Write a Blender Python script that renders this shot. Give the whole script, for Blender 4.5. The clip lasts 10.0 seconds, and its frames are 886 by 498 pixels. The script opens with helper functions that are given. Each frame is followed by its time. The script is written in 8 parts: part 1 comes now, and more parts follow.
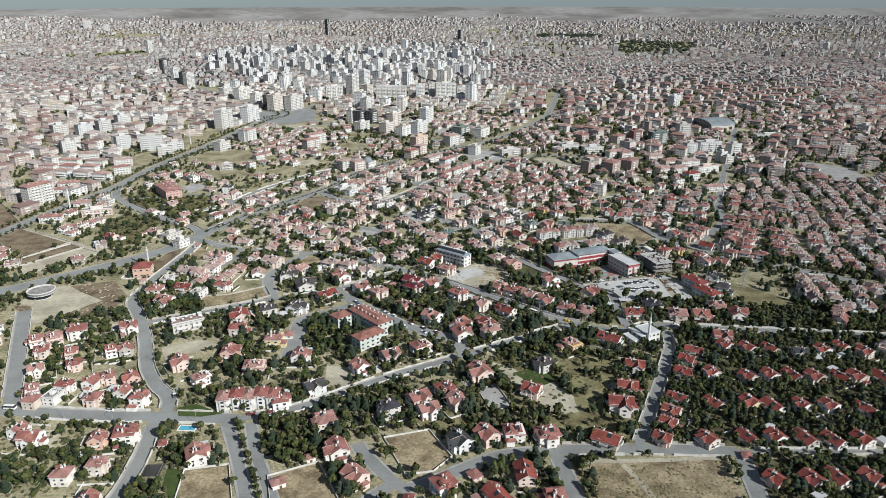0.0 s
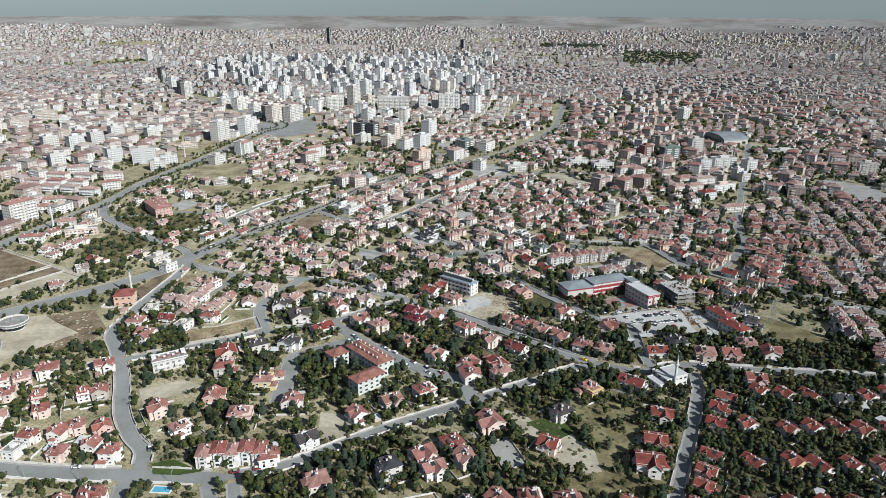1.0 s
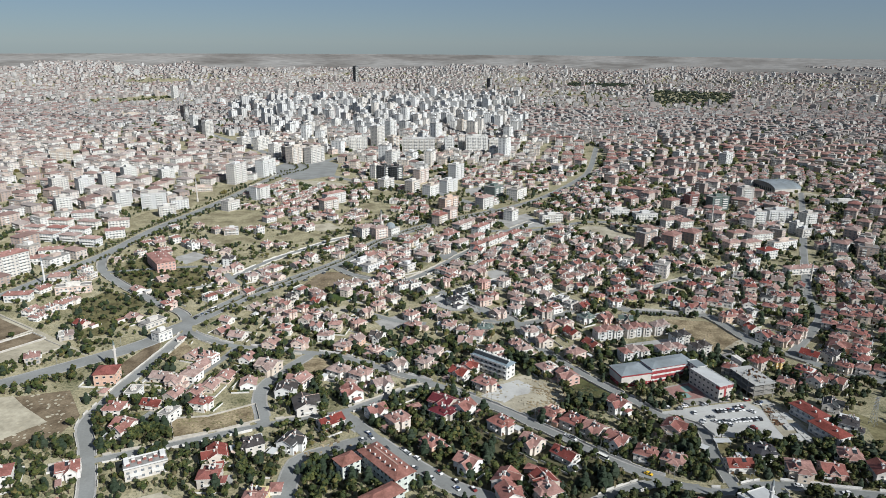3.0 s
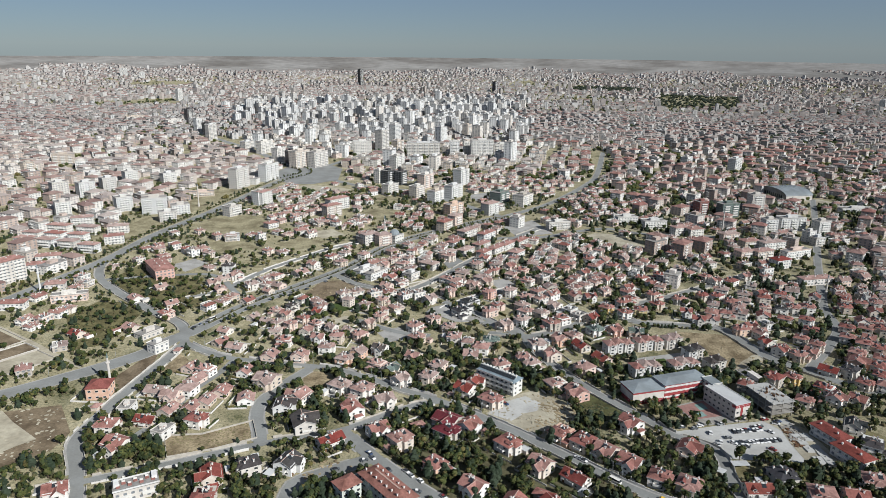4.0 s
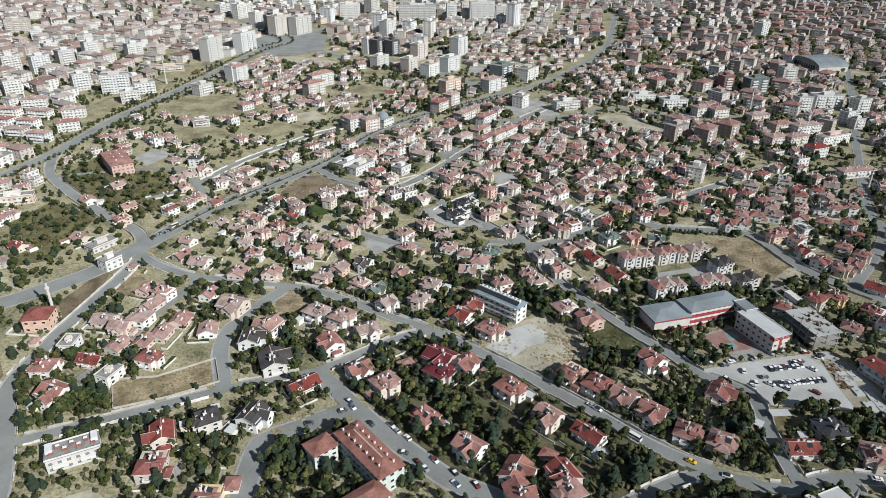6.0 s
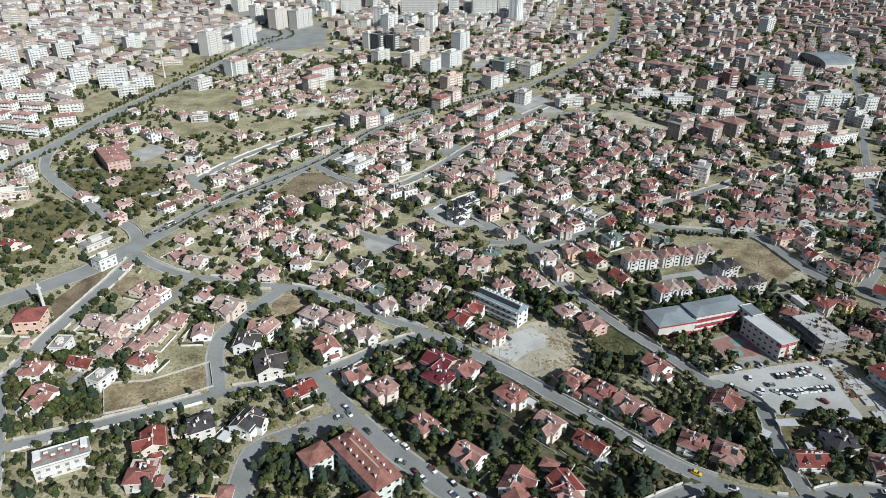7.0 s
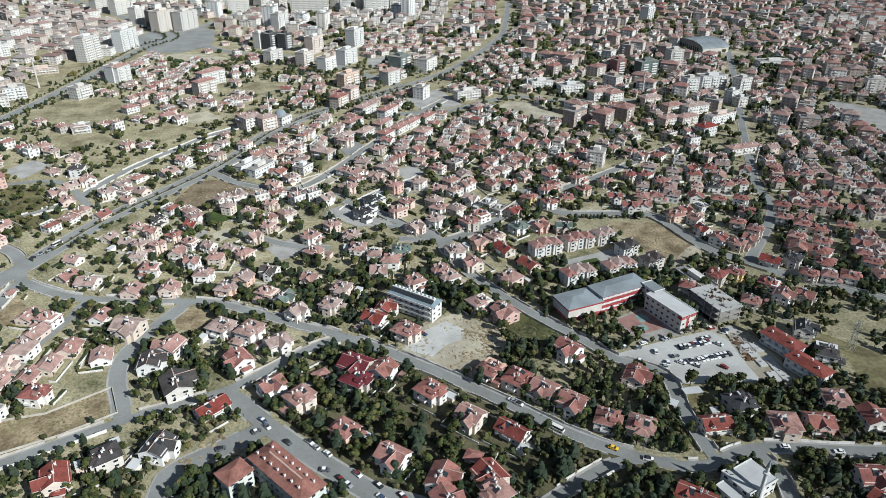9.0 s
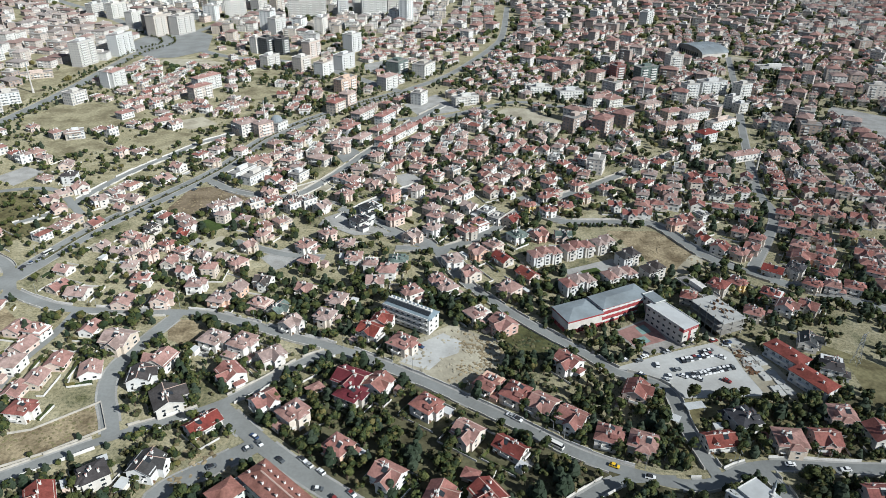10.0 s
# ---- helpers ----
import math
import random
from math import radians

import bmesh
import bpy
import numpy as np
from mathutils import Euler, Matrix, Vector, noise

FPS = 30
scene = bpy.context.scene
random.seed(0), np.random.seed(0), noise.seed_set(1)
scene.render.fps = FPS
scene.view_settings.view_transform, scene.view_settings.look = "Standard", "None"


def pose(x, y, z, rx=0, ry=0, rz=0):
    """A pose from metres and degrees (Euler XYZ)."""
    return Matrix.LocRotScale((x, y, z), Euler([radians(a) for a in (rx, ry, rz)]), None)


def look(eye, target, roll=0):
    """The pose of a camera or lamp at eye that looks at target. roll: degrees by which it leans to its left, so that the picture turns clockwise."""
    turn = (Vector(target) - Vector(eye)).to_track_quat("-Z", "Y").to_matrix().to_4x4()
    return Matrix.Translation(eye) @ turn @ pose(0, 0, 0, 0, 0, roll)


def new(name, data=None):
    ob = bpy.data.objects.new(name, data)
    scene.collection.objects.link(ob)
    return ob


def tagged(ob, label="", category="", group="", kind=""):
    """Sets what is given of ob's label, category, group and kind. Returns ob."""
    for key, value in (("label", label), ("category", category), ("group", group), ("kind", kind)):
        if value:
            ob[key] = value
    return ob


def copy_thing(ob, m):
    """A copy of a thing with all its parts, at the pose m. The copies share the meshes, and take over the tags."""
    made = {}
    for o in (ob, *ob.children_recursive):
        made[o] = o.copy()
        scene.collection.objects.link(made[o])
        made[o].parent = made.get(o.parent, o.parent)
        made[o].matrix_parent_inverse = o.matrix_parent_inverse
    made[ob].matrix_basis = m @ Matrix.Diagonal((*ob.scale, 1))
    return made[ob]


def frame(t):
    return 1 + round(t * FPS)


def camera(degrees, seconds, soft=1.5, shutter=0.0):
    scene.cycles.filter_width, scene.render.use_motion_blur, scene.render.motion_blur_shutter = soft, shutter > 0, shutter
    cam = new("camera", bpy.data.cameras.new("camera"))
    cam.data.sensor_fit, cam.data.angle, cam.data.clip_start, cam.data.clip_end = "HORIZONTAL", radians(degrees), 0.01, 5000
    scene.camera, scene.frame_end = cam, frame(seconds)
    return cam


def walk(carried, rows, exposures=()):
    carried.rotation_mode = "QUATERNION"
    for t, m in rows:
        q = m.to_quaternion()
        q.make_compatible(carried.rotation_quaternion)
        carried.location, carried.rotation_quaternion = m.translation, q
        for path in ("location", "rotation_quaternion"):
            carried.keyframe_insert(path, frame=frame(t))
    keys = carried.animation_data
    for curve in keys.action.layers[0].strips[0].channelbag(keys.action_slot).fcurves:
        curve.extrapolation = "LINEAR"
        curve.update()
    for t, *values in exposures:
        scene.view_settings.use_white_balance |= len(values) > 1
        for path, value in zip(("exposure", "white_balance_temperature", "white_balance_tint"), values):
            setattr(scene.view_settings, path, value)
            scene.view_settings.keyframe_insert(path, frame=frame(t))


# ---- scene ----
cam = camera(65.6, 10.0, soft=0.5)
METRES, EYE = 202.6, 185.0
ROWS = [
    (0.0, 0.0, 0.0, 0.0, -0.02, -20.27, 0.06),
    (0.5, -0.0079, 0.0892, 0.0007, 0.08, -20.22, -0.08),
    (1.0, -0.0144, 0.181, 0.0015, 0.15, -19.6, -0.2),
    (1.5, -0.0231, 0.2731, 0.0021, 0.11, -16.89, -0.2),
    (2.0, -0.0314, 0.3635, 0.0018, 1.71, -16.6, -0.25),
    (2.5, -0.0379, 0.4561, 0.0025, 2.03, -16.69, -0.27),
    (4.0, -0.0483, 0.5847, 0.0043, 2.6, -16.44, -0.51),
    (4.5, -0.0473, 0.6501, 0.0053, 2.49, -16.1, -0.28),
    (5.0, -0.0463, 0.7278, 0.0009, 2.32, -19.99, -0.1),
    (5.2, -0.046, 0.7632, 0.003, 2.45, -25.9, -0.1),
    (6.5, -0.0449, 0.9459, 0.0046, 2.42, -27.83, -0.36),
    (7.0, -0.0447, 0.9464, 0.0045, 2.64, -28.13, -0.52),
    (7.5, -0.0449, 0.9468, 0.0045, 2.79, -28.3, -0.51),
    (8.0, -0.0399, 0.947, 0.0044, -1.37, -28.36, -0.3),
    (8.5, -0.0434, 0.9472, 0.0046, -5.96, -28.42, -0.3),
    (9.0, -0.0428, 0.9548, 0.0041, -5.94, -28.41, -0.37),
    (9.5, -0.0396, 0.9763, 0.0038, -6.06, -28.21, -0.37),
    (10.0, -0.0365, 0.9888, 0.0038, -6.03, -28.12, -0.48),
]
walk(cam, [(t, pose(METRES * x, METRES * y, EYE + METRES * z, 90 + pitch, roll, yaw)) for t, x, y, z, yaw, pitch, roll in ROWS],
     exposures=[(0.0, 0.18, 6400, 7.0), (1.5, 0.22, 6280, 7.0), (2.5, 0.2, 6350, 7.0), (4.0, 0.13, 6450, 8.0), (5.2, 0.06, 6550, 8.0),
                (6.5, 0.2, 6260, 5.5), (8.0, 0.22, 6230, 5.0), (10.0, 0.28, 6230, 5.0)])

# ---- sky and sun ----
SUN_HEIGHT, SUN_SIDE = 33.0, 132.0          # degrees up; degrees clockwise from straight ahead
world = bpy.data.worlds.new("sky")
scene.world = world
world.use_nodes = True
wn = world.node_tree
sky = wn.nodes.new("ShaderNodeTexSky")
sky.sky_type = "NISHITA"
sky.sun_disc = False
sky.sun_elevation = radians(SUN_HEIGHT)
sky.sun_rotation = radians(SUN_SIDE)
sky.altitude = 1000
sky.air_density, sky.dust_density, sky.ozone_density = 1.0, 0.1, 2.0
tint = wn.nodes.new("ShaderNodeMix")
tint.data_type, tint.blend_type = "RGBA", "MULTIPLY"
tint.inputs[0].default_value = 1.0
tint.inputs[7].default_value = (0.70, 0.90, 1.24, 1)
wn.links.new(sky.outputs[0], tint.inputs[6])
haze = wn.nodes.new("ShaderNodeMix")          # a thin even veil over the clear sky
haze.data_type = "RGBA"
haze.inputs[0].default_value = 0.42
haze.inputs[7].default_value = (5.9, 6.8, 7.9, 1)
wn.links.new(tint.outputs[2], haze.inputs[6])
wn.links.new(haze.outputs[2], wn.nodes["Background"].inputs[0])
wn.nodes["Background"].inputs[1].default_value = 0.040
sun_data = bpy.data.lights.new("sun", "SUN")
sun_data.energy, sun_data.angle, sun_data.color = 5.0, radians(0.5), (1.0, 0.985, 0.96)
sun = new("sun", sun_data)
_a, _e = radians(SUN_SIDE), radians(SUN_HEIGHT)
sun.matrix_world = look((0, 0, 300), Vector((0, 0, 300)) - Vector((math.sin(_a) * math.cos(_e), math.cos(_a) * math.cos(_e), math.sin(_e))))

# ---- materials ----
def shade(name, rough=0.85, metal=0.0):
    m = bpy.data.materials.new(name)
    m.use_nodes = True
    b = m.node_tree.nodes["Principled BSDF"]
    b.inputs["Roughness"].default_value, b.inputs["Metallic"].default_value = rough, metal
    b.inputs["Specular IOR Level"].default_value = 0.25
    b.inputs["Diffuse Roughness"].default_value = 0.4
    return m, m.node_tree, b


def node(nt, kind, **values):
    n = nt.nodes.new(kind)
    for k, v in values.items():
        n.inputs[k.replace("_", " ")].default_value = v
    return n


def ramp(nt, stops, constant=False):
    n = nt.nodes.new("ShaderNodeValToRGB")
    n.color_ramp.interpolation = "CONSTANT" if constant else "LINEAR"
    e = n.color_ramp.elements
    while len(e) < len(stops):
        e.new(0.5)
    for s, (p, c) in zip(e, stops):
        s.position, s.color = p, (*c, 1)
    return n


def mixed(nt, kind, fac, a, b):
    n = nt.nodes.new("ShaderNodeMix")
    n.data_type, n.blend_type = "RGBA", kind
    for sock, v in ((n.inputs[0], fac), (n.inputs[6], a), (n.inputs[7], b)):
        if hasattr(v, "is_linked"):
            nt.links.new(v, sock)
        elif isinstance(v, tuple):
            sock.default_value = (*v, 1)
        else:
            sock.default_value = v
    return n.outputs[2]


def coords(nt, world_space=True):
    if world_space:
        return nt.nodes.new("ShaderNodeNewGeometry").outputs["Position"]
    return nt.nodes.new("ShaderNodeTexCoord").outputs["Object"]


def noise_at(nt, vec, scale, detail=4.0, rough=0.55):
    n = node(nt, "ShaderNodeTexNoise", Scale=scale, Detail=detail, Roughness=rough)
    nt.links.new(vec, n.inputs["Vector"])
    return n.outputs["Fac"]


def varied(name, stops, rough=0.85, grain=0.25, stain=0.3, fine=2.5, coarse=0.3, island=False, constant=True, bump=0.0, metal=0.0):
    """A surface whose tone differs from piece to piece (stops), with fine grain and coarse stains of its own."""
    m, nt, b = shade(name, rough, metal)
    if island:
        r = nt.nodes.new("ShaderNodeNewGeometry").outputs["Random Per Island"]
    else:
        r = nt.nodes.new("ShaderNodeObjectInfo").outputs["Random"]
    c = ramp(nt, stops, constant)
    nt.links.new(r, c.inputs[0])
    vec = coords(nt)
    g1 = ramp(nt, [(0.3, (1 - grain,) * 3), (0.7, (1.0,) * 3)])
    nt.links.new(noise_at(nt, vec, fine), g1.inputs[0])
    g2 = ramp(nt, [(0.35, (1 - stain, 1 - stain * 1.05, 1 - stain * 1.1)), (0.6, (1.0,) * 3)])
    nt.links.new(noise_at(nt, vec, coarse, 5.0), g2.inputs[0])
    col = mixed(nt, "MULTIPLY", 1.0, mixed(nt, "MULTIPLY", 1.0, c.outputs[0], g1.outputs[0]), g2.outputs[0])
    nt.links.new(col, b.inputs["Base Color"])
    if bump:
        bp = node(nt, "ShaderNodeBump", Strength=0.5, Distance=bump)
        nt.links.new(noise_at(nt, vec, fine * 1.7), bp.inputs["Height"])
        nt.links.new(bp.outputs[0], b.inputs["Normal"])
    return m


def tiles(name, stops, island=False):
    """Clay roof tiles: courses as ribs, weathered in patches."""
    m = varied(name, stops, 0.8, 0.34, 0.36, 1.3, 0.25, island, constant=False)
    nt = m.node_tree
    b = nt.nodes["Principled BSDF"]
    w = node(nt, "ShaderNodeTexWave", Scale=1.1, Distortion=0.6)
    w.bands_direction = "DIAGONAL"
    nt.links.new(coords(nt), w.inputs["Vector"])
    bp = node(nt, "ShaderNodeBump", Strength=0.35, Distance=0.06)
    nt.links.new(w.outputs["Fac"], bp.inputs["Height"])
    nt.links.new(bp.outputs[0], b.inputs["Normal"])
    return m


WALLS = [(0.0, (0.73, 0.70, 0.65)), (0.2, (0.64, 0.57, 0.50)), (0.36, (0.78, 0.77, 0.74)), (0.52, (0.58, 0.50, 0.42)),
         (0.62, (0.68, 0.55, 0.48)), (0.76, (0.71, 0.68, 0.64)), (0.92, (0.48, 0.44, 0.39))]
CLAY = [(0.0, (0.37, 0.20, 0.17)), (0.25, (0.41, 0.27, 0.235)), (0.45, (0.30, 0.125, 0.105)), (0.7, (0.42, 0.32, 0.29)), (0.85, (0.33, 0.255, 0.235)), (1.0, (0.38, 0.21, 0.18))]
RED = [(0.0, (0.26, 0.055, 0.045)), (0.5, (0.31, 0.088, 0.068)), (1.0, (0.24, 0.064, 0.054))]
M = {}
M["plaster"] = varied("plaster", WALLS, 0.9, 0.1, 0.22)
M["plaster_brown"] = varied("brown_cream_facades", [(0.0, (0.55, 0.485, 0.435)), (0.25, (0.65, 0.605, 0.565)), (0.45, (0.43, 0.345, 0.30)), (0.6, (0.70, 0.68, 0.65)), (0.85, (0.51, 0.42, 0.37))], 0.9, 0.1, 0.25, island=True)
M["plaster_stuff"] = varied("plaster_many", WALLS, 0.9, 0.1, 0.22, island=True)
M["peach"] = varied("peach_plaster", [(0.0, (0.64, 0.43, 0.33)), (0.4, (0.68, 0.51, 0.40)), (0.7, (0.62, 0.41, 0.35))], 0.9, 0.1, 0.2)
M["yellow"] = varied("yellow_plaster", [(0.0, (0.64, 0.48, 0.22)), (0.5, (0.66, 0.55, 0.32))], 0.9, 0.1, 0.2)
M["white"] = varied("white_paint", [(0.0, (0.66, 0.65, 0.62)), (0.35, (0.58, 0.55, 0.51)), (0.7, (0.64, 0.64, 0.63))], 0.85, 0.08, 0.15)
NEAR_CLAY = [(0.0, (0.34, 0.145, 0.122)), (0.3, (0.39, 0.20, 0.172)), (0.5, (0.285, 0.094, 0.080)), (0.75, (0.42, 0.25, 0.218)), (1.0, (0.35, 0.132, 0.108))]
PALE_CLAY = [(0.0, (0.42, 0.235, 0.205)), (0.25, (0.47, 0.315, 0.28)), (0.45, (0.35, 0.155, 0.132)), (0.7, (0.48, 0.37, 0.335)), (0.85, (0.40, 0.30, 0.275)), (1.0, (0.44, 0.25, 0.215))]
M["tile"] = tiles("clay_tiles", NEAR_CLAY)
# Paler, pinker tiles than clay_tiles, for farther houses, terraces and flats.
M["faded"] = tiles("pale_pinkish_tiles", PALE_CLAY)
M["tile_stuff"] = tiles("clay_tiles_many", CLAY, True)
M["red"] = tiles("red_tiles", RED)
M["maroon"] = tiles("maroon_sheet", [(0.0, (0.16, 0.03, 0.04)), (1.0, (0.19, 0.04, 0.05))])
M["slate"] = tiles("dark_shingles", [(0.0, (0.06, 0.06, 0.07)), (0.5, (0.10, 0.085, 0.08)), (1.0, (0.05, 0.06, 0.065))])
M["green"] = tiles("green_grey_sheet", [(0.0, (0.14, 0.19, 0.17)), (1.0, (0.19, 0.24, 0.22))])
M["flat"] = varied("roof_felt", [(0.0, (0.36, 0.35, 0.33)), (0.5, (0.28, 0.27, 0.26)), (0.8, (0.42, 0.40, 0.37))], 0.9, 0.2, 0.35, island=True)
M["asphalt"] = varied("asphalt", [(0.0, (0.235, 0.242, 0.236))], 0.9, 0.14, 0.2, 0.8, 0.06)
M["paving"] = varied("concrete_paving", [(0.0, (0.36, 0.355, 0.34))], 0.9, 0.2, 0.25, 1.2, 0.1)
M["kerb"] = varied("garden_wall_render", [(0.0, (0.58, 0.56, 0.52)), (0.5, (0.48, 0.45, 0.40)), (0.8, (0.66, 0.645, 0.62))], 0.9, 0.15, 0.25)
M["concrete"] = varied("bare_concrete", [(0.0, (0.36, 0.345, 0.32))], 0.9, 0.25, 0.3, 1.0, 0.15)
M["metal"] = varied("grey_sheet_roof", [(0.0, (0.26, 0.295, 0.315))], 0.5, 0.12, 0.25, 0.6, 0.08, metal=0.0)
M["trim"] = varied("white_trim", [(0.0, (0.66, 0.65, 0.62))], 0.7, 0.08, 0.1)
M["redpaint"] = varied("red_facade_paint", [(0.0, (0.33, 0.06, 0.065))], 0.8, 0.12, 0.2)
M["wood"] = varied("brown_door", [(0.0, (0.16, 0.09, 0.05))], 0.7, 0.2, 0.2)
M["bark"] = varied("bark", [(0.0, (0.10, 0.07, 0.05))], 0.9, 0.3, 0.2)
GREENS = [(0.0, (0.054, 0.078, 0.024)), (0.2, (0.098, 0.115, 0.034)), (0.4, (0.040, 0.063, 0.027)), (0.6, (0.128, 0.140, 0.044)), (0.8, (0.074, 0.098, 0.034)), (0.92, (0.19, 0.165, 0.058))]
M["leaf"] = varied("leaves", GREENS, 0.75, 0.55, 0.45, 2.2, 0.16, bump=0.5)
M["leaf_stuff"] = varied("leaves_many", GREENS, 0.75, 0.55, 0.45, 2.2, 0.16, island=True, bump=0.5)
M["shrub"] = varied("olive_shrubs", [(0.0, (0.10, 0.11, 0.05)), (0.3, (0.16, 0.15, 0.075)), (0.5, (0.075, 0.095, 0.045)), (0.7, (0.20, 0.17, 0.095)), (0.85, (0.11, 0.125, 0.065))], 0.85, 0.5, 0.4, 2.0, 0.2, island=True, bump=0.4)
M["conifer"] = varied("needles", [(0.0, (0.036, 0.056, 0.032)), (0.5, (0.048, 0.068, 0.042))], 0.8, 0.4, 0.3, 1.4, 0.3)
M["dry"] = varied("dry_grass", [(0.0, (0.41, 0.335, 0.215))], 0.95, 0.55, 0.55, 0.8, 0.11, bump=0.3)
M["dirt"] = varied("bare_dirt", [(0.0, (0.44, 0.405, 0.315))], 0.95, 0.25, 0.35, 0.4, 0.06, bump=0.2)
# Steppe greyed in its base colour to carry the horizon haze.
M["steppe"] = varied("hazed_steppe", [(0.0, (0.285, 0.275, 0.26))], 0.95, 0.3, 0.45, 0.02, 0.003)
# Greyed, low-contrast facade tones: distance haze is put into the colour.
M["plaster_far"] = varied("hazed_facades_far", [(0.0, (0.50, 0.485, 0.47)), (0.25, (0.40, 0.375, 0.355)), (0.5, (0.58, 0.57, 0.555)), (0.7, (0.37, 0.335, 0.32)), (0.85, (0.46, 0.41, 0.375))], 0.9, 0.15, 0.15, 0.3, 0.05, island=True)
M["ridge"] = varied("ridge_tiles", [(0.0, (0.46, 0.30, 0.25)), (0.5, (0.52, 0.38, 0.32))], 0.8, 0.1, 0.2)
M["court_red"] = varied("court_red_paint", [(0.0, (0.33, 0.19, 0.17))], 0.9, 0.15, 0.3)
M["court_teal"] = varied("court_teal_paint", [(0.0, (0.22, 0.33, 0.31))], 0.9, 0.15, 0.3)
M["rubber"] = varied("tyre_rubber", [(0.0, (0.02, 0.02, 0.02))], 0.9)
M["paint"] = varied("car_paint", [(0.0, (0.72, 0.72, 0.72)), (0.42, (0.03, 0.03, 0.035)), (0.6, (0.30, 0.31, 0.32)), (0.75, (0.10, 0.11, 0.12)), (0.88, (0.22, 0.04, 0.04)), (0.94, (0.05, 0.08, 0.16))], 0.3, 0.02, 0.05)
M["taxi"] = varied("taxi_yellow", [(0.0, (0.75, 0.48, 0.04))], 0.35, 0.02, 0.05)
M["steel"] = varied("galvanised_steel", [(0.0, (0.30, 0.31, 0.31))], 0.5, 0.1, 0.1)
M["weeds"] = varied("olive_weeds", [(0.0, (0.26, 0.235, 0.125))], 0.95, 0.45, 0.5, 0.5, 0.09, bump=0.3)
M["palemetal"] = varied("pale_sheet_roof", [(0.0, (0.52, 0.53, 0.53))], 0.5, 0.08, 0.15, 0.6, 0.08)
# Distance haze is put into these desaturated roof tones; nearer flats share them.
M["tile_far"] = varied("hazed_roofs_far", [(0.0, (0.32, 0.225, 0.20)), (0.25, (0.40, 0.345, 0.32)), (0.5, (0.24, 0.16, 0.145)), (0.75, (0.29, 0.255, 0.24))], 0.9, 0.2, 0.2, 0.3, 0.05, island=True)
M["plaster_tower"] = varied("pale_tower_facades", [(0.0, (0.67, 0.67, 0.66)), (0.3, (0.57, 0.56, 0.54)), (0.5, (0.72, 0.72, 0.71)), (0.75, (0.56, 0.56, 0.555)), (0.88, (0.68, 0.64, 0.59))], 0.85, 0.1, 0.15, 0.3, 0.05, island=True)
M["soil"] = varied("dark_garden_soil", [(0.0, (0.14, 0.132, 0.075))], 0.95, 0.4, 0.5, 0.7, 0.1, bump=0.3)
M["ploughed"] = varied("ploughed_brown_earth", [(0.0, (0.235, 0.185, 0.125))], 0.95, 0.4, 0.5, 0.7, 0.09, bump=0.3)
M["orchard"] = varied("orchard_weeds", [(0.0, (0.185, 0.17, 0.082))], 0.95, 0.5, 0.5, 0.6, 0.1, bump=0.4)
M["meadow"] = varied("pale_dry_meadow", [(0.0, (0.37, 0.335, 0.215))], 0.95, 0.5, 0.5, 0.5, 0.06, bump=0.2)
# Darker greens than leaves_many: shadow between the park crowns is put into them.
M["grove"] = varied("shade_darkened_park_trees", [(0.0, (0.030, 0.042, 0.026)), (0.4, (0.045, 0.055, 0.032)), (0.7, (0.024, 0.036, 0.024))], 0.85, 0.3, 0.3, island=True)
M["brick"] = varied("dull_red_brick", [(0.0, (0.27, 0.115, 0.10))], 0.9, 0.2, 0.25)
M["overgrown"] = varied("overgrown_green_weeds", [(0.0, (0.125, 0.130, 0.055))], 0.95, 0.5, 0.5, 0.6, 0.12, bump=0.4)
M["water"] = varied("pool_water", [(0.0, (0.10, 0.34, 0.46))], 0.1, 0.05, 0.1)
M["glazed"] = varied("blue_grey_glazed_roof", [(0.0, (0.24, 0.30, 0.34))], 0.35, 0.15, 0.2)
M["mint"] = varied("mint_plaster", [(0.0, (0.56, 0.60, 0.555))], 0.9, 0.1, 0.2)
M["orange"] = tiles("bright_clay_tiles", [(0.0, (0.33, 0.155, 0.125)), (1.0, (0.33, 0.155, 0.125))])
M["lot"] = varied("worn_pale_tarmac", [(0.0, (0.47, 0.47, 0.455))], 0.9, 0.12, 0.25, 0.7, 0.05)
M["lawn"] = varied("lawn", [(0.0, (0.06, 0.09, 0.025))], 0.95, 0.3, 0.3, 0.8, 0.1)
m, nt, b = shade("window_glass", 0.12)
b.inputs["Base Color"].default_value = (0.03, 0.035, 0.04, 1)
b.inputs["Specular IOR Level"].default_value = 0.6
M["glass"] = m
# Lightened base: haze and reflected sky are put into this glass colour.
m, nt, b = shade("haze_lightened_glass", 0.2)
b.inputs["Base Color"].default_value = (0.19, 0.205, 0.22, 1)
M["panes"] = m


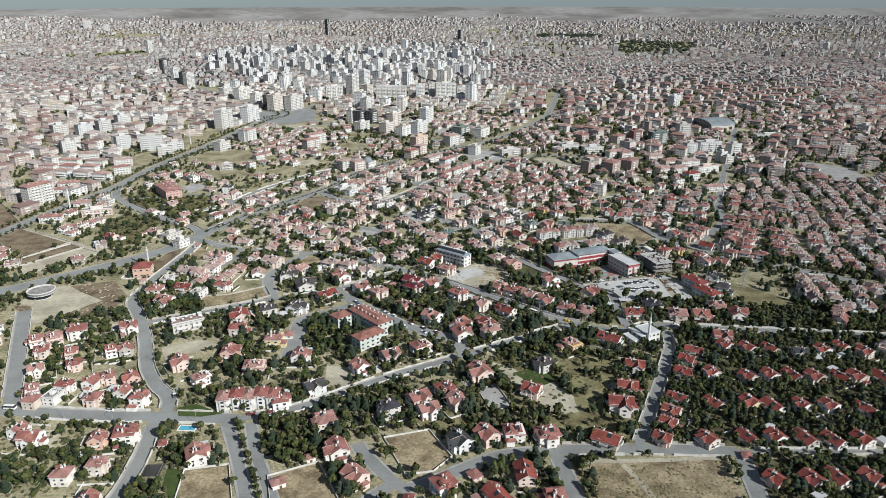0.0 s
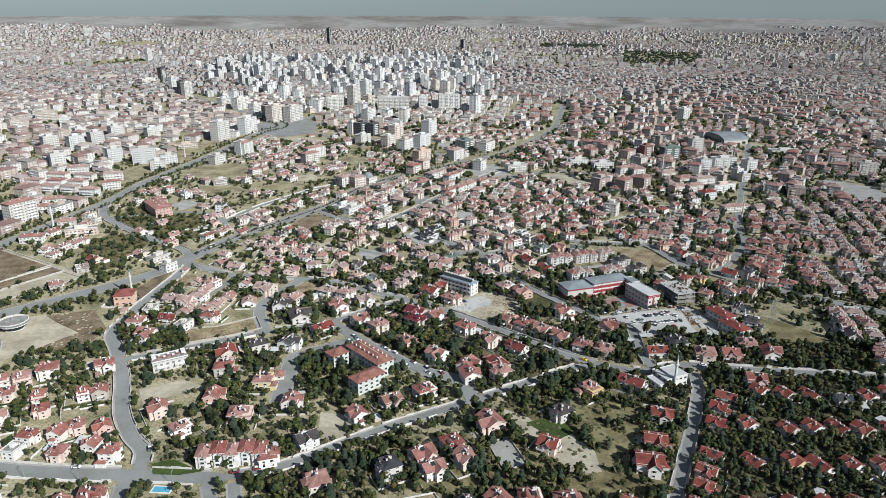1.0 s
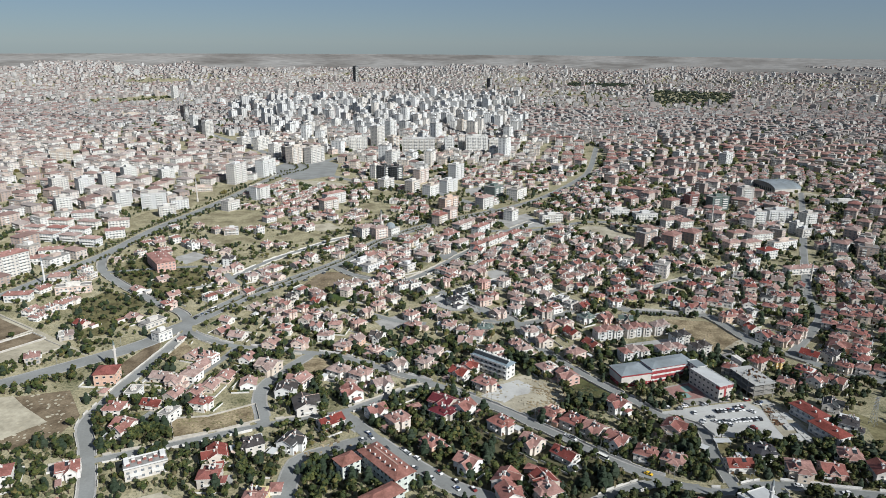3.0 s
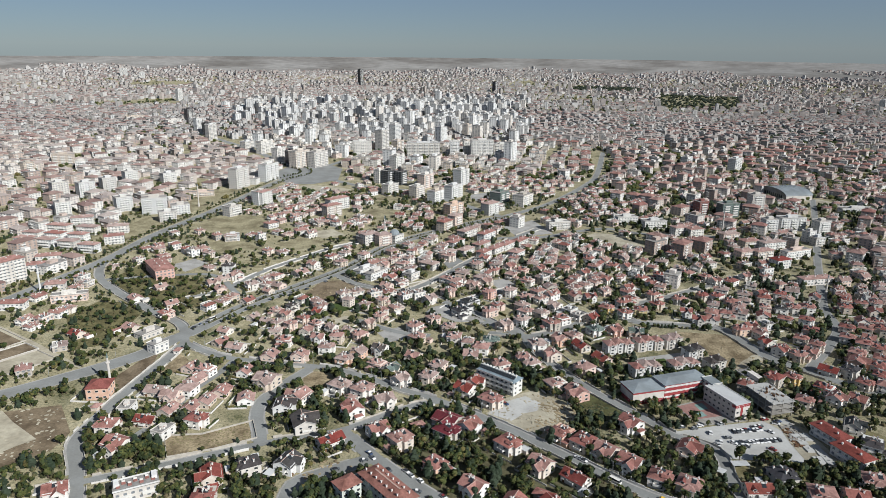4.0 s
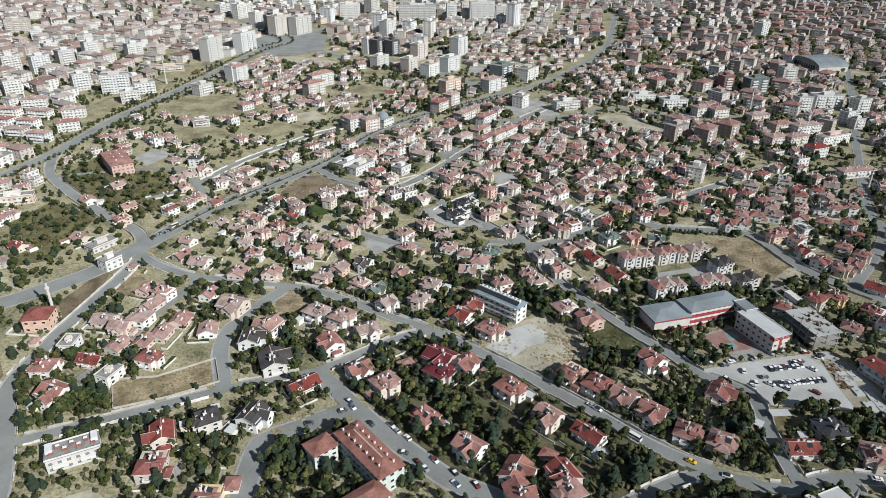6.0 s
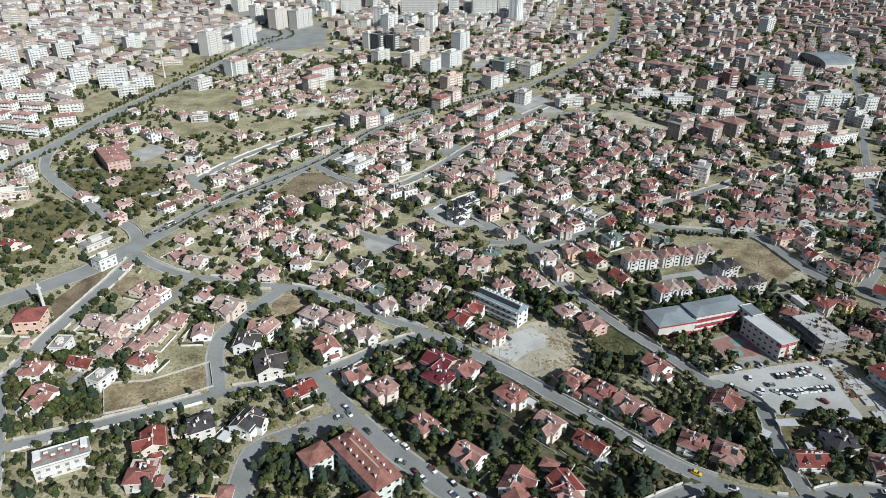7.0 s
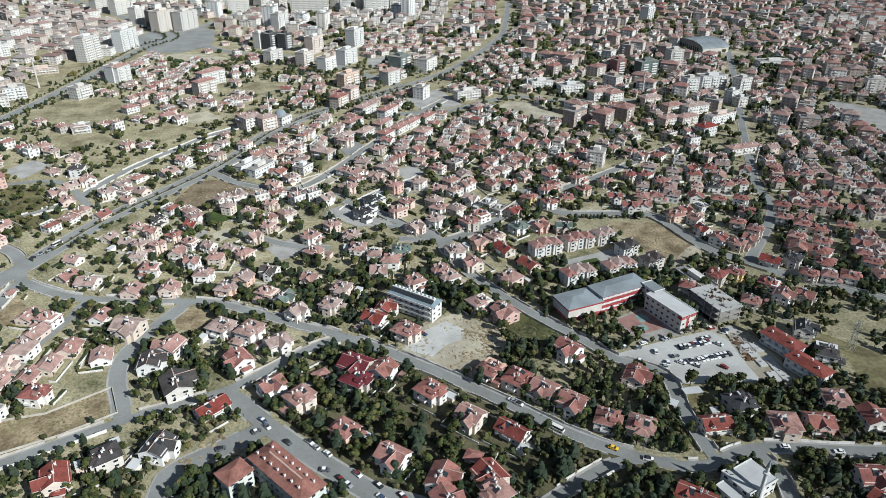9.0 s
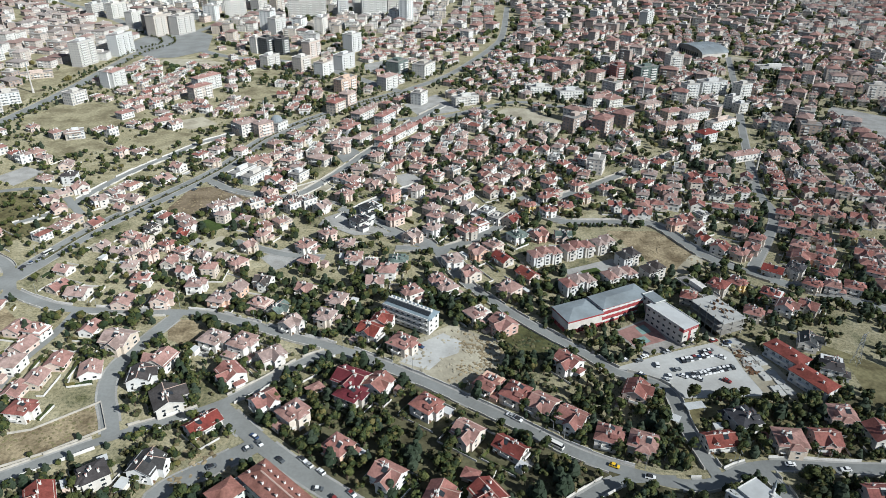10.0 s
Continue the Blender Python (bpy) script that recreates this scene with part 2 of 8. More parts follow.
def ground_material():
    m, nt, b = shade("town_ground", 0.95)
    vec = coords(nt)
    soil = ramp(nt, [(0.3, (0.18, 0.162, 0.094)), (0.5, (0.295, 0.265, 0.172)), (0.7, (0.43, 0.395, 0.285))])
    nt.links.new(noise_at(nt, vec, 0.09, 8.0, 0.65), soil.inputs[0])
    green = ramp(nt, [(0.3, (0.06, 0.07, 0.034)), (0.7, (0.16, 0.15, 0.08))])
    nt.links.new(noise_at(nt, vec, 0.35, 6.0), green.inputs[0])
    where = ramp(nt, [(0.51, (0, 0, 0)), (0.66, (1, 1, 1))])
    nt.links.new(noise_at(nt, vec, 0.045, 7.0, 0.6), where.inputs[0])
    col = mixed(nt, "MIX", where.outputs[0], soil.outputs[0], green.outputs[0])
    speck = ramp(nt, [(0.36, (0.38, 0.42, 0.36)), (0.5, (0.95, 0.95, 0.95)), (0.66, (1.35, 1.32, 1.28))])
    nt.links.new(noise_at(nt, vec, 0.7, 8.0, 0.75), speck.inputs[0])
    nt.links.new(mixed(nt, "MULTIPLY", 1.0, col, speck.outputs[0]), b.inputs["Base Color"])
    bp = node(nt, "ShaderNodeBump", Strength=0.6, Distance=0.4)
    nt.links.new(noise_at(nt, vec, 0.9, 4.0), bp.inputs["Height"])
    nt.links.new(bp.outputs[0], b.inputs["Normal"])
    return m


M["ground"] = ground_material()

# ---- mesh tools ----
def mesh_ob(name, verts, faces, mats, index=None, parent=None):
    me = bpy.data.meshes.new(name)
    me.from_pydata(verts, [], faces)
    for k in mats:
        me.materials.append(M[k])
    if index is not None:
        me.polygons.foreach_set("material_index", index)
    me.update()
    ob = new(name, me)
    if parent:
        ob.parent = parent
    return ob


class Soup:
    """Collects faces with material numbers; turns into one mesh, or into a pattern to be repeated."""

    def __init__(self, mats):
        self.mats, self.v, self.f, self.i = list(mats), [], [], []

    def add(self, verts, faces, mat):
        n, k = len(self.v), self.mats.index(mat)
        self.v += [tuple(p) for p in verts]
        self.f += [tuple(a + n for a in f) for f in faces]
        self.i += [k] * len(faces)
        return self

    def box(self, x0, y0, z0, x1, y1, z1, mat, bottom=False):
        v = [(x0, y0, z0), (x1, y0, z0), (x1, y1, z0), (x0, y1, z0), (x0, y0, z1), (x1, y0, z1), (x1, y1, z1), (x0, y1, z1)]
        f = [(0, 1, 5, 4), (1, 2, 6, 5), (2, 3, 7, 6), (3, 0, 4, 7), (4, 5, 6, 7)] + ([(3, 2, 1, 0)] if bottom else [])
        return self.add(v, f, mat)

    def hip(self, x0, y0, x1, y1, z, h, mat, ridge=None, lip=0.18, cap=None):
        """A hipped roof with a thin eave; ridge along the longer side."""
        w, d = x1 - x0, y1 - y0
        cx, cy = (x0 + x1) / 2, (y0 + y1) / 2
        r = max(abs(w - d) / 2, 0.05) if ridge is None else ridge
        top = [(cx - r, cy, z + h), (cx + r, cy, z + h)] if w >= d else [(cx, cy - r, z + h), (cx, cy + r, z + h)]
        v = [(x0, y0, z - lip), (x1, y0, z - lip), (x1, y1, z - lip), (x0, y1, z - lip), (x0, y0, z), (x1, y0, z), (x1, y1, z), (x0, y1, z)] + top
        side = [(0, 1, 5, 4), (1, 2, 6, 5), (2, 3, 7, 6), (3, 0, 4, 7), (3, 2, 1, 0)]
        slope = [(4, 5, 9, 8), (6, 7, 8, 9), (5, 6, 9), (7, 4, 8)] if w >= d else [(5, 6, 9, 8), (7, 4, 8, 9), (4, 5, 8), (6, 7, 9)]
        k = len(self.i)
        self.add(v, side + slope, mat)
        if cap and "trim" in self.mats:
            self.i[k:k + 4] = [self.mats.index("trim")] * 4
        if cap:
            self.strip(v[8], v[9], cap)
        return self

    def strip(self, a, b, mat, half=0.14, lift=0.07):
        """A row of ridge tiles from a to b."""
        a, b = Vector(a), Vector(b)
        if (b - a).length < 0.3:
            return
        d = (b - a).normalized()
        s = Vector((-d.y, d.x, 0)).normalized() * half
        u = Vector((0, 0, lift))
        self.add([a + s - u, a + u, a - s - u, b + s - u, b + u, b - s - u], [(0, 1, 4, 3), (1, 2, 5, 4), (0, 2, 1), (3, 4, 5)], mat)

    def gable(self, x0, y0, x1, y1, z, h, mat, along="x", lip=0.18, cap=None):
        """A gabled roof slab that rests on gable walls."""
        if along == "x":
            a = [(x0, y0, z), (x1, y0, z), (x1, (y0 + y1) / 2, z + h), (x0, (y0 + y1) / 2, z + h), (x1, y1, z), (x0, y1, z)]
        else:
            a = [(x1, y0, z), (x1, y1, z), ((x0 + x1) / 2, y1, z + h), ((x0 + x1) / 2, y0, z + h), (x0, y1, z), (x0, y0, z)]
        v = [(p[0], p[1], p[2] - lip) for p in a] + a
        f = [(6, 7, 8, 9), (9, 8, 10, 11), (3, 2, 1, 0), (5, 4, 2, 3), (0, 1, 7, 6), (4, 5, 11, 10), (1, 2, 8, 7), (2, 4, 10, 8), (3, 0, 6, 9), (5, 3, 9, 11)]
        k = len(self.i)
        self.add(v, f, mat)
        if cap and "trim" in self.mats:
            self.i[k + 4:k + 10] = [self.mats.index("trim")] * 6
        if cap:
            self.strip(a[2], a[3], cap)
        return self

    def gable_wall(self, x0, y0, x1, y1, z, h, mat, along="x"):
        if along == "x":
            v = [(x0, y0, z), (x0, y1, z), (x0, (y0 + y1) / 2, z + h), (x1, y0, z), (x1, y1, z), (x1, (y0 + y1) / 2, z + h)]
        else:
            v = [(x0, y0, z), (x1, y0, z), ((x0 + x1) / 2, y0, z + h), (x0, y1, z), (x1, y1, z), ((x0 + x1) / 2, y1, z + h)]
        return self.add(v, [(0, 1, 2), (3, 4, 5), (0, 3, 4, 1), (0, 3, 5, 2), (1, 2, 5, 4)], mat)

    def ob(self, name, parent=None):
        return mesh_ob(name, self.v, self.f, self.mats, self.i, parent)


def repeated(name, soup, rows, flat=True):
    """One mesh of many copies of a pattern. rows: x, y, z, turn (radians), scale x, y, z."""
    rows = np.asarray(rows, dtype=np.float64).reshape(-1, 7)
    v = np.asarray(soup.v)
    n, m = len(v), len(rows)
    c, s = np.cos(rows[:, 3:4]), np.sin(rows[:, 3:4])
    x, y = v[None, :, 0] * rows[:, 4:5], v[None, :, 1] * rows[:, 5:6]
    co = np.stack([x * c - y * s + rows[:, 0:1], x * s + y * c + rows[:, 1:2], v[None, :, 2] * rows[:, 6:7] + rows[:, 2:3]], -1).reshape(-1, 3)
    size = np.array([len(f) for f in soup.f])
    loop = np.concatenate([np.array(f) for f in soup.f])
    loops = (loop[None] + (np.arange(m) * n)[:, None]).ravel()
    sizes = np.tile(size, m)
    me = bpy.data.meshes.new(name)
    me.vertices.add(n * m)
    me.vertices.foreach_set("co", co.astype(np.float32).ravel())
    me.loops.add(len(loops))
    me.loops.foreach_set("vertex_index", loops.astype(np.int32))
    me.polygons.add(len(sizes))
    me.polygons.foreach_set("loop_start", (np.cumsum(sizes) - sizes).astype(np.int32))
    me.polygons.foreach_set("material_index", np.tile(np.array(soup.i, dtype=np.int32), m))
    for k in soup.mats:
        me.materials.append(M[k])
    me.update(calc_edges=True)
    if flat:
        me.shade_flat()
    return new(name, me)


def thing(name, label, category, group=""):
    return tagged(new(name), label, category, group)


def turn_at(x, y, rot, z=0.0):
    return pose(x, y, z, 0, 0, rot)


# ---- the lie of the land ----
def land(x, y):
    """The plain rises gently towards the horizon."""
    r = math.hypot(x, y - 100)
    return 0.0 if r < 3300 else 109.0 * ((r - 3300) / 1600) ** 1.5


CELL, X0, Y0, NX, NY = 2.0, -800.0, 180.0, 800, 700
taken = np.zeros((NX, NY), dtype=bool)          # where nothing more may stand
built = np.zeros((NX, NY), dtype=bool)          # where no tree may stand


def mark(grid, x, y, r):
    i0, i1 = int((x - r - X0) / CELL), int((x + r - X0) / CELL) + 1
    j0, j1 = int((y - r - Y0) / CELL), int((y + r - Y0) / CELL) + 1
    grid[max(i0, 0):max(i1, 0), max(j0, 0):max(j1, 0)] = True


def is_free(x, y, r, grid=None):
    grid = taken if grid is None else grid
    i0, i1 = int((x - r - X0) / CELL), int((x + r - X0) / CELL) + 1
    j0, j1 = int((y - r - Y0) / CELL), int((y + r - Y0) / CELL) + 1
    if i0 < 0 or j0 < 0 or i1 > NX or j1 > NY:
        return True
    return not grid[i0:i1, j0:j1].any()


def inside(x, y, pts):
    hit = False
    for (ax, ay), (bx, by) in zip(pts, pts[1:] + pts[:1]):
        if (ay > y) != (by > y) and x < (bx - ax) * (y - ay) / (by - ay) + ax:
            hit = not hit
    return hit


def fill_mark(grid, pts, value=True):
    for i in range(int((min(p[0] for p in pts) - X0) / CELL), int((max(p[0] for p in pts) - X0) / CELL) + 1):
        for j in range(int((min(p[1] for p in pts) - Y0) / CELL), int((max(p[1] for p in pts) - Y0) / CELL) + 1):
            if 0 <= i < NX and 0 <= j < NY and inside(X0 + (i + 0.5) * CELL, Y0 + (j + 0.5) * CELL, pts):
                grid[i, j] = value


def smooth_line(pts, step=4.0):
    """A Catmull-Rom line through the points, cut into even steps."""
    p = [Vector(q) for q in pts]
    p = [p[0] * 2 - p[1]] + p + [p[-1] * 2 - p[-2]]
    out = []
    for a, b, c, d in zip(p, p[1:], p[2:], p[3:]):
        n = max(1, int((c - b).length / step))
        for k in range(n):
            t = k / n
            out.append(0.5 * (2 * b + (c - a) * t + (2 * a - 5 * b + 4 * c - d) * t * t + (3 * b - a - 3 * c + d) * t ** 3))
    return out + [p[-2]]

# ---- ground, roads, plots ----
def build_ground():
    verts, faces = [], []
    rings = [0, 150, 300, 450, 600, 800, 1000, 1300, 1700, 2200, 2700, 3100, 3300, 3400, 3500, 3600, 3700, 3800, 3900, 4000, 4100, 4200, 4300, 4400, 4500, 4600, 4700, 4800, 4900]
    n = 96
    verts.append((0, 100, 0))
    for r in rings[1:]:
        for k in range(n):
            a = 2 * math.pi * k / n
            x, y = r * math.cos(a), 100 + r * math.sin(a)
            verts.append((x, y, 0.0 if r < 3300 else 109.0 * ((r - 3300) / 1600) ** 1.5))
    for k in range(n):
        faces.append((0, 1 + k, 1 + (k + 1) % n))
    for q in range(len(rings) - 2):
        for k in range(n):
            a, b = 1 + q * n + k, 1 + q * n + (k + 1) % n
            faces.append((a, a + n, b + n, b))
    return tagged(mesh_ob("ground", verts, faces, ["ground"]), "dry tan earth and weeds between the houses of a wide plain", "ground", kind="structure")


build_ground()


def build_far_plain():
    """Dry steppe and fields past the edge of the town, haze put into their grey, over the rising ground."""
    n, rings = 96, [3900 + 50 * k for k in range(21)]
    verts, faces = [], []
    for q, r in enumerate(rings):
        for k in range(n):
            a = 2 * math.pi * k / n
            rr = r + (120 * noise.noise((math.cos(a) * 6, math.sin(a) * 6, 0)) if q == 0 else 0)
            x, y = rr * math.cos(a), 100 + rr * math.sin(a)
            verts.append((x, y, 109.0 * ((rr - 3300) / 1600) ** 1.5 + (-2.0 if q == 0 else 1.0)))
    for q in range(len(rings) - 1):
        for k in range(n):
            a, b = q * n + k, q * n + (k + 1) % n
            faces.append((a, a + n, b + n, b))
    tagged(mesh_ob("distant_plain", verts, faces, ["steppe"]), "haze-greyed dry fields of the plain at the horizon", "plain", kind="structure")


build_far_plain()
ROADS = []          # (centre line, half width), filled by road()


def road(label, width, pts, kerbs=True, walls=0.0):
    line = smooth_line(pts)
    half = width / 2
    z = 0.05 + 0.006 * len(ROADS)
    verts, faces = [], []
    for k, p in enumerate(line):
        d = (line[min(k + 1, len(line) - 1)] - line[max(k - 1, 0)]).normalized()
        s = Vector((-d.y, d.x))
        verts += [(*(p + s * half), z), (*(p - s * half), z)]
        if k:
            faces.append((2 * k - 2, 2 * k - 1, 2 * k + 1, 2 * k))
        mark(taken, p.x, p.y, half + 2.2)
        mark(built, p.x, p.y, half + 0.6)
    tagged(mesh_ob("road", verts, faces, ["asphalt"]), label, "road", kind="structure")
    ROADS.append((line, half, kerbs, walls))


road("worn grey asphalt street between garden walls", 7.5, [(-330, 288), (-210.6, 279.9), (-182, 277), (-155, 275), (-130, 274.6), (-96, 272.7)], True, 1.1)
road("worn grey asphalt street between garden walls", 4.6, [(-96, 272.7), (-76, 279), (-61, 287), (-46, 298), (-25, 312), (14, 334), (37, 347.5), (73, 367.5), (95, 366)], True, 1.1)
road("worn grey asphalt street between garden walls", 6, [(-130, 274), (-134, 290), (-144, 301), (-157, 320.5), (-171, 352.5), (-187, 382), (-200, 404), (-200.5, 428), (-199.6, 450), (-195, 497), (-194, 521)], True, 1.1)
road("plain grey asphalt street with pale kerbs", 4.6, [(-101, 272), (-91.5, 252), (-77.5, 219), (-66, 185)], True, 0.0)
road("plain grey asphalt street with pale kerbs", 4.6, [(-89, 270), (-81, 248), (-67.5, 219), (-55, 185)], True, 0.0)
road("worn grey asphalt street between garden walls", 5.5, [(-134, 272), (-129.5, 248), (-128, 223), (-130, 190)], True, 1.1)
road("worn grey asphalt street between garden walls", 7, [(-262, 390), (-243, 352.7), (-212.5, 293), (-206, 278.5)], True, 1.1)
road("worn grey asphalt street between garden walls", 4.4, [(128, 369), (127.7, 345), (104.5, 292.6), (91, 264), (85, 251)], True, 1.1)
road("worn grey asphalt street between garden walls", 6.5, [(48, 249), (85, 250), (110, 249), (127, 248)], True, 1.1)
road("narrow pale path between garden walls", 2.0, [(127, 248), (180, 247.5), (240, 247)], True, 1.1)
road("plain grey asphalt street with pale kerbs", 6, [(128, 248), (124, 219), (120, 190)], True, 0.0)
road("plain grey asphalt street with pale kerbs", 6, [(48.5, 248), (52, 219), (54, 190)], True, 0.0)
road("plain grey asphalt street with pale kerbs", 5.5, [(-38, 254), (-35, 248), (-19.5, 228), (-10, 226), (23, 245), (48, 249)], True, 0.0)
road("plain grey asphalt street with pale kerbs", 5.5, [(-19.5, 228), (-28, 219), (-50, 190)], True, 0.0)
road("wide grey asphalt boulevard with a planted strip", 12, [(-345, 380), (-290, 424), (-240, 471), (-213, 501.5), (-206, 519.5), (-196, 540.6), (-171, 596), (-120, 677), (-88, 757), (-32, 827), (24, 880)], True, 0.0)
road("grey asphalt street lined with trees", 7, [(24, 880), (83.7, 952.8), (149, 1080), (180, 1170), (230, 1400)], True, 0.0)
road("worn grey asphalt street between garden walls", 6, [(-194, 521), (-208, 549), (-237, 571), (-277, 604), (-311, 637), (-327, 664), (-334, 690)], True, 1.1)
road("worn grey asphalt street between garden walls", 5, [(-194, 521), (-180, 511), (-162, 501.5), (-136, 496), (-97, 491), (-75, 482), (-47, 466), (-21, 452), (12, 427), (41, 402), (63, 382), (84, 369), (104, 363), (129, 369.6), (172, 363.5), (280, 352)], True, 1.1)
road("broad grey asphalt avenue lined with trees", 11, [(-372, 520), (-346, 640), (-335, 695), (-329, 778), (-307, 898), (-284, 1069), (-262, 1141), (-318, 1221), (-416, 1364), (-539, 1515), (-800, 1850)], True, 0.0)
road("plain grey asphalt street with pale kerbs", 9, [(-262, 1141), (-176, 1054), (-127, 1035), (-66, 995), (24, 880)], True, 0.0)
road("plain grey asphalt street with pale kerbs", 9, [(-262, 1141), (-226, 1258), (-150, 1500)], True, 0.0)
road("worn grey asphalt street between garden walls", 4.4, [(-196, 365), (-178.7, 373), (-144, 389.6), (-108, 408), (-72, 422.6), (-40, 447.5), (-25, 454)], True, 1.1)
road("plain grey asphalt street with pale kerbs", 6.5, [(-109.4, 406), (-114, 419), (-119.3, 432), (-121.4, 449), (-114.4, 468.4), (-105.4, 487), (-104, 491)], True, 0.0)
road("plain grey asphalt street with pale kerbs", 7.5, [(-74, 422.5), (-48, 393), (-24, 370.8), (-12, 361), (5, 352), (12, 334)], True, 0.0)
road("plain grey asphalt street with pale kerbs", 8, [(-84, 330), (-85, 352), (-86, 372), (-83, 379.5), (-70, 388), (-54, 398.5)], True, 0.0)
road("worn grey asphalt street between garden walls", 4.5, [(-173, 410), (-166, 436), (-163, 458.5), (-156, 482), (-153, 501)], False, 1.1)
road("worn grey asphalt street between garden walls", 4.6, [(-30, 606), (-16, 596), (11, 563), (23.6, 554), (33, 520), (44.6, 496), (62, 468.7), (84, 440), (93, 427), (110, 414), (109, 390), (110, 366)], True, 1.1)
road("worn grey asphalt street between garden walls", 6, [(90, 615), (103.5, 578), (144.6, 570), (164, 564), (178, 523), (198.5, 499), (219, 480), (243, 462), (330, 400)], True, 1.1)
road("worn grey asphalt street between garden walls", 5.5, [(3.6, 549), (32.7, 546.4), (62, 565.6), (89.5, 596), (144, 628.5), (230, 690)], True, 1.1)
road("worn grey asphalt street between garden walls", 5.5, [(-121.6, 661.4), (-99, 639.6), (-68, 627.4), (-46.5, 645), (-11, 709), (3, 735), (24, 777), (60, 830)], True, 1.1)
road("plain grey asphalt street with pale kerbs", 5, [(195.5, 505.5), (226, 543.5), (246, 573.5), (254, 609), (271, 650), (310, 740), (360, 850), (430, 1010)], True, 0.0)
road("worn grey asphalt street between garden walls", 5, [(-311, 637), (-270, 650), (-225, 655), (-190, 612)], False, 1.1)
road("pale dusty lane between walled gardens", 5, [(-225, 600), (-205, 620), (-190, 659), (-177, 686), (-160, 713), (-141, 743), (-118, 765)], True, 1.0)
road("plain grey asphalt street with pale kerbs", 4.5, [(-89, 566), (-74, 556), (-56, 546), (-36, 542)], True, 0.0)
road("pale worn lane between villas", 5.5, [(-41, 586), (-21, 579), (4, 565), (20, 551), (33, 541)], True, 1.0)
road("pale worn lane between villas", 4.5, [(-32, 586), (-21, 602), (-3, 620), (22, 640)], True, 1.0)
road("plain grey asphalt street with pale kerbs", 6, [(12, 786), (25, 792), (63, 798), (102, 824), (135, 836), (169, 820), (230, 815), (300, 800)], True, 0.0)


def near_other(p, k, extra):
    for q, (line, half, _, _) in enumerate(ROADS):
        if q != k:
            for o in line:
                if (o - p).length_squared < (half + extra) ** 2:
                    return True
    return False


def build_kerbs():
    """Raised pavements and low garden walls, broken where another street joins."""
    for k, (line, half, kerbs, walls) in enumerate(ROADS):
        if not kerbs:
            continue
        rng = random.Random(100 + k)
        for side in (1, -1):
            pav, wall = Soup(["paving"]), Soup(["kerb"])
            prev = None
            for n, p in enumerate(line):
                d = (line[min(n + 1, len(line) - 1)] - line[max(n - 1, 0)]).normalized()
                s = Vector((-d.y, d.x)) * side
                a, b = p + s * half, p + s * (half + 0.95)
                c = p + s * (half + 1.2)
                ok = not near_other(a, k, 1.5)
                if ok and prev:
                    pa, pb, pc = prev
                    pav.add([(*pa, 0.02), (*a, 0.02), (*pa, 0.17), (*a, 0.17), (*pb, 0.17), (*b, 0.17)], [(0, 1, 3, 2), (2, 3, 5, 4)], "paving")
                    if walls and rng.random() < 0.86:
                        h = walls * rng.uniform(0.75, 1.3)
                        wall.add([(*pb, 0), (*b, 0), (*pb, h), (*b, h), (*pc, h), (*c, h), (*pc, 0), (*c, 0)],
                                 [(0, 1, 3, 2), (2, 3, 5, 4), (4, 5, 7, 6), (0, 2, 4, 6), (1, 7, 5, 3)], "kerb")
                prev = (a, b, c) if ok else None
            if pav.f:
                tagged(pav.ob("pavement"), "raised pale concrete pavement along the street", "pavement", kind="structure")
            if wall.f:
                tagged(wall.ob("garden_wall"), "low rendered garden wall along the street, in uneven lengths", "wall", kind="structure")


build_kerbs()


LAID = {"plots": 0}


def plot(label, mat, pts, z=0.03, category="plot", wall=0.0):
    """A piece of open ground: a field, a yard, a lawn."""
    cx, cy = sum(p[0] for p in pts) / len(pts), sum(p[1] for p in pts) / len(pts)
    if z == 0.03:
        z += 0.002 * (LAID["plots"] % 30)          # no two open plots lie in one plane
        LAID["plots"] += 1
    verts = [(x, y, z) for x, y in pts] + [(cx, cy, z)]
    n = len(pts)
    ob = mesh_ob("field" if mat in ("dry", "dirt") else "yard", verts, [(k, (k + 1) % n, n) for k in range(n)], [mat])
    me = ob.data
    if me.polygons[0].normal.z < 0:
        me.flip_normals()
    tagged(ob, label, category, kind="structure")
    fill_mark(taken, pts)
    fill_mark(built, pts)
    if wall:
        s = Soup(["kerb"])
        for (ax, ay), (bx, by) in zip(pts, pts[1:] + pts[:1]):
            d = Vector((bx - ax, by - ay)).normalized() * 0.14
            s.add([(ax + d.y, ay - d.x, 0), (bx + d.y, by - d.x, 0), (ax + d.y, ay - d.x, wall), (bx + d.y, by - d.x, wall),
                   (ax - d.y, ay + d.x, wall), (bx - d.y, by + d.x, wall), (ax - d.y, ay + d.x, 0), (bx - d.y, by + d.x, 0)],
                  [(0, 1, 3, 2), (2, 3, 5, 4), (4, 5, 7, 6), (0, 2, 4, 6), (1, 7, 5, 3)], "kerb")
        tagged(s.ob("garden_wall"), "low pale wall round an open plot", "wall", kind="structure")
    return ob


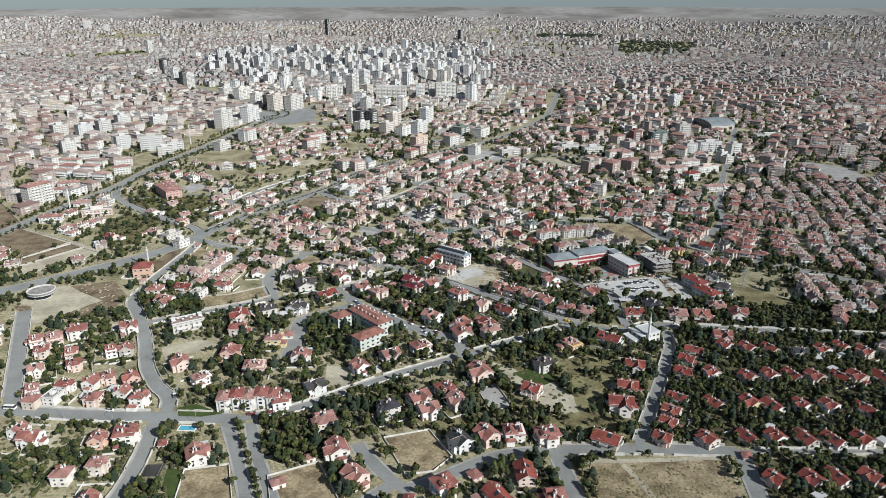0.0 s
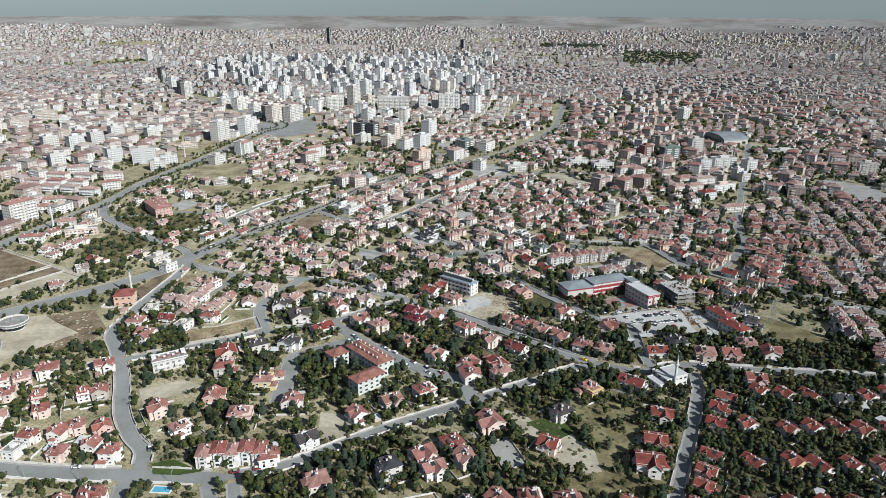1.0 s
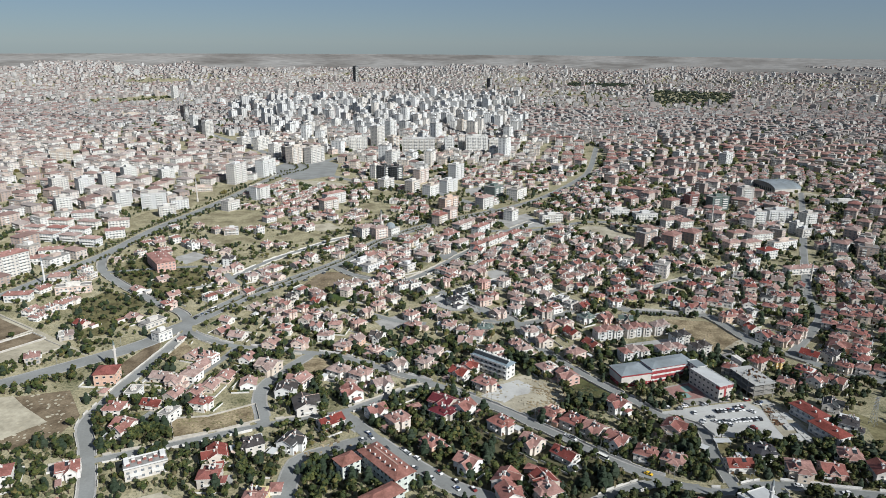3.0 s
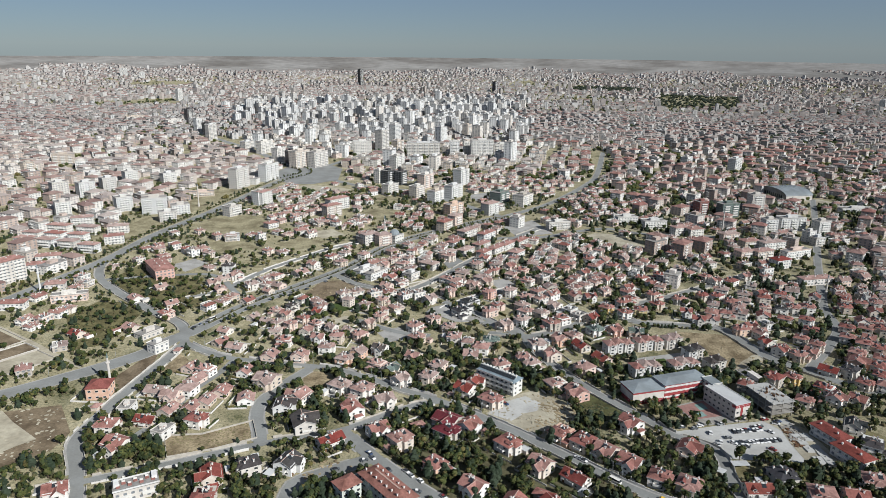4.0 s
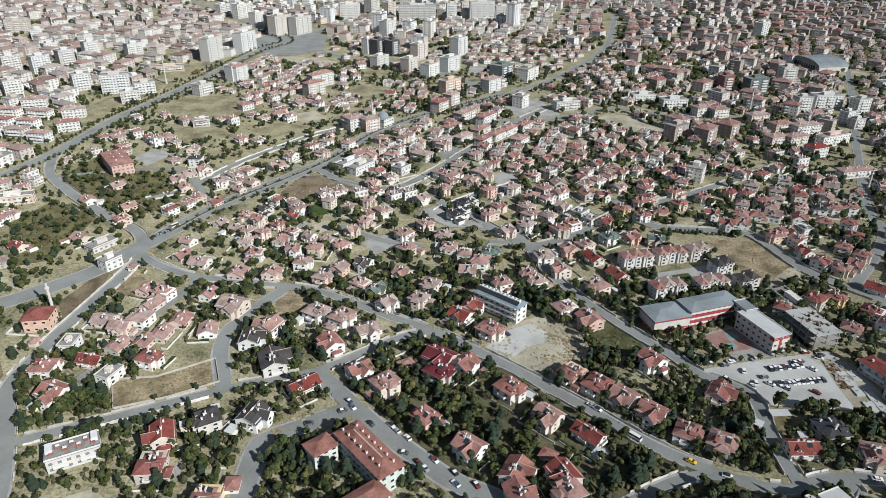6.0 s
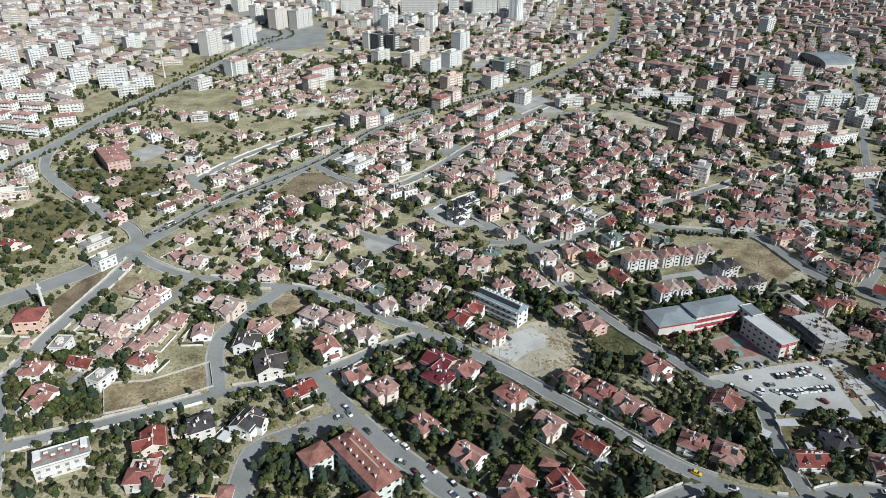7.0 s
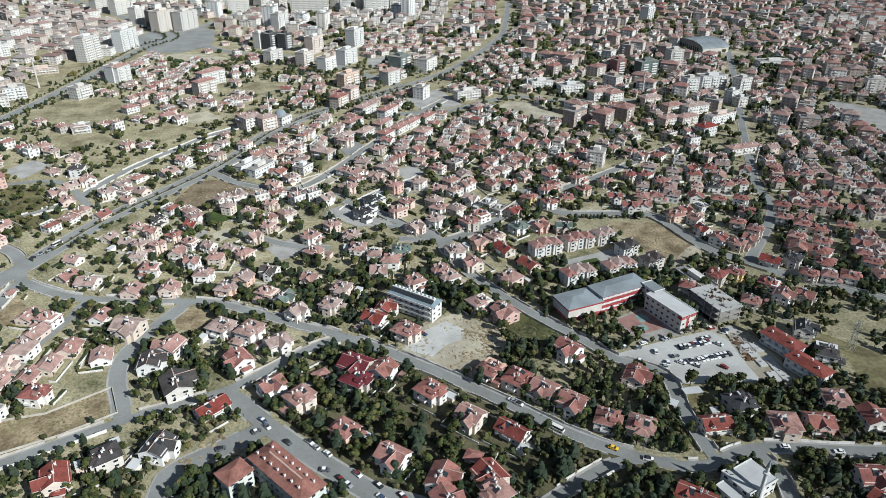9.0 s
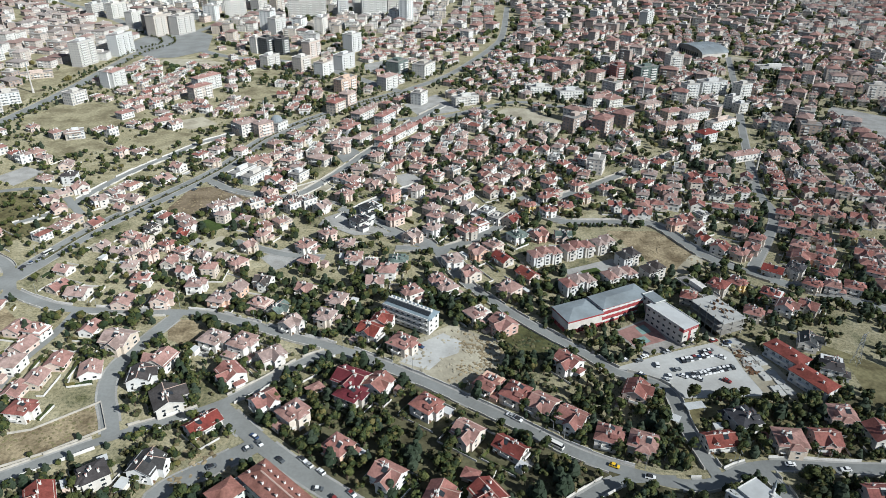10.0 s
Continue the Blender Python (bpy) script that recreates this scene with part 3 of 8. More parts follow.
plot("empty plot of dry brown grass with worn tracks", "dry", [(61, 241), (119, 243), (116, 205), (62, 205)])
plot("empty plot of dry brown grass inside a low wall", "dry", [(-26.5, 258), (-6.5, 264), (3.7, 244.5), (-4, 235), (-15.5, 232.5)], wall=0.8)
plot("walled plot of dry brown earth", "dry", [(-107.5, 236), (-90, 239.5), (-80.5, 212), (-104, 212)], wall=0.9)
plot("empty plot of dry weeds", "dry", [(-72, 232), (-52.5, 241), (-38, 212), (-66, 212)], wall=0.9)
plot("bare pale concrete yard", "paving", [(17, 298), (27, 302), (33, 283), (23, 278)], wall=0.7)
plot("pale grey cleared ground of the building plot", "lot", [(1, 443), (9, 455), (22, 463), (30, 455), (27, 447), (20, 444), (13, 436)], z=0.12)
plot("bare pale building plot of dirt and rubble", "dirt", [(8, 458), (20, 466), (27, 470), (44, 456), (49, 441), (28, 421.5), (17, 428), (0, 443)])
plot("dry grass field beside the new houses", "dry", [(132, 560), (161, 557), (179, 527), (169, 511), (149, 503), (140, 530)], z=0.035)
plot("pale trodden dirt at the edge of the field", "dirt", [(158, 514), (172, 528), (178, 526), (169, 511), (151, 504)], z=0.06)
plot("dry grass plot behind a pale wall", "dry", [(-159, 411), (-141, 414), (-120, 428), (-113, 412), (-131, 401), (-150, 393)], wall=0.9)
plot("dry grass corner plot by the boulevard", "ploughed", [(-140, 611), (-131, 648), (-118, 650), (-91, 634), (-89, 620), (-109, 612), (-117, 602)])
plot("dry brown plot by the minaret", "ploughed", [(-209, 500), (-204, 505), (-198, 478), (-204, 455), (-215, 470)])
plot("dry plot between two streets", "dry", [(-192, 478), (-180, 478), (-176, 490), (-190, 505)])
plot("dry plot among the villas", "dry", [(-108, 487), (-96, 485), (-84, 473), (-92, 462), (-104, 470)])
plot("trodden dry lot by the junction", "ploughed", [(-272, 395), (-264, 425), (-227, 438), (-207, 412), (-207, 396), (-222, 380), (-250, 378)])
plot("dusty dirt lot beside the street", "dirt", [(-158, 342), (-138, 352), (-126, 345), (-150, 328)])
plot("worn pale tarmac of the school car park", "lot", [(93, 430), (119, 438), (157, 447), (160, 432), (157, 406), (113, 408), (111, 415)], z=0.031, category="car park")
plot("paved school playground", "concrete", [(100, 456.5), (124, 467), (130, 449), (136.5, 443.5), (110, 437)], z=0.05, category="playground")
plot("trodden pale earth of a building site", "dirt", [(141, 470), (145.5, 470), (146, 455), (150, 443), (160, 439.5), (164.5, 424), (166, 403.5), (150, 404), (149, 422), (149.6, 435), (143, 446)], z=0.09)
plot("pale sports court beside the brick school", "paving", [(-272, 680), (-259, 700), (-241, 688), (-252, 663)])
plot("grey paved square among houses", "paving", [(-72, 545), (-58, 556), (-48, 538), (-62, 530)])
plot("trimmed lawn of a villa", "lawn", [(36, 314), (50, 320), (60, 308), (48, 300)])
plot("clipped lawn in a walled garden", "lawn", [(-120, 592), (-96, 606), (-88, 594), (-104, 580)])
plot("pale parade ground", "paving", [(416, 700), (455, 705), (462, 760), (430, 800), (412, 780)])
plot("wide dry grass field by the avenue", "meadow", [(-305, 800), (-240, 775), (-190, 810), (-260, 860), (-296, 860)])
plot("wide dry pasture", "meadow", [(-206, 742), (-172, 735), (-150, 765), (-180, 775)])
plot("dry grass strip along the avenue", "meadow", [(-385, 760), (-345, 760), (-330, 900), (-310, 1020), (-345, 1000)])
plot("bare sandy plot beside shops", "dirt", [(100, 798), (119, 818), (140, 815), (160, 770), (147, 752), (122, 778)])
plot("old orchard of low weeds under scattered trees", "orchard", [(-295, 559), (-288, 589), (-270, 590), (-246, 574), (-242, 532), (-247, 512), (-261, 505)], z=0.02)
plot("old orchard of low weeds under scattered trees", "orchard", [(-305, 637), (-298, 684), (-241, 646), (-205, 627), (-202, 590), (-232, 567), (-277, 608)], z=0.02)
for q in ([(-430, 640), (-354, 552), (-297, 517), (-315, 483), (-460, 600)], [(-316, 481), (-295, 513), (-281, 505), (-308, 466)]):
    plot("ploughed brown field between low pale walls", "ploughed", q, z=0.02, wall=0.9)
plot("pale trodden field between low walls", "dirt", [(-308, 464), (-281, 503), (-262, 492), (-283, 462), (-297, 450)], z=0.022, wall=0.9)
plot("pale dirt track between fields", "dirt", [(-352, 553), (-294, 518), (-262, 497), (-240, 482), (-238, 479), (-264, 493), (-296, 514), (-354, 549)], z=0.045, category="track")
plot("wide asphalt crossing of two avenues", "asphalt", [(-313, 1123), (-299, 1200), (-250, 1225), (-214, 1180), (-203, 1086), (-234, 1050), (-266, 1050)], z=0.3, category="crossing")
plot("open sandy building land", "meadow", [(-150, 872), (-125, 912), (-98, 890), (-105, 850)])
plot("open sandy building land", "dirt", [(-185, 795), (-156, 813), (-138, 790), (-158, 777)])
plot("paved forecourt beside shops", "paving", [(24, 836), (58, 869), (75, 813), (37, 797)])
plot("pale meadow with walled plots", "meadow", [(-271, 753), (-240, 763), (-206, 735), (-242, 718)])
plot("pale sandy yard of the showroom", "dirt", [(-246, 370), (-262, 397), (-272, 400), (-274, 424), (-254, 430), (-242, 420), (-220, 405), (-226, 398), (-235, 384)], z=0.11, category="yard")
plot("planted triangular traffic island", "lawn", [(-127, 282), (-119, 285), (-104, 277), (-113, 274.5), (-124, 275)], z=0.2, category="traffic island")
plot("clipped lawn of a modern villa", "lawn", [(-115, 237), (-108.5, 237), (-104.5, 219), (-108, 219), (-113, 226)], z=0.03, category="lawn")
for q in ([(-295, 559), (-288, 589), (-270, 590), (-246, 574), (-242, 532), (-247, 512), (-261, 505)], [(-305, 637), (-298, 684), (-241, 646), (-205, 627), (-202, 590), (-232, 567), (-277, 608)]):
    fill_mark(built, q, False)
plot("pale trodden track at the edge of the field", "dirt", [(62, 240), (94, 241), (119, 242.5), (119, 245), (94, 243.5), (62, 242.5)], z=0.11, category="track")
plot("pale trodden track across the field", "dirt", [(74, 240), (76.5, 240), (82, 226), (86, 212), (83, 212), (79, 226)], z=0.114, category="track")
plot("dry scrubby plot under the power line", "weeds", [(184, 448), (205, 427), (225, 405), (222, 392), (190, 394), (196, 420), (182, 436)], z=0.025)
plot("pale dry garden earth between villas", "dirt", [(40, 296), (56, 305), (64, 292), (64, 278), (52, 276)], z=0.024, category="garden")
plot("pale dry garden earth beside a drive", "dirt", [(26, 326), (38, 318), (44, 300), (34, 304), (27, 314)], z=0.026, category="garden")
plot("dry bare garden earth", "dirt", [(-187, 262), (-172, 266), (-170, 250), (-182, 249)], z=0.028, category="garden")
plot("pale bare yard beside a villa", "dirt", [(-62, 322), (-46, 318), (-48, 296), (-60, 304)], z=0.03, category="yard")
plot("overgrown green plot behind the school", "overgrown", [(46, 468), (58, 470), (80, 444), (70, 434), (52, 446)], z=0.03)
plot("bare pale yard behind low walls", "dirt", [(-61, 644), (-44, 656), (-34, 642), (-46, 626), (-55, 624)], wall=0.9, category="yard")
plot("pale concrete yard between new villas", "paving", [(-39, 593), (-27, 602), (-23, 584), (-3, 577), (1, 568), (-20, 567), (-32, 578)], z=0.28, category="yard")
plot("pale concrete yard between new villas", "paving", [(5, 658), (20, 665), (27, 650), (13, 638)], category="yard")
plot("wide street mouth of worn asphalt", "asphalt", [(-40, 719), (-26, 727), (-14, 705), (-29, 688)], z=0.27, category="street")
plot("open pale ground beside the crossing", "dirt", [(-243, 1046), (-200, 1040), (-172, 1020), (-170, 1005), (-218, 1005), (-249, 1030)])
plot("open pale ground between blocks of flats", "meadow", [(-100, 978), (-103, 946), (-128, 952), (-139, 978)])
plot("pale paved forecourt of the flats", "paving", [(-13, 1000), (10, 1018), (12, 975), (-10, 962)])
plot("bare yard among the terraces", "dirt", [(-107, 565), (-98, 574), (-90, 568), (-99, 555)])
# dark dug gardens and shrubberies of the estate and the old villas
GARDENS = [[(92, 252), (130, 343), (150, 362), (300, 345), (300, 252)], [(130, 243), (300, 243), (300, 195), (124, 195)], [(-20, 268), (40, 255), (84, 254), (100, 290), (118, 330), (100, 338), (80, 362), (40, 346)],
           [(-60, 415), (-20, 447), (10, 424), (62, 378), (96, 360), (78, 362), (40, 349), (14, 339), (8, 354), (-20, 372)], [(96, 372), (114, 404), (158, 402), (185, 366), (130, 374)], [(150, 372), (178, 402), (240, 400), (330, 380), (300, 356)],
           [(-22, 462), (2, 482), (24, 510), (40, 494), (22, 470), (10, 462), (-2, 448)]]
for q in GARDENS:
    keep_taken, keep_built = taken.copy(), built.copy()
    plot("dug garden ground with weeds under trees", "weeds" if GARDENS.index(q) in (2, 4) else "soil", q, z=0.001 + 0.002 * GARDENS.index(q), category="garden")
    taken[:], built[:] = keep_taken, keep_built

# ---- where the houses stand: x, y, turn ----
HOMES = {}
HOMES.setdefault("", []).extend([(-136.7, 213.3, -3), (43.3, 214, 4), (0.1, 222.2, 30), (-35.5, 228.4, -43), (-154.1, 229.4, 3), (-142.5, 234.7, 3), (-45.1, 245.9, 27), (45.6, 255.9, 9), (19.3, 256, 30), (31.4, 258, 9), (-189.5, 259.7, -6), (-53.8, 266.9, 27), (-7.2, 276, 27), (6.9, 283.3, 29), (-78, 283.4, 17), (-196.7, 283.7, -6), (-146, 285.1, -1), (-12, 285.8, 34), (-168.7, 286.1, -4), (-156.8, 291.2, -4), (-201.8, 292.8, 24), (1, 293.4, 29), (-188.5, 297.5, -6), (-176.3, 300.2, -4), (-122.7, 304.4, 42), (-170.9, 305.7, 34), (-211.2, 313.1, 27), (-43.4, 315.7, 34)])
HOMES.setdefault("", []).extend([(-98.4, 315.8, 3), (-194.3, 319, 27), (-77, 326.7, 3), (-28.6, 327.8, 29), (-201.4, 330.1, 27), (-219.4, 333.3, 27), (-181.5, 333.3, 24), (-173.7, 334.5, 24), (-12.2, 337.4, 29), (-228.7, 344.6, 27), (-219.4, 346.7, 27), (158.6, 349.6, -8), (10.9, 353.1, 21), (27.2, 354.5, 30), (-209.9, 355, 25), (-119.8, 360.6, 3), (-184.1, 362.3, 28), (9.8, 363.4, -28), (-6.5, 375.3, -39), (178.4, 377.4, -6), (142.4, 377.5, -8), (87.6, 381.4, -32), (75.7, 386.4, -32), (169.9, 388.9, -8), (24, 393.2, -41), (65.4, 397.3, -42), (55.7, 405.8, -42), (-42, 409.2, 41), (9.7, 409.5, -41), (95.3, 410.3, -37)])
HOMES.setdefault("", []).extend([(-187.9, 412.3, 1), (46.1, 413.2, -41), (-54.3, 419, 41), (-147.3, 422.6, -15), (-8.9, 424.9, -37), (73.1, 432, 35), (-166.2, 432.9, -15), (-155.7, 436, -8), (-69.9, 437.4, 38), (-150.5, 443.1, -8), (-170.5, 446, -8), (-129.8, 447.2, 7), (-55.2, 448.5, 38), (-100.9, 449.6, -20), (2.2, 452, -37), (-182.1, 453.3, -6), (-164.2, 453.6, -8), (-145.7, 454.6, -8), (-68, 457.3, -30), (172, 461.2, -33), (-81.7, 462.9, -30), (202.5, 463.9, -43), (190.9, 465, -43), (-165.2, 467.7, -17), (39.4, 472.5, 33), (-48.7, 472.9, -30), (190.1, 476.2, -43), (-163, 477.6, -17), (-32.8, 477.7, -28), (147.3, 478.5, -33)])
HOMES.setdefault("", []).extend([(-140.4, 479.1, -17), (236.1, 479.2, -37), (226.3, 481.7, -37), (-174, 482.3, -17), (216.2, 483.8, -43), (166.3, 485.5, 41), (256.1, 490.8, -37), (-64.4, 491.1, -30), (-27.7, 491.9, -28), (59.2, 494.2, 33), (231.7, 494.4, -37), (9.6, 495.5, 26), (27.9, 498.2, 26), (-113.8, 499.8, -7), (-132.4, 501.5, -7), (259.3, 501.5, -37), (-43.5, 503.1, -30), (24, 506, 26), (237.8, 506.3, -43), (-8.5, 507.8, -5), (42.2, 511.3, 26), (-157.1, 512.4, -12), (264, 512.6, -33), (-99.8, 512.7, -7), (244, 517.4, -39), (-1.8, 517.9, -5), (-169.5, 519.1, -28), (195.5, 520.2, -39), (-128.2, 521.6, -7), (205.5, 525.3, -39)])
HOMES.setdefault("", []).extend([(-10.6, 526.6, -5), (33.8, 526.6, 15), (187.1, 527, 41), (-107.8, 527.5, -7), (-95.5, 527.7, -7), (-44.2, 532.3, -33), (252, 533.8, -34), (212.4, 534.1, -39), (-19.6, 534.2, -5), (-81.6, 534.3, -33), (-138.1, 535.5, -9), (-173, 537.3, -24), (-118.8, 537.7, -7), (243.6, 537.8, -34), (-237.7, 538, -37), (-90, 539.2, -33), (58.9, 541.5, 33), (-102.5, 544.5, -33), (207.8, 545.9, -39), (-131.2, 547, -33), (253.4, 548.7, -34), (-113.9, 549.7, -33), (239.8, 549.9, -34), (-23.8, 550.4, -5), (-141.2, 550.7, -33), (-46.8, 551, -33), (184.7, 553, 19), (-79.3, 553.9, -33), (-150.3, 555.8, -24), (291.6, 557.7, -33)])
HOMES.setdefault("", []).extend([(13.5, 557.8, -36), (-125.3, 559.5, -33), (46.2, 559.6, 33), (221.5, 560.3, -34), (280.3, 560.5, -34), (-223.9, 562.1, -37), (-162.1, 562.7, -24), (270.5, 563.2, -34), (26.8, 564.5, -36), (-35.3, 565.2, 39), (182.3, 565.5, 19), (260.5, 566, -34), (-139, 566.7, -24), (-73, 567, -33), (248, 567.1, -34), (55, 570.3, 33), (-147.8, 572.1, -24), (151.1, 575.5, -17), (161.1, 576.5, -17), (225, 576.6, -34), (274.6, 578.1, -13), (264.9, 578.9, -13), (286.3, 579.1, -13), (211.6, 579.7, -34), (4.8, 581.5, 39), (30, 582.8, -36), (-230.2, 584.1, -40), (198.9, 584.7, -17), (101.7, 585.5, 20), (-86.2, 587.8, -21)])
HOMES.setdefault("", []).extend([(174, 588.8, -17), (146.1, 589.3, -11), (-261, 592.7, -40), (-176.3, 594, -24), (-100.1, 594.2, -21), (52.7, 595.3, -42), (306.8, 595.8, -33), (283.2, 597.8, -13), (-75.5, 599.1, -21), (226.8, 600.5, -13), (237.8, 601.7, -13), (206.8, 602.2, -13), (-40.6, 603.4, -36), (265.3, 603.6, -13), (128.9, 604, 31), (305.3, 604.5, -33), (105.2, 606.1, 31), (32.8, 612.3, -33), (186.8, 612.5, 36), (111.9, 613.6, 31), (293.3, 614.5, -23), (282.9, 615.4, -23), (148.8, 615.7, 31), (81.5, 616.2, 20), (-166.8, 616.2, -32), (70.3, 617.1, 20), (-205, 617.6, 39), (-253.7, 618.8, -40), (213.4, 619, -13), (274.9, 620.6, -23)])
HOMES.setdefault("", []).extend([(-26.7, 621.4, -36), (179, 622, 36), (21, 623.4, -33), (131.4, 624.5, 31), (169.5, 625, 36), (254.4, 627, -23), (-183.4, 627.1, 39), (-214.6, 627.8, 39), (-162.4, 629.1, -32), (-76, 629.7, -21), (230.8, 631.4, -23), (215.8, 632.6, 36), (53.3, 635.4, 20), (-7.5, 638.4, -29), (114.9, 639, 31), (-65.3, 641.2, 39), (-211.4, 643.3, 39), (-22.2, 646.2, -29), (1.8, 646.4, -29), (71.9, 647.2, 20), (-201.9, 648.7, 39), (36.5, 650.2, -33), (-75.2, 650.7, -21), (137.2, 651, 36), (-29.8, 651.3, -29), (101.9, 658.8, -33), (203.3, 660.9, 36), (190.3, 662, 36), (131.7, 663.6, 36), (24.9, 665.2, -33)])
HOMES.setdefault("", []).extend([(183.8, 667.8, 36), (148.6, 672.2, 36), (56.3, 672.3, -33), (85.4, 674.9, -33), (219.8, 675.6, 36), (10.7, 676.1, -29), (33.7, 676.7, -33), (174.2, 679.3, 36), (-146.4, 681.9, -32), (48.6, 683.1, -33), (-85.7, 684.2, -22), (69.1, 686.6, -33), (22.9, 687.8, -29), (-69.6, 687.8, -29), (-124.3, 689.9, -22), (-4.8, 692.7, -29), (124.9, 695.4, -33), (-228.9, 696.1, 6), (113.7, 696.3, -33), (-248.3, 707.7, -33), (-106.5, 709, -22), (-30.3, 710.9, -29), (3, 710.9, -28), (-125.1, 713.2, -22), (96.3, 714.7, -33)])
HOMES.setdefault("p", []).extend([(-151.2, 252.9, 11), (-157.8, 304.5, 34), (156.2, 377.1, -8), (-24.2, 390.2, -43), (36.3, 420.6, -41), (50.4, 462.8, 33), (-85.3, 497.2, -22), (-78.1, 506.8, -22), (231.8, 523, -39), (49.7, 535, 33), (87.3, 552.8, -42), (174.8, 559.1, 19), (4.8, 618.7, -36)])
HOMES.setdefault("w", []).extend([(-188.9, 287.6, -6), (-159.5, 411.6, -15), (-188.1, 432.6, -2), (195.5, 569.8, 19), (67.4, 577.8, -42), (62.2, 587.1, -42), (129.3, 679, -33)])
HOMES.setdefault("b", []).extend([(-104.4, 242.1, 23), (-180.9, 254.2, -4), (-139.9, 255.4, 11), (19.1, 309.8, 29), (-138.3, 320.1, 34), (-175.7, 398, -15), (-123.7, 466.8, -20), (-153.1, 661.7, -32)])
HOMES.setdefault("s", []).extend([(-13.6, 216.3, -12), (-66.4, 226.4, 25), (12.7, 230.8, 30), (-56.9, 242.1, 25), (129.1, 243.7, -8), (-122.5, 252.1, 11), (-89, 354.8, 3), (22.4, 374.1, -28), (-34.6, 426.2, 38), (-205.9, 434.9, -2), (-215.8, 448.9, -2), (-192.1, 506, -2)])
HOMES.setdefault("y", []).extend([(71.2, 339.2, 29), (-95.2, 346.4, 3), (177.8, 489, 41), (270.2, 535.4, -34), (113.3, 588.1, -11), (89.7, 593.9, -42)])
HOMES.setdefault("pb", []).extend([(-116.2, 331.2, 3), (226.5, 511.6, -39)])
HOMES.setdefault("g", []).extend([(7.5, 251.8, 30), (-25.4, 276.1, 27), (-63.8, 296.2, 36), (53.6, 318.5, 29), (194.7, 332.4, -6), (-108.2, 385.2, 27), (-91.1, 387.8, -22), (130.8, 390, 15), (185.2, 418.6, -33), (185.3, 436.5, -33), (-107.1, 439, 7), (215.9, 498.5, -43), (-65.7, 513, -22), (-139.1, 582.4, -32), (217.5, 599.2, -13), (-60, 616.4, -21), (-215.3, 667, 6)])
HOMES.setdefault("r", []).extend([(20.9, 217.2, 30), (133.5, 227.1, -66), (148.2, 227.1, -66), (159.3, 228.8, -66), (172.9, 228.8, -66), (33.3, 230.8, 9), (171, 253.6, -66), (183.8, 253.6, -66), (116, 253.7, -66), (71.7, 253.8, -33), (159.3, 254.9, -66), (96.7, 255, -33), (134.2, 255.7, -66), (146.6, 255.7, -66), (102.8, 266.6, -33), (107, 275.8, -33), (199.2, 278, -66), (156.5, 280.5, -66), (169.9, 280.5, -66), (183.2, 280.5, -66), (129.4, 283, -66), (113.5, 288, -33), (43.7, 293.3, -33), (202.8, 306.5, -66), (211.4, 306.5, -66), (224.3, 306.5, -66), (155.4, 306.6, -66), (189.9, 306.6, -66), (167.7, 308.3, -66), (179.2, 308.3, -66)])
HOMES.setdefault("r", []).extend([(138.8, 310.7, -66), (123.9, 311.3, -33), (130.3, 324.4, -33), (230.6, 332.3, -66), (208.4, 334.9, -66), (137.9, 335.1, -33), (168.1, 337, -66), (180.5, 337, -66), (220, 338.2, -66), (156.9, 340.3, -66), (94.3, 347.3, -33), (26.7, 363, 30), (-122.1, 376.1, 27), (116.7, 380.9, 2), (38.7, 384.7, -42), (-76, 408.3, 41), (-172.5, 421.1, -15), (-11.4, 463.4, -37), (-6.6, 471.9, -28), (204.6, 500.9, -43), (71.9, 508.6, 33), (-268.1, 525.6, -33), (61.8, 526.9, 26), (183.4, 538.3, 19), (-117.6, 572.5, -33), (75.6, 573.6, -42)])
HOMES.setdefault("rb", []).extend([(84.4, 280.7, -14), (91.9, 297.5, -14), (101, 318.4, -14)])
HOMES.setdefault("ry", []).extend([(146.9, 283, -66)])
HOMES.setdefault("gb", []).extend([(-92.5, 422.7, 22), (-15.7, 579.9, 39), (-9.6, 598.8, 39)])
HOMES.setdefault("e", []).extend([(-55.4, 485.2, -30), (3.7, 526.6, -5), (101.6, 549.9, -11), (75, 552.3, 33)])
HOMES.setdefault("mb", []).extend([(-19.8, 428.8, -37)])
HOMES.setdefault("m", []).extend([(-20.1, 419.2, -37)])

# ---- detached houses ----
SHARED = {}


def shared_part(key, make, parent, m, name):
    """A part that uses one mesh again and again."""
    if key not in SHARED:
        s = make()
        me = bpy.data.meshes.new(name)
        me.from_pydata(s.v, [], s.f)
        for k in s.mats:
            me.materials.append(M[k])
        me.polygons.foreach_set("material_index", s.i)
        me.update()
        SHARED[key] = me
    ob = new(name, SHARED[key])
    ob.parent = parent
    ob.matrix_basis = m
    return ob


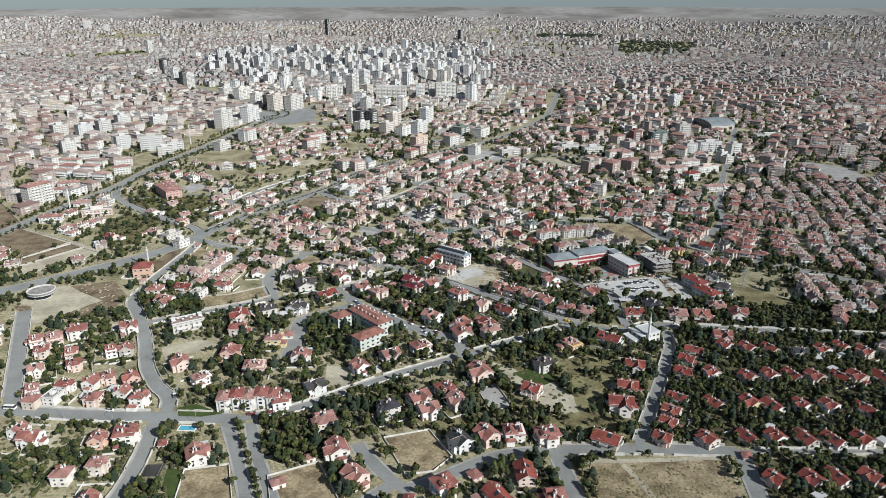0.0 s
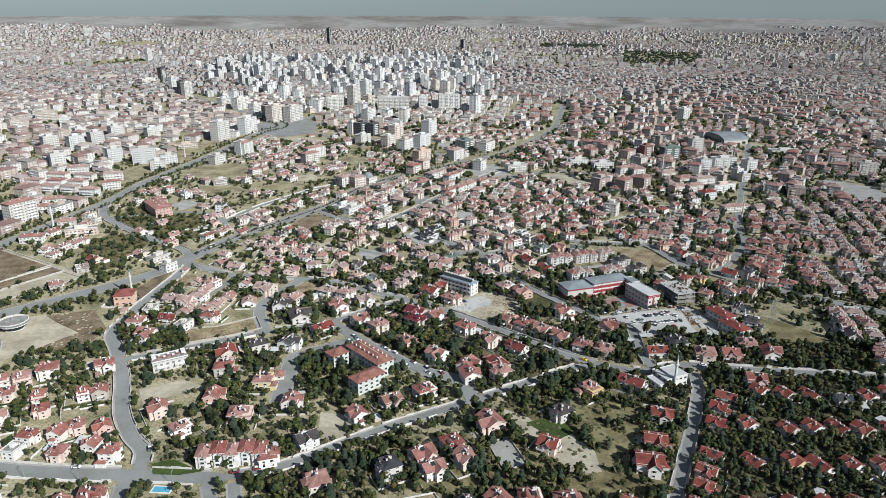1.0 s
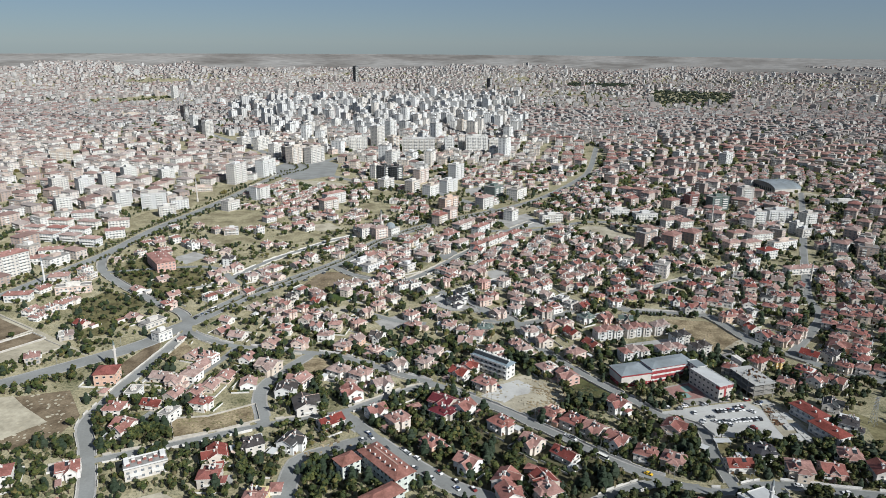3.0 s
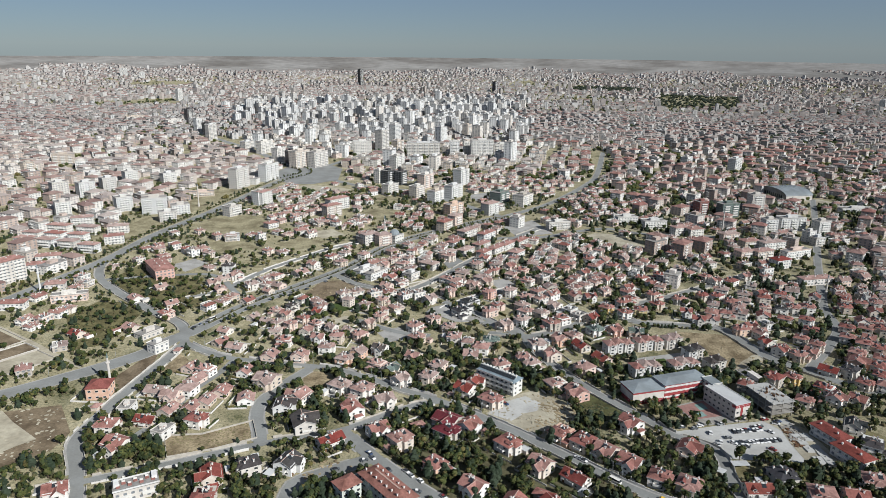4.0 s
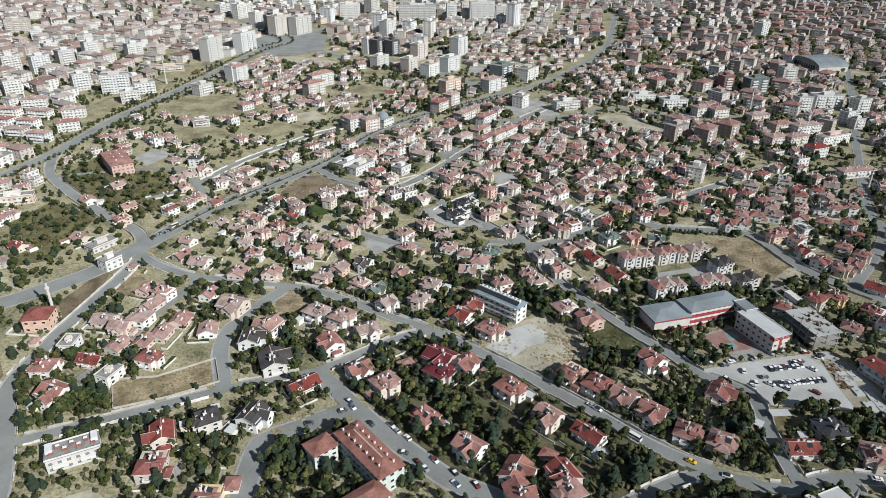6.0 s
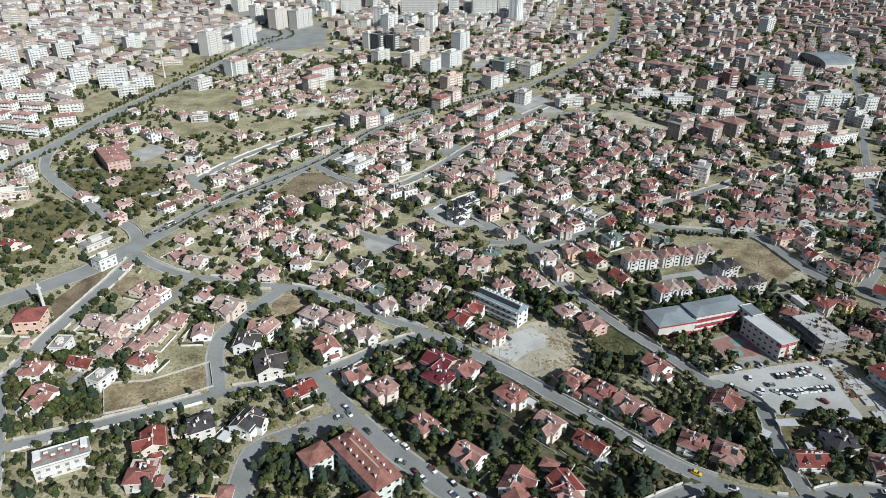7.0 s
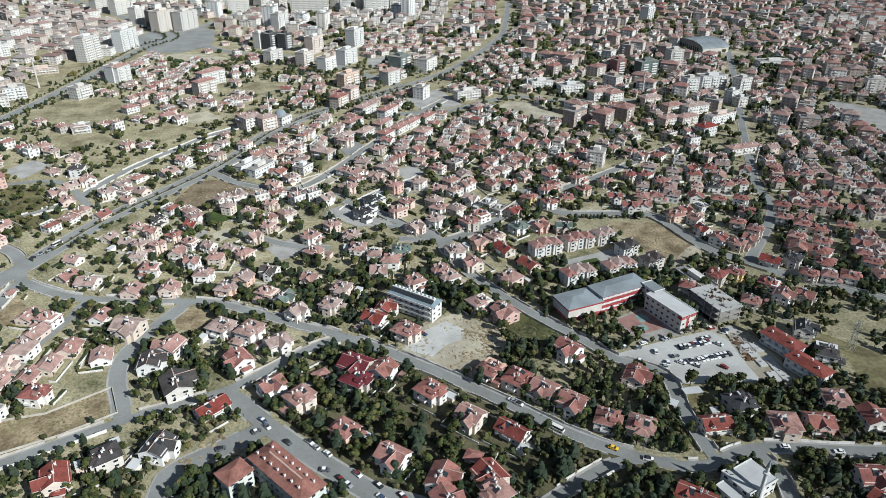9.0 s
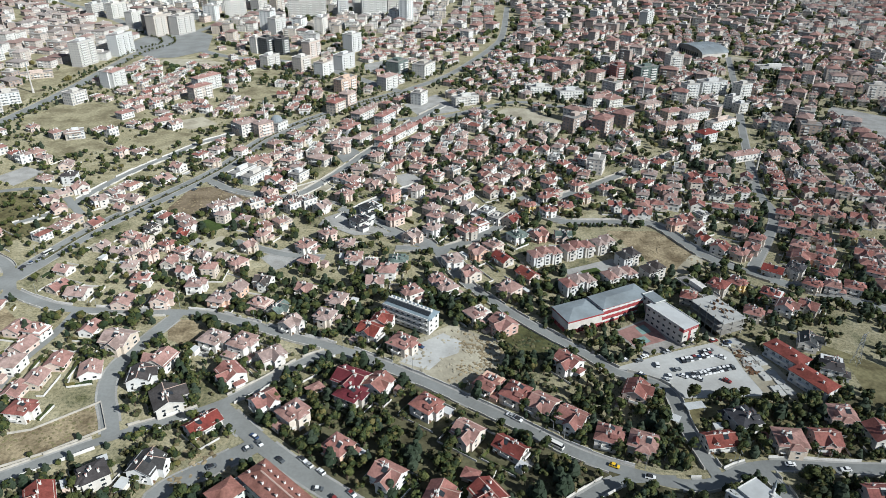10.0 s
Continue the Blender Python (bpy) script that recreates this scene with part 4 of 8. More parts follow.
def window_mesh(w, h):
    """A white frame round a recessed pane, with a sill."""
    s = Soup(["trim", "glass"])
    t, a, b = 0.1, w / 2, h
    o = [(-a, 0, 0), (a, 0, 0), (a, 0, b), (-a, 0, b)]
    f = [(x, -0.07, z) for x, _, z in o]
    i = [(-a + t, -0.07, t), (a - t, -0.07, t), (a - t, -0.07, b - t), (-a + t, -0.07, b - t)]
    g = [(x, -0.02, z) for x, _, z in i]
    s.add(o + f + i + g, [(k, (k + 1) % 4, (k + 1) % 4 + 4, k + 4) for k in range(4)] + [(k + 4, (k + 1) % 4 + 4, (k + 1) % 4 + 8, k + 8) for k in range(4)]
          + [(k + 8, (k + 1) % 4 + 8, (k + 1) % 4 + 12, k + 12) for k in range(4)], "trim")
    s.add(g, [(0, 1, 2, 3)], "glass")
    return s


def door_mesh():
    return Soup(["wood", "trim"]).box(-0.55, -0.06, 0, 0.55, 0.02, 2.1, "wood").box(-0.75, -0.9, 2.2, 0.75, 0.02, 2.32, "trim", True)


def chimney_mesh():
    return Soup(["trim", "tile"]).box(-0.3, -0.3, -1.2, 0.3, 0.3, 1.0, "trim").box(-0.38, -0.38, 1.0, 0.38, 0.38, 1.14, "trim", True).box(-0.2, -0.2, 1.14, 0.2, 0.2, 1.4, "tile")


def heater_mesh():
    """A roof water heater: a white tank on a dark panel."""
    s = Soup(["trim", "glass"])
    s.add([(-0.9, -1.1, 0.1), (0.9, -1.1, 0.1), (0.9, 0.5, 1.0), (-0.9, 0.5, 1.0), (-0.9, -1.1, 0.0), (0.9, -1.1, 0.0), (0.9, 0.5, 0.9), (-0.9, 0.5, 0.9)],
          [(0, 1, 2, 3), (7, 6, 5, 4), (0, 4, 5, 1), (3, 2, 6, 7), (1, 5, 6, 2), (0, 3, 7, 4)], "glass")
    s.box(-0.8, 0.55, 0.85, 0.8, 1.05, 1.4, "trim", True)
    s.box(-0.8, 0.7, -0.4, -0.7, 0.8, 0.9, "trim").box(0.7, 0.7, -0.4, 0.8, 0.8, 0.9, "trim")
    return s


def dormer_mesh(roof):
    """A small gabled dormer with a white front."""
    s = Soup(["trim", "glass", roof])
    s.box(-0.9, -0.1, -0.9, 0.9, 2.2, 0.9, "trim").gable_wall(-0.9, -0.1, 0.9, 2.2, 0.9, 0.7, "trim", "y")
    s.box(-0.5, -0.14, 0.0, 0.5, -0.08, 0.8, "glass")
    s.gable(-1.15, -0.35, 1.15, 2.4, 0.72, 0.95, roof, "y", 0.12)
    return s


def balcony_mesh(w):
    s = Soup(["trim"])
    s.box(-w / 2, -1.3, -0.18, w / 2, 0, 0, "trim", True)
    s.box(-w / 2, -1.3, 0.0, w / 2, -1.2, 0.95, "trim", True)
    s.box(-w / 2, -1.2, 0.0, -w / 2 + 0.1, 0, 0.95, "trim", True).box(w / 2 - 0.1, -1.2, 0.0, w / 2, 0, 0.95, "trim", True)
    return s


def side_pose(side, w, d, u, z):
    """The place on a wall: side 0 front, 1 right, 2 back, 3 left; u along it."""
    x, y, r = ((u, -d / 2, 0), (w / 2, u, 90), (-u, d / 2, 180), (-w / 2, -u, 270))[side]
    return pose(x, y, z, 0, 0, r)


def villa(design, wall, roof, seed, farther=False):
    """One house with its parts; the pattern for its copies."""
    rng = random.Random(seed)
    glazing, fronts = Soup(["trim", "glass", "wood"]), Soup(["trim"])

    def fit_part(key, make, parent, m, name):
        if not farther:
            return shared_part(key, make, parent, m, name)
        t = make()
        bag = fronts if name == "balcony" else glazing
        for f, k in zip(t.f, t.i):
            bag.add([m @ Vector(t.v[a]) for a in f], [tuple(range(len(f)))], t.mats[k])

    what = {"plaster": "pale plaster", "peach": "peach plaster", "yellow": "yellow plaster", "white": "white painted"}[wall]
    over = {"tile": "weathered clay tile roof", "red": "deep red tile roof", "faded": "pale pinkish clay tile roof", "slate": "dark shingle roof", "green": "grey-green sheet roof",
            "maroon": "maroon sheet roof", "flat": "flat felt roof"}[roof]
    form = {"hip": "hipped", "gable": "gabled", "cross": "cross-gabled", "ell": "stepped L-shaped", "long": "long gabled", "tall": "three-storey", "flat": "boxy", "shed": "small", "low": "single-storey gabled"}[design]
    root = thing("house", f"{form} {what} house with {over}", "house", "houses of the neighbourhood")
    w, d, h, rise = {"hip": (8.6, 7.9, 5.3, 2.1), "gable": (8.5, 7.7, 5.1, 2.3), "cross": (9.0, 7.6, 5.2, 2.3), "ell": (9.4, 7.4, 5.4, 2.0),
                     "long": (10.4, 6.9, 4.0, 2.3), "tall": (8.8, 8.2, 6.6, 2.1), "flat": (9.4, 7.4, 5.0, 0.5), "shed": (5.0, 4.0, 2.4, 1.0), "low": (9.2, 7.4, 3.4, 2.0)}[design]
    w, d = w * rng.uniform(0.93, 1.1), d * rng.uniform(0.93, 1.1)
    o = 0.5
    s, r = Soup([wall]), Soup([roof, "ridge", "trim"] if roof != "flat" else ["flat", wall])
    cap = "ridge"
    s.box(-w / 2, -d / 2, 0, w / 2, d / 2, h, wall)
    if design in ("hip", "tall", "shed"):
        r.hip(-w / 2 - o, -d / 2 - o, w / 2 + o, d / 2 + o, h + 0.02, rise, roof, cap=cap)
        if design != "shed":
            s.box(-w * 0.18, -d / 2 - 1.5, 0, w * 0.32, -d / 2, h - 0.4, wall)
            r.hip(-w * 0.18 - 0.4, -d / 2 - 1.9, w * 0.32 + 0.4, -d / 2 + 2.2, h - 0.3, 1.5, roof, cap=cap)
    elif design in ("gable", "long", "low"):
        s.gable_wall(-w / 2, -d / 2, w / 2, d / 2, h, rise * 0.95, wall)
        r.gable(-w / 2 - o, -d / 2 - o - 0.2, w / 2 + o, d / 2 + o + 0.2, h - 0.35, rise + 0.5, roof, cap=cap)
        if design == "gable":
            s.gable_wall(-w * 0.2, -d / 2 - 0.6, w * 0.2, 0, h, 1.7, wall, "y")
            s.box(-w * 0.2, -d / 2 - 0.6, 0, w * 0.2, -d / 2, h, wall)
            r.gable(-w * 0.2 - 0.45, -d / 2 - 1.1, w * 0.2 + 0.45, 0, h - 0.3, 2.15, roof, "y", cap=cap)
    elif design == "cross":
        s.gable_wall(-w / 2, -d / 2, w / 2, d / 2, h, rise * 0.9, wall)
        r.gable(-w / 2 - o, -d / 2 - o, w / 2 + o, d / 2 + o, h - 0.3, rise + 0.3, roof, cap=cap)
        s.box(-w * 0.1, -d / 2 - 2.0, 0, w * 0.38, -d / 2, h - 0.2, wall)
        s.gable_wall(-w * 0.1, -d / 2 - 2.0, w * 0.38, 0, h - 0.2, 2.2, wall, "y")
        r.gable(-w * 0.1 - o, -d / 2 - 2.5, w * 0.38 + o, 0.3, h - 0.5, 2.75, roof, "y", cap=cap)
    elif design == "ell":
        r.hip(-w / 2 - o, -d / 2 - o, w * 0.15, d / 2 + o, h + 0.02, rise, roof, cap=cap)
        r.hip(w * 0.15 - 1.5, -d / 2 - o, w / 2 + o, d / 2 + o, h - 0.9, rise * 0.8, roof, cap=cap)
        s.box(-w / 2, -d / 2 - 2.6, 0, -w * 0.08, -d / 2, h - 2.4, wall)
        r.hip(-w / 2 - 0.4, -d / 2 - 3.1, -w * 0.08 + 0.4, -d / 2 + 0.4, h - 2.38, 1.1, roof, cap=cap)
    else:
        r.box(-w / 2 - 0.1, -d / 2 - 0.1, h + 0.004, w / 2 + 0.1, d / 2 + 0.1, h + 0.2, "flat")
        for a in ((-w / 2 - 0.1, -d / 2 - 0.1, w / 2 + 0.1, -d / 2 + 0.1), (-w / 2 - 0.1, d / 2 - 0.1, w / 2 + 0.1, d / 2 + 0.1),
                  (-w / 2 - 0.1, -d / 2 + 0.1, -w / 2 + 0.1, d / 2 - 0.1), (w / 2 - 0.1, -d / 2 + 0.1, w / 2 + 0.1, d / 2 - 0.1)):
            r.box(a[0], a[1], h + 0.2, a[2], a[3], h + 0.75, wall)
        r.box(-1.5, -1.2, h + 0.2, 1.5, 1.2, h + 1.9, wall)
    if design in ("hip", "gable", "cross", "tall") and rng.random() < 0.7:          # a low side room or porch under its own roof
        a, q, e = rng.uniform(2.0, 3.2), rng.uniform(0.45, 0.75) * d, rng.choice((-1, 1))
        x0, x1 = sorted((e * w / 2, e * (w / 2 + a)))
        y0 = rng.uniform(-0.5, 0.1) * d
        s.box(x0, y0, 0, x1, y0 + q, 2.7, wall)
        r.hip(x0 - 0.35, y0 - 0.35, x1 + 0.35, y0 + q + 0.35, 2.72, 0.95, roof, cap=cap)
    s.ob("wall", root)
    top = r.ob("roof", root)
    if design == "shed":
        shared_part("door", door_mesh, root, side_pose(0, w, d, 0.6, 0), "door")
        shared_part("w1", lambda: window_mesh(1.1, 1.1), root, side_pose(1, w, d, 0.2, 1.0), "window")
        return root
    for k in range(3):
        a, b = rng.uniform(-0.32, 0.32) * w, rng.uniform(-0.25, 0.3) * d
        z = h + rise * max(0.1, 1 - abs(b) / (d / 2)) if design != "flat" else h + 0.2
        shared_part("chimney", chimney_mesh, top, pose(a, b, z), "chimney")
    if rng.random() < 0.75:
        z = h + rise * 0.55 if design != "flat" else h + 0.3
        shared_part("heater", heater_mesh, top, pose(rng.uniform(-0.2, 0.25) * w, -d * 0.12, z), "water_heater")
    if design in ("hip", "ell", "tall", "long") and rng.random() < 0.7:
        shared_part("dormer" + roof, lambda: dormer_mesh(roof), top, pose(-w * 0.26, -d / 2 + 0.5, h + 0.5), "dormer")
    storeys = 3 if design == "tall" else 1 if design == "low" else 2
    for side in ((0, 1, 2, 3) if farther else (0, 1, 3)):
        n = (2, 2, 2, 2)[side] if design != "low" else (3, 2, 2, 2)[side]
        for f in range(storeys):
            for q in range(n):
                span = w if side in (0, 2) else d
                u = span * ((q + 0.5) / n - 0.5) * 0.9 + (0.0 if n > 1 else rng.uniform(-1, 1))
                if side == 0 and abs(u - w * 0.07) < w * 0.3 and design in ("hip", "tall", "cross"):
                    depth = 1.5 if design != "cross" else 2.0
                    m = pose(w * 0.07 + 0.3, -d / 2 - depth, 0.9 + f * 2.25)
                else:
                    m = side_pose(side, w, d, u, 0.9 + f * 2.25)
                if f == 0 and side == 0 and q == 0:
                    continue
                fit_part("w1" if (side + q) % 2 else "w2", (lambda: window_mesh(1.2, 1.15)) if (side + q) % 2 else (lambda: window_mesh(1.7, 1.25)), root, m, "window")
    fit_part("door", door_mesh, root, side_pose(0, w, d, -w * 0.36, 0), "door")
    if design == "low":
        if farther:
            tagged(glazing.ob("glazing", root), kind="stuff")
        return root
    fit_part("balcony", lambda: balcony_mesh(3.4), root, side_pose(1 if design in ("gable", "long") else 3, w, d, 0.3, 2.35), "balcony")
    if design in ("gable", "long", "flat"):
        fit_part("balcony", lambda: balcony_mesh(3.4), root, side_pose(0, w, d, -w * 0.3 if design == "gable" else 0, 2.35), "balcony")
    if farther:
        tagged(glazing.ob("glazing", root), kind="stuff")
        fronts.ob("balcony", root)
    return root


PATTERNS, HOUSE_SPOTS = {}, []


def place_house(x, y, rot, design, wall, roof, variant, big, farther):
    key = (design, wall, roof, variant, farther)
    m = turn_at(x, y, rot)
    size = Matrix.Diagonal((1.1 * big, 1.1 * big, (0.74 if x > 90 and y < 345 else 0.95) * (1 + 0.35 * (big - 1)), 1))
    if key not in PATTERNS:
        PATTERNS[key] = villa(design, wall, roof, 7 + 13 * variant + len(design), farther)
        PATTERNS[key].matrix_basis = m @ size
    else:
        copy_thing(PATTERNS[key], m).matrix_basis = m @ size


def settle_houses():
    rng = random.Random(5)
    spots = []
    for tag, rows in HOMES.items():
        for x, y, rot in rows:
            design = rng.choice(("hip", "hip", "gable", "cross", "cross", "ell", "tall"))
            wall, roof = "plaster", "tile"
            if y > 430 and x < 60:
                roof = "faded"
            if "r" in tag:
                roof, design = "red", rng.choice(("gable", "long", "cross", "long"))
            if "p" in tag:
                wall = "peach"
            if "y" in tag:
                wall = "yellow"
            if "g" in tag:
                roof, wall = "slate", "white"
            if "e" in tag:
                roof = "green"
            if "m" in tag:
                roof = "maroon"
            if "w" in tag:
                design, wall, roof = "flat", "white", "flat"
            if "s" in tag:
                design = "shed"
            if "b" in tag:
                design = "cross" if design == "hip" else "ell" if "g" in tag else "tall" if design == "gable" else "cross"
            if (x < -125 and 425 < y < 520 or x < -150 and 520 <= y < 720) and design not in ("shed", "flat") and rng.random() < 0.75:
                design = "low"
            turn = rot if "r" in tag and x > 40 and y < 370 else rng.choice([rot + 90 * k for k in range(4) if math.cos(radians(rot + 90 * k)) > -0.4])
            spots.append((y, x, turn + rng.uniform(-5, 5), design, wall, roof, rng.randrange(3), (1.22 if "b" in tag else rng.uniform(0.94, 1.06)) * (0.78 if x > 90 and y < 345 else 0.73 if x < -100 and y < 345 else 0.9 if y < 345 or (x < -125 and y < 520) else 0.86 if x > 120 and y > 420 else 0.76 if -175 < x < -50 and 525 < y < 625 else 0.9 if y > 470 else 1.0)))
            mark(taken, x, y, 5.0 if design != "shed" else 3.2)
            mark(built, x, y, 3.0 if x > 90 and y < 345 else 3.8 if design != "shed" else 2.0)
    spots.sort()
    for k, (y, x, turn, design, wall, roof, variant, big) in enumerate(spots):
        if k < 470:
            place_house(x, y, turn, design, wall, roof, variant, big, k > 110)
        else:
            HOUSE_SPOTS.append((x, y, radians(turn)))


settle_houses()

# ---- larger buildings ----
def face_windows(s, w, d, z0, storeys, step, ww, wh, sides=(0, 1, 2, 3), pitch=3.0, mat="glass", proud=0.05):
    """Rows of windows standing a little proud of the four walls."""
    for side in sides:
        span = w if side in (0, 2) else d
        n = max(1, int(span / step))
        for f in range(storeys):
            for q in range(n):
                u = span * ((q + 0.5) / n - 0.5)
                z = z0 + f * pitch
                m = side_pose(side, w, d, u, z)
                pts = [m @ Vector(p) for p in ((-ww / 2, -proud, 0), (ww / 2, -proud, 0), (ww / 2, -proud, wh), (-ww / 2, -proud, wh))]
                s.add(pts, [(0, 1, 2, 3)], mat)
    return s


def apartment(x, y, rot, w, d, storeys, wall="white", roof="flat", balconies=True, label="", pitch=2.6, heaters=False):
    """A block of flats: wall, roof, windows by storey, balconies by storey."""
    root = thing("apartment_block", label or f"{storeys}-storey {'white' if wall in ('white', 'plaster') else wall} block of flats with rows of windows", "apartment block", "blocks of flats")
    h = storeys * pitch + 0.6
    Soup([wall]).box(-w / 2, -d / 2, 0, w / 2, d / 2, h, wall).ob("wall", root)
    r = Soup(["flat", wall, "tile", "red", "faded", "trim"])
    if roof == "flat":
        r.box(-w / 2 - 0.2, -d / 2 - 0.2, h, w / 2 + 0.2, d / 2 + 0.2, h + 0.25, "flat")
        if heaters:
            for k in range(7):
                u, v = w * ((k + 0.5) / 7 - 0.5) * 0.9, d * (0.2 if k % 2 else -0.05)
                r.box(u - 0.7, v, h + 0.25, u + 0.7, v + 0.5, h + 1.3, "trim").box(u - 0.8, v - 1.4, h + 0.25, u + 0.8, v - 0.05, h + 0.7, "tile")
            r.box(-w * 0.48, -d * 0.1, h + 0.25, -w * 0.36, d * 0.45, h + 1.6, wall).box(w * 0.36, -d * 0.1, h + 0.25, w * 0.48, d * 0.45, h + 1.6, wall)
        else:
            r.box(-w * 0.2, -d * 0.2, h + 0.25, w * 0.2, d * 0.2, h + 2.6, wall)
        r.box(-w / 2 - 0.2, -d / 2 - 0.2, h + 0.25, w / 2 + 0.2, -d / 2, h + 0.9, wall).box(-w / 2 - 0.2, d / 2, h + 0.25, w / 2 + 0.2, d / 2 + 0.2, h + 0.9, wall)
    else:
        r.hip(-w / 2 - 0.7, -d / 2 - 0.7, w / 2 + 0.7, d / 2 + 0.7, h + 0.02, min(w, d) * 0.2, roof)
    if roof != "flat":
        for k in range(max(2, int(w / 4.5))):
            u, v, q = w * ((k + 0.5) / max(2, int(w / 4.5)) - 0.5) * 0.85, d * (0.16 if k % 2 else -0.18), h + min(w, d) * 0.1
            r.box(u - 0.35, v - 0.35, q - 0.9, u + 0.35, v + 0.35, q + 1.2, "trim")
    r.ob("roof", root)
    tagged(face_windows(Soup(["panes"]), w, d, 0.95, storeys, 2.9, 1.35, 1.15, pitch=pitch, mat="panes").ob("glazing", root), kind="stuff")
    if balconies:
        b = Soup(["trim"])
        for f in range(1, storeys):
            for side in (0, 2):
                n = max(1, int(w / 9))
                for q in range(n):
                    m = side_pose(side, w, d, w * ((q + 0.5) / n - 0.5), f * pitch)
                    t = Soup(["trim"]).box(-w / n * 0.28, -1.2, -0.15, w / n * 0.28, 0, 0.9, "trim", True)
                    b.add([m @ Vector(p) for p in t.v], t.f, "trim")
        tagged(b.ob("balcony_front", root), kind="stuff")
    root.matrix_basis = turn_at(x, y, rot, land(x, y))
    mark(taken, x, y, max(w, d) / 2)
    mark(built, x, y, min(w, d) / 2)
    return root


def minaret(x, y, h, green=False):
    root = thing("minaret", "slender white stone minaret with a balcony and a pointed cap", "minaret")
    rings = [(0, 1.5), (0.12, 1.5), (0.16, 0.95), (0.66, 0.85), (0.665, 1.5), (0.70, 1.5), (0.705, 0.75), (0.84, 0.7)]
    s, n = Soup(["white"]), 12
    v = [(0.75 * r * math.cos(2 * math.pi * k / n), 0.75 * r * math.sin(2 * math.pi * k / n), z * h) for z, r in rings for k in range(n)]
    s.add(v, [(q * n + k, q * n + (k + 1) % n, (q + 1) * n + (k + 1) % n, (q + 1) * n + k) for q in range(len(rings) - 1) for k in range(n)], "white")
    s.ob("shaft", root)
    c = Soup(["green" if green else "metal"])
    v = [(0.68 * math.cos(2 * math.pi * k / n), 0.68 * math.sin(2 * math.pi * k / n), h * 0.84) for k in range(n)] + [(0, 0, h)]
    c.add(v, [(k, (k + 1) % n, n) for k in range(n)], c.mats[0])
    c.ob("cap", root)
    root.matrix_basis = turn_at(x, y, 0)
    mark(taken, x, y, 2)


def dome(s, x, y, z, r, mat, n=16, rings=6):
    v = [(x + r * math.cos(a) * math.cos(2 * math.pi * k / n), y + r * math.cos(a) * math.sin(2 * math.pi * k / n), z + r * math.sin(a))
         for a in [math.pi / 2 * q / rings for q in range(rings)] for k in range(n)] + [(x, y, z + r)]
    f = [(q * n + k, q * n + (k + 1) % n, (q + 1) * n + (k + 1) % n, (q + 1) * n + k) for q in range(rings - 1) for k in range(n)]
    f += [((rings - 1) * n + k, (rings - 1) * n + (k + 1) % n, rings * n) for k in range(n)]
    return s.add(v, f, mat)


def wing(parent, name, x, y, rot, w, d, h, wall, roof, storeys, rise=0.0, bands=False):
    """One wing of a larger building: body, roof and its window rows, as parts of parent."""
    m = turn_at(x, y, rot)

    def lay(s, part_name):
        s.v = [tuple(m @ Vector(p)) for p in s.v]
        return s.ob(part_name, parent)
    lay(Soup([wall]).box(-w / 2, -d / 2, 0, w / 2, d / 2, h, wall), name)
    r = Soup([roof, "trim"])
    if rise:
        r.hip(-w / 2 - 0.5, -d / 2 - 0.5, w / 2 + 0.5, d / 2 + 0.5, h + 0.02, rise, roof)
    else:
        r.box(-w / 2 - 0.25, -d / 2 - 0.25, h + 0.004, w / 2 + 0.25, d / 2 + 0.25, h + 0.3, roof)
        for a in ((-w / 2 - 0.25, -d / 2 - 0.25, w / 2 + 0.25, -d / 2 + 0.05), (-w / 2 - 0.25, d / 2 - 0.05, w / 2 + 0.25, d / 2 + 0.25)):
            r.box(a[0], a[1], h + 0.3, a[2], a[3], h + 0.6, "trim")
    lay(r, "roof")
    for f in range(storeys):
        for side in range(4):
            span = w if side in (0, 2) else d
            n = max(1, int(span / 2.9))
            for q in range(n):
                shared_part("w2", lambda: window_mesh(1.9, 1.5), parent, m @ side_pose(side, w, d, span * ((q + 0.5) / n - 0.5), 1.0 + f * (h / storeys)), "window")
        if bands:
            b = Soup(["redpaint", "white"])
            z = f * (h / storeys)
            b.box(-w / 2 - 0.06, -d / 2 - 0.06, z + 0.02, w / 2 + 0.06, d / 2 + 0.06, z + 2.2, "redpaint") if storeys == 1 else b.box(-w / 2 - 0.05, -d / 2 - 0.05, z + 1.2, w / 2 + 0.05, d / 2 + 0.05, z + 2.1, "white")
            lay(b, "painted_band")
    mark(taken, x, y, max(w, d) / 2)
    for k in range(-3, 4):
        q = m @ Vector(((w - min(w, d)) / 2 * k / 3, 0, 0) if w > d else (0, (d - w) / 2 * k / 3, 0))
        mark(built, q.x, q.y, min(w, d) / 2 - 0.5)


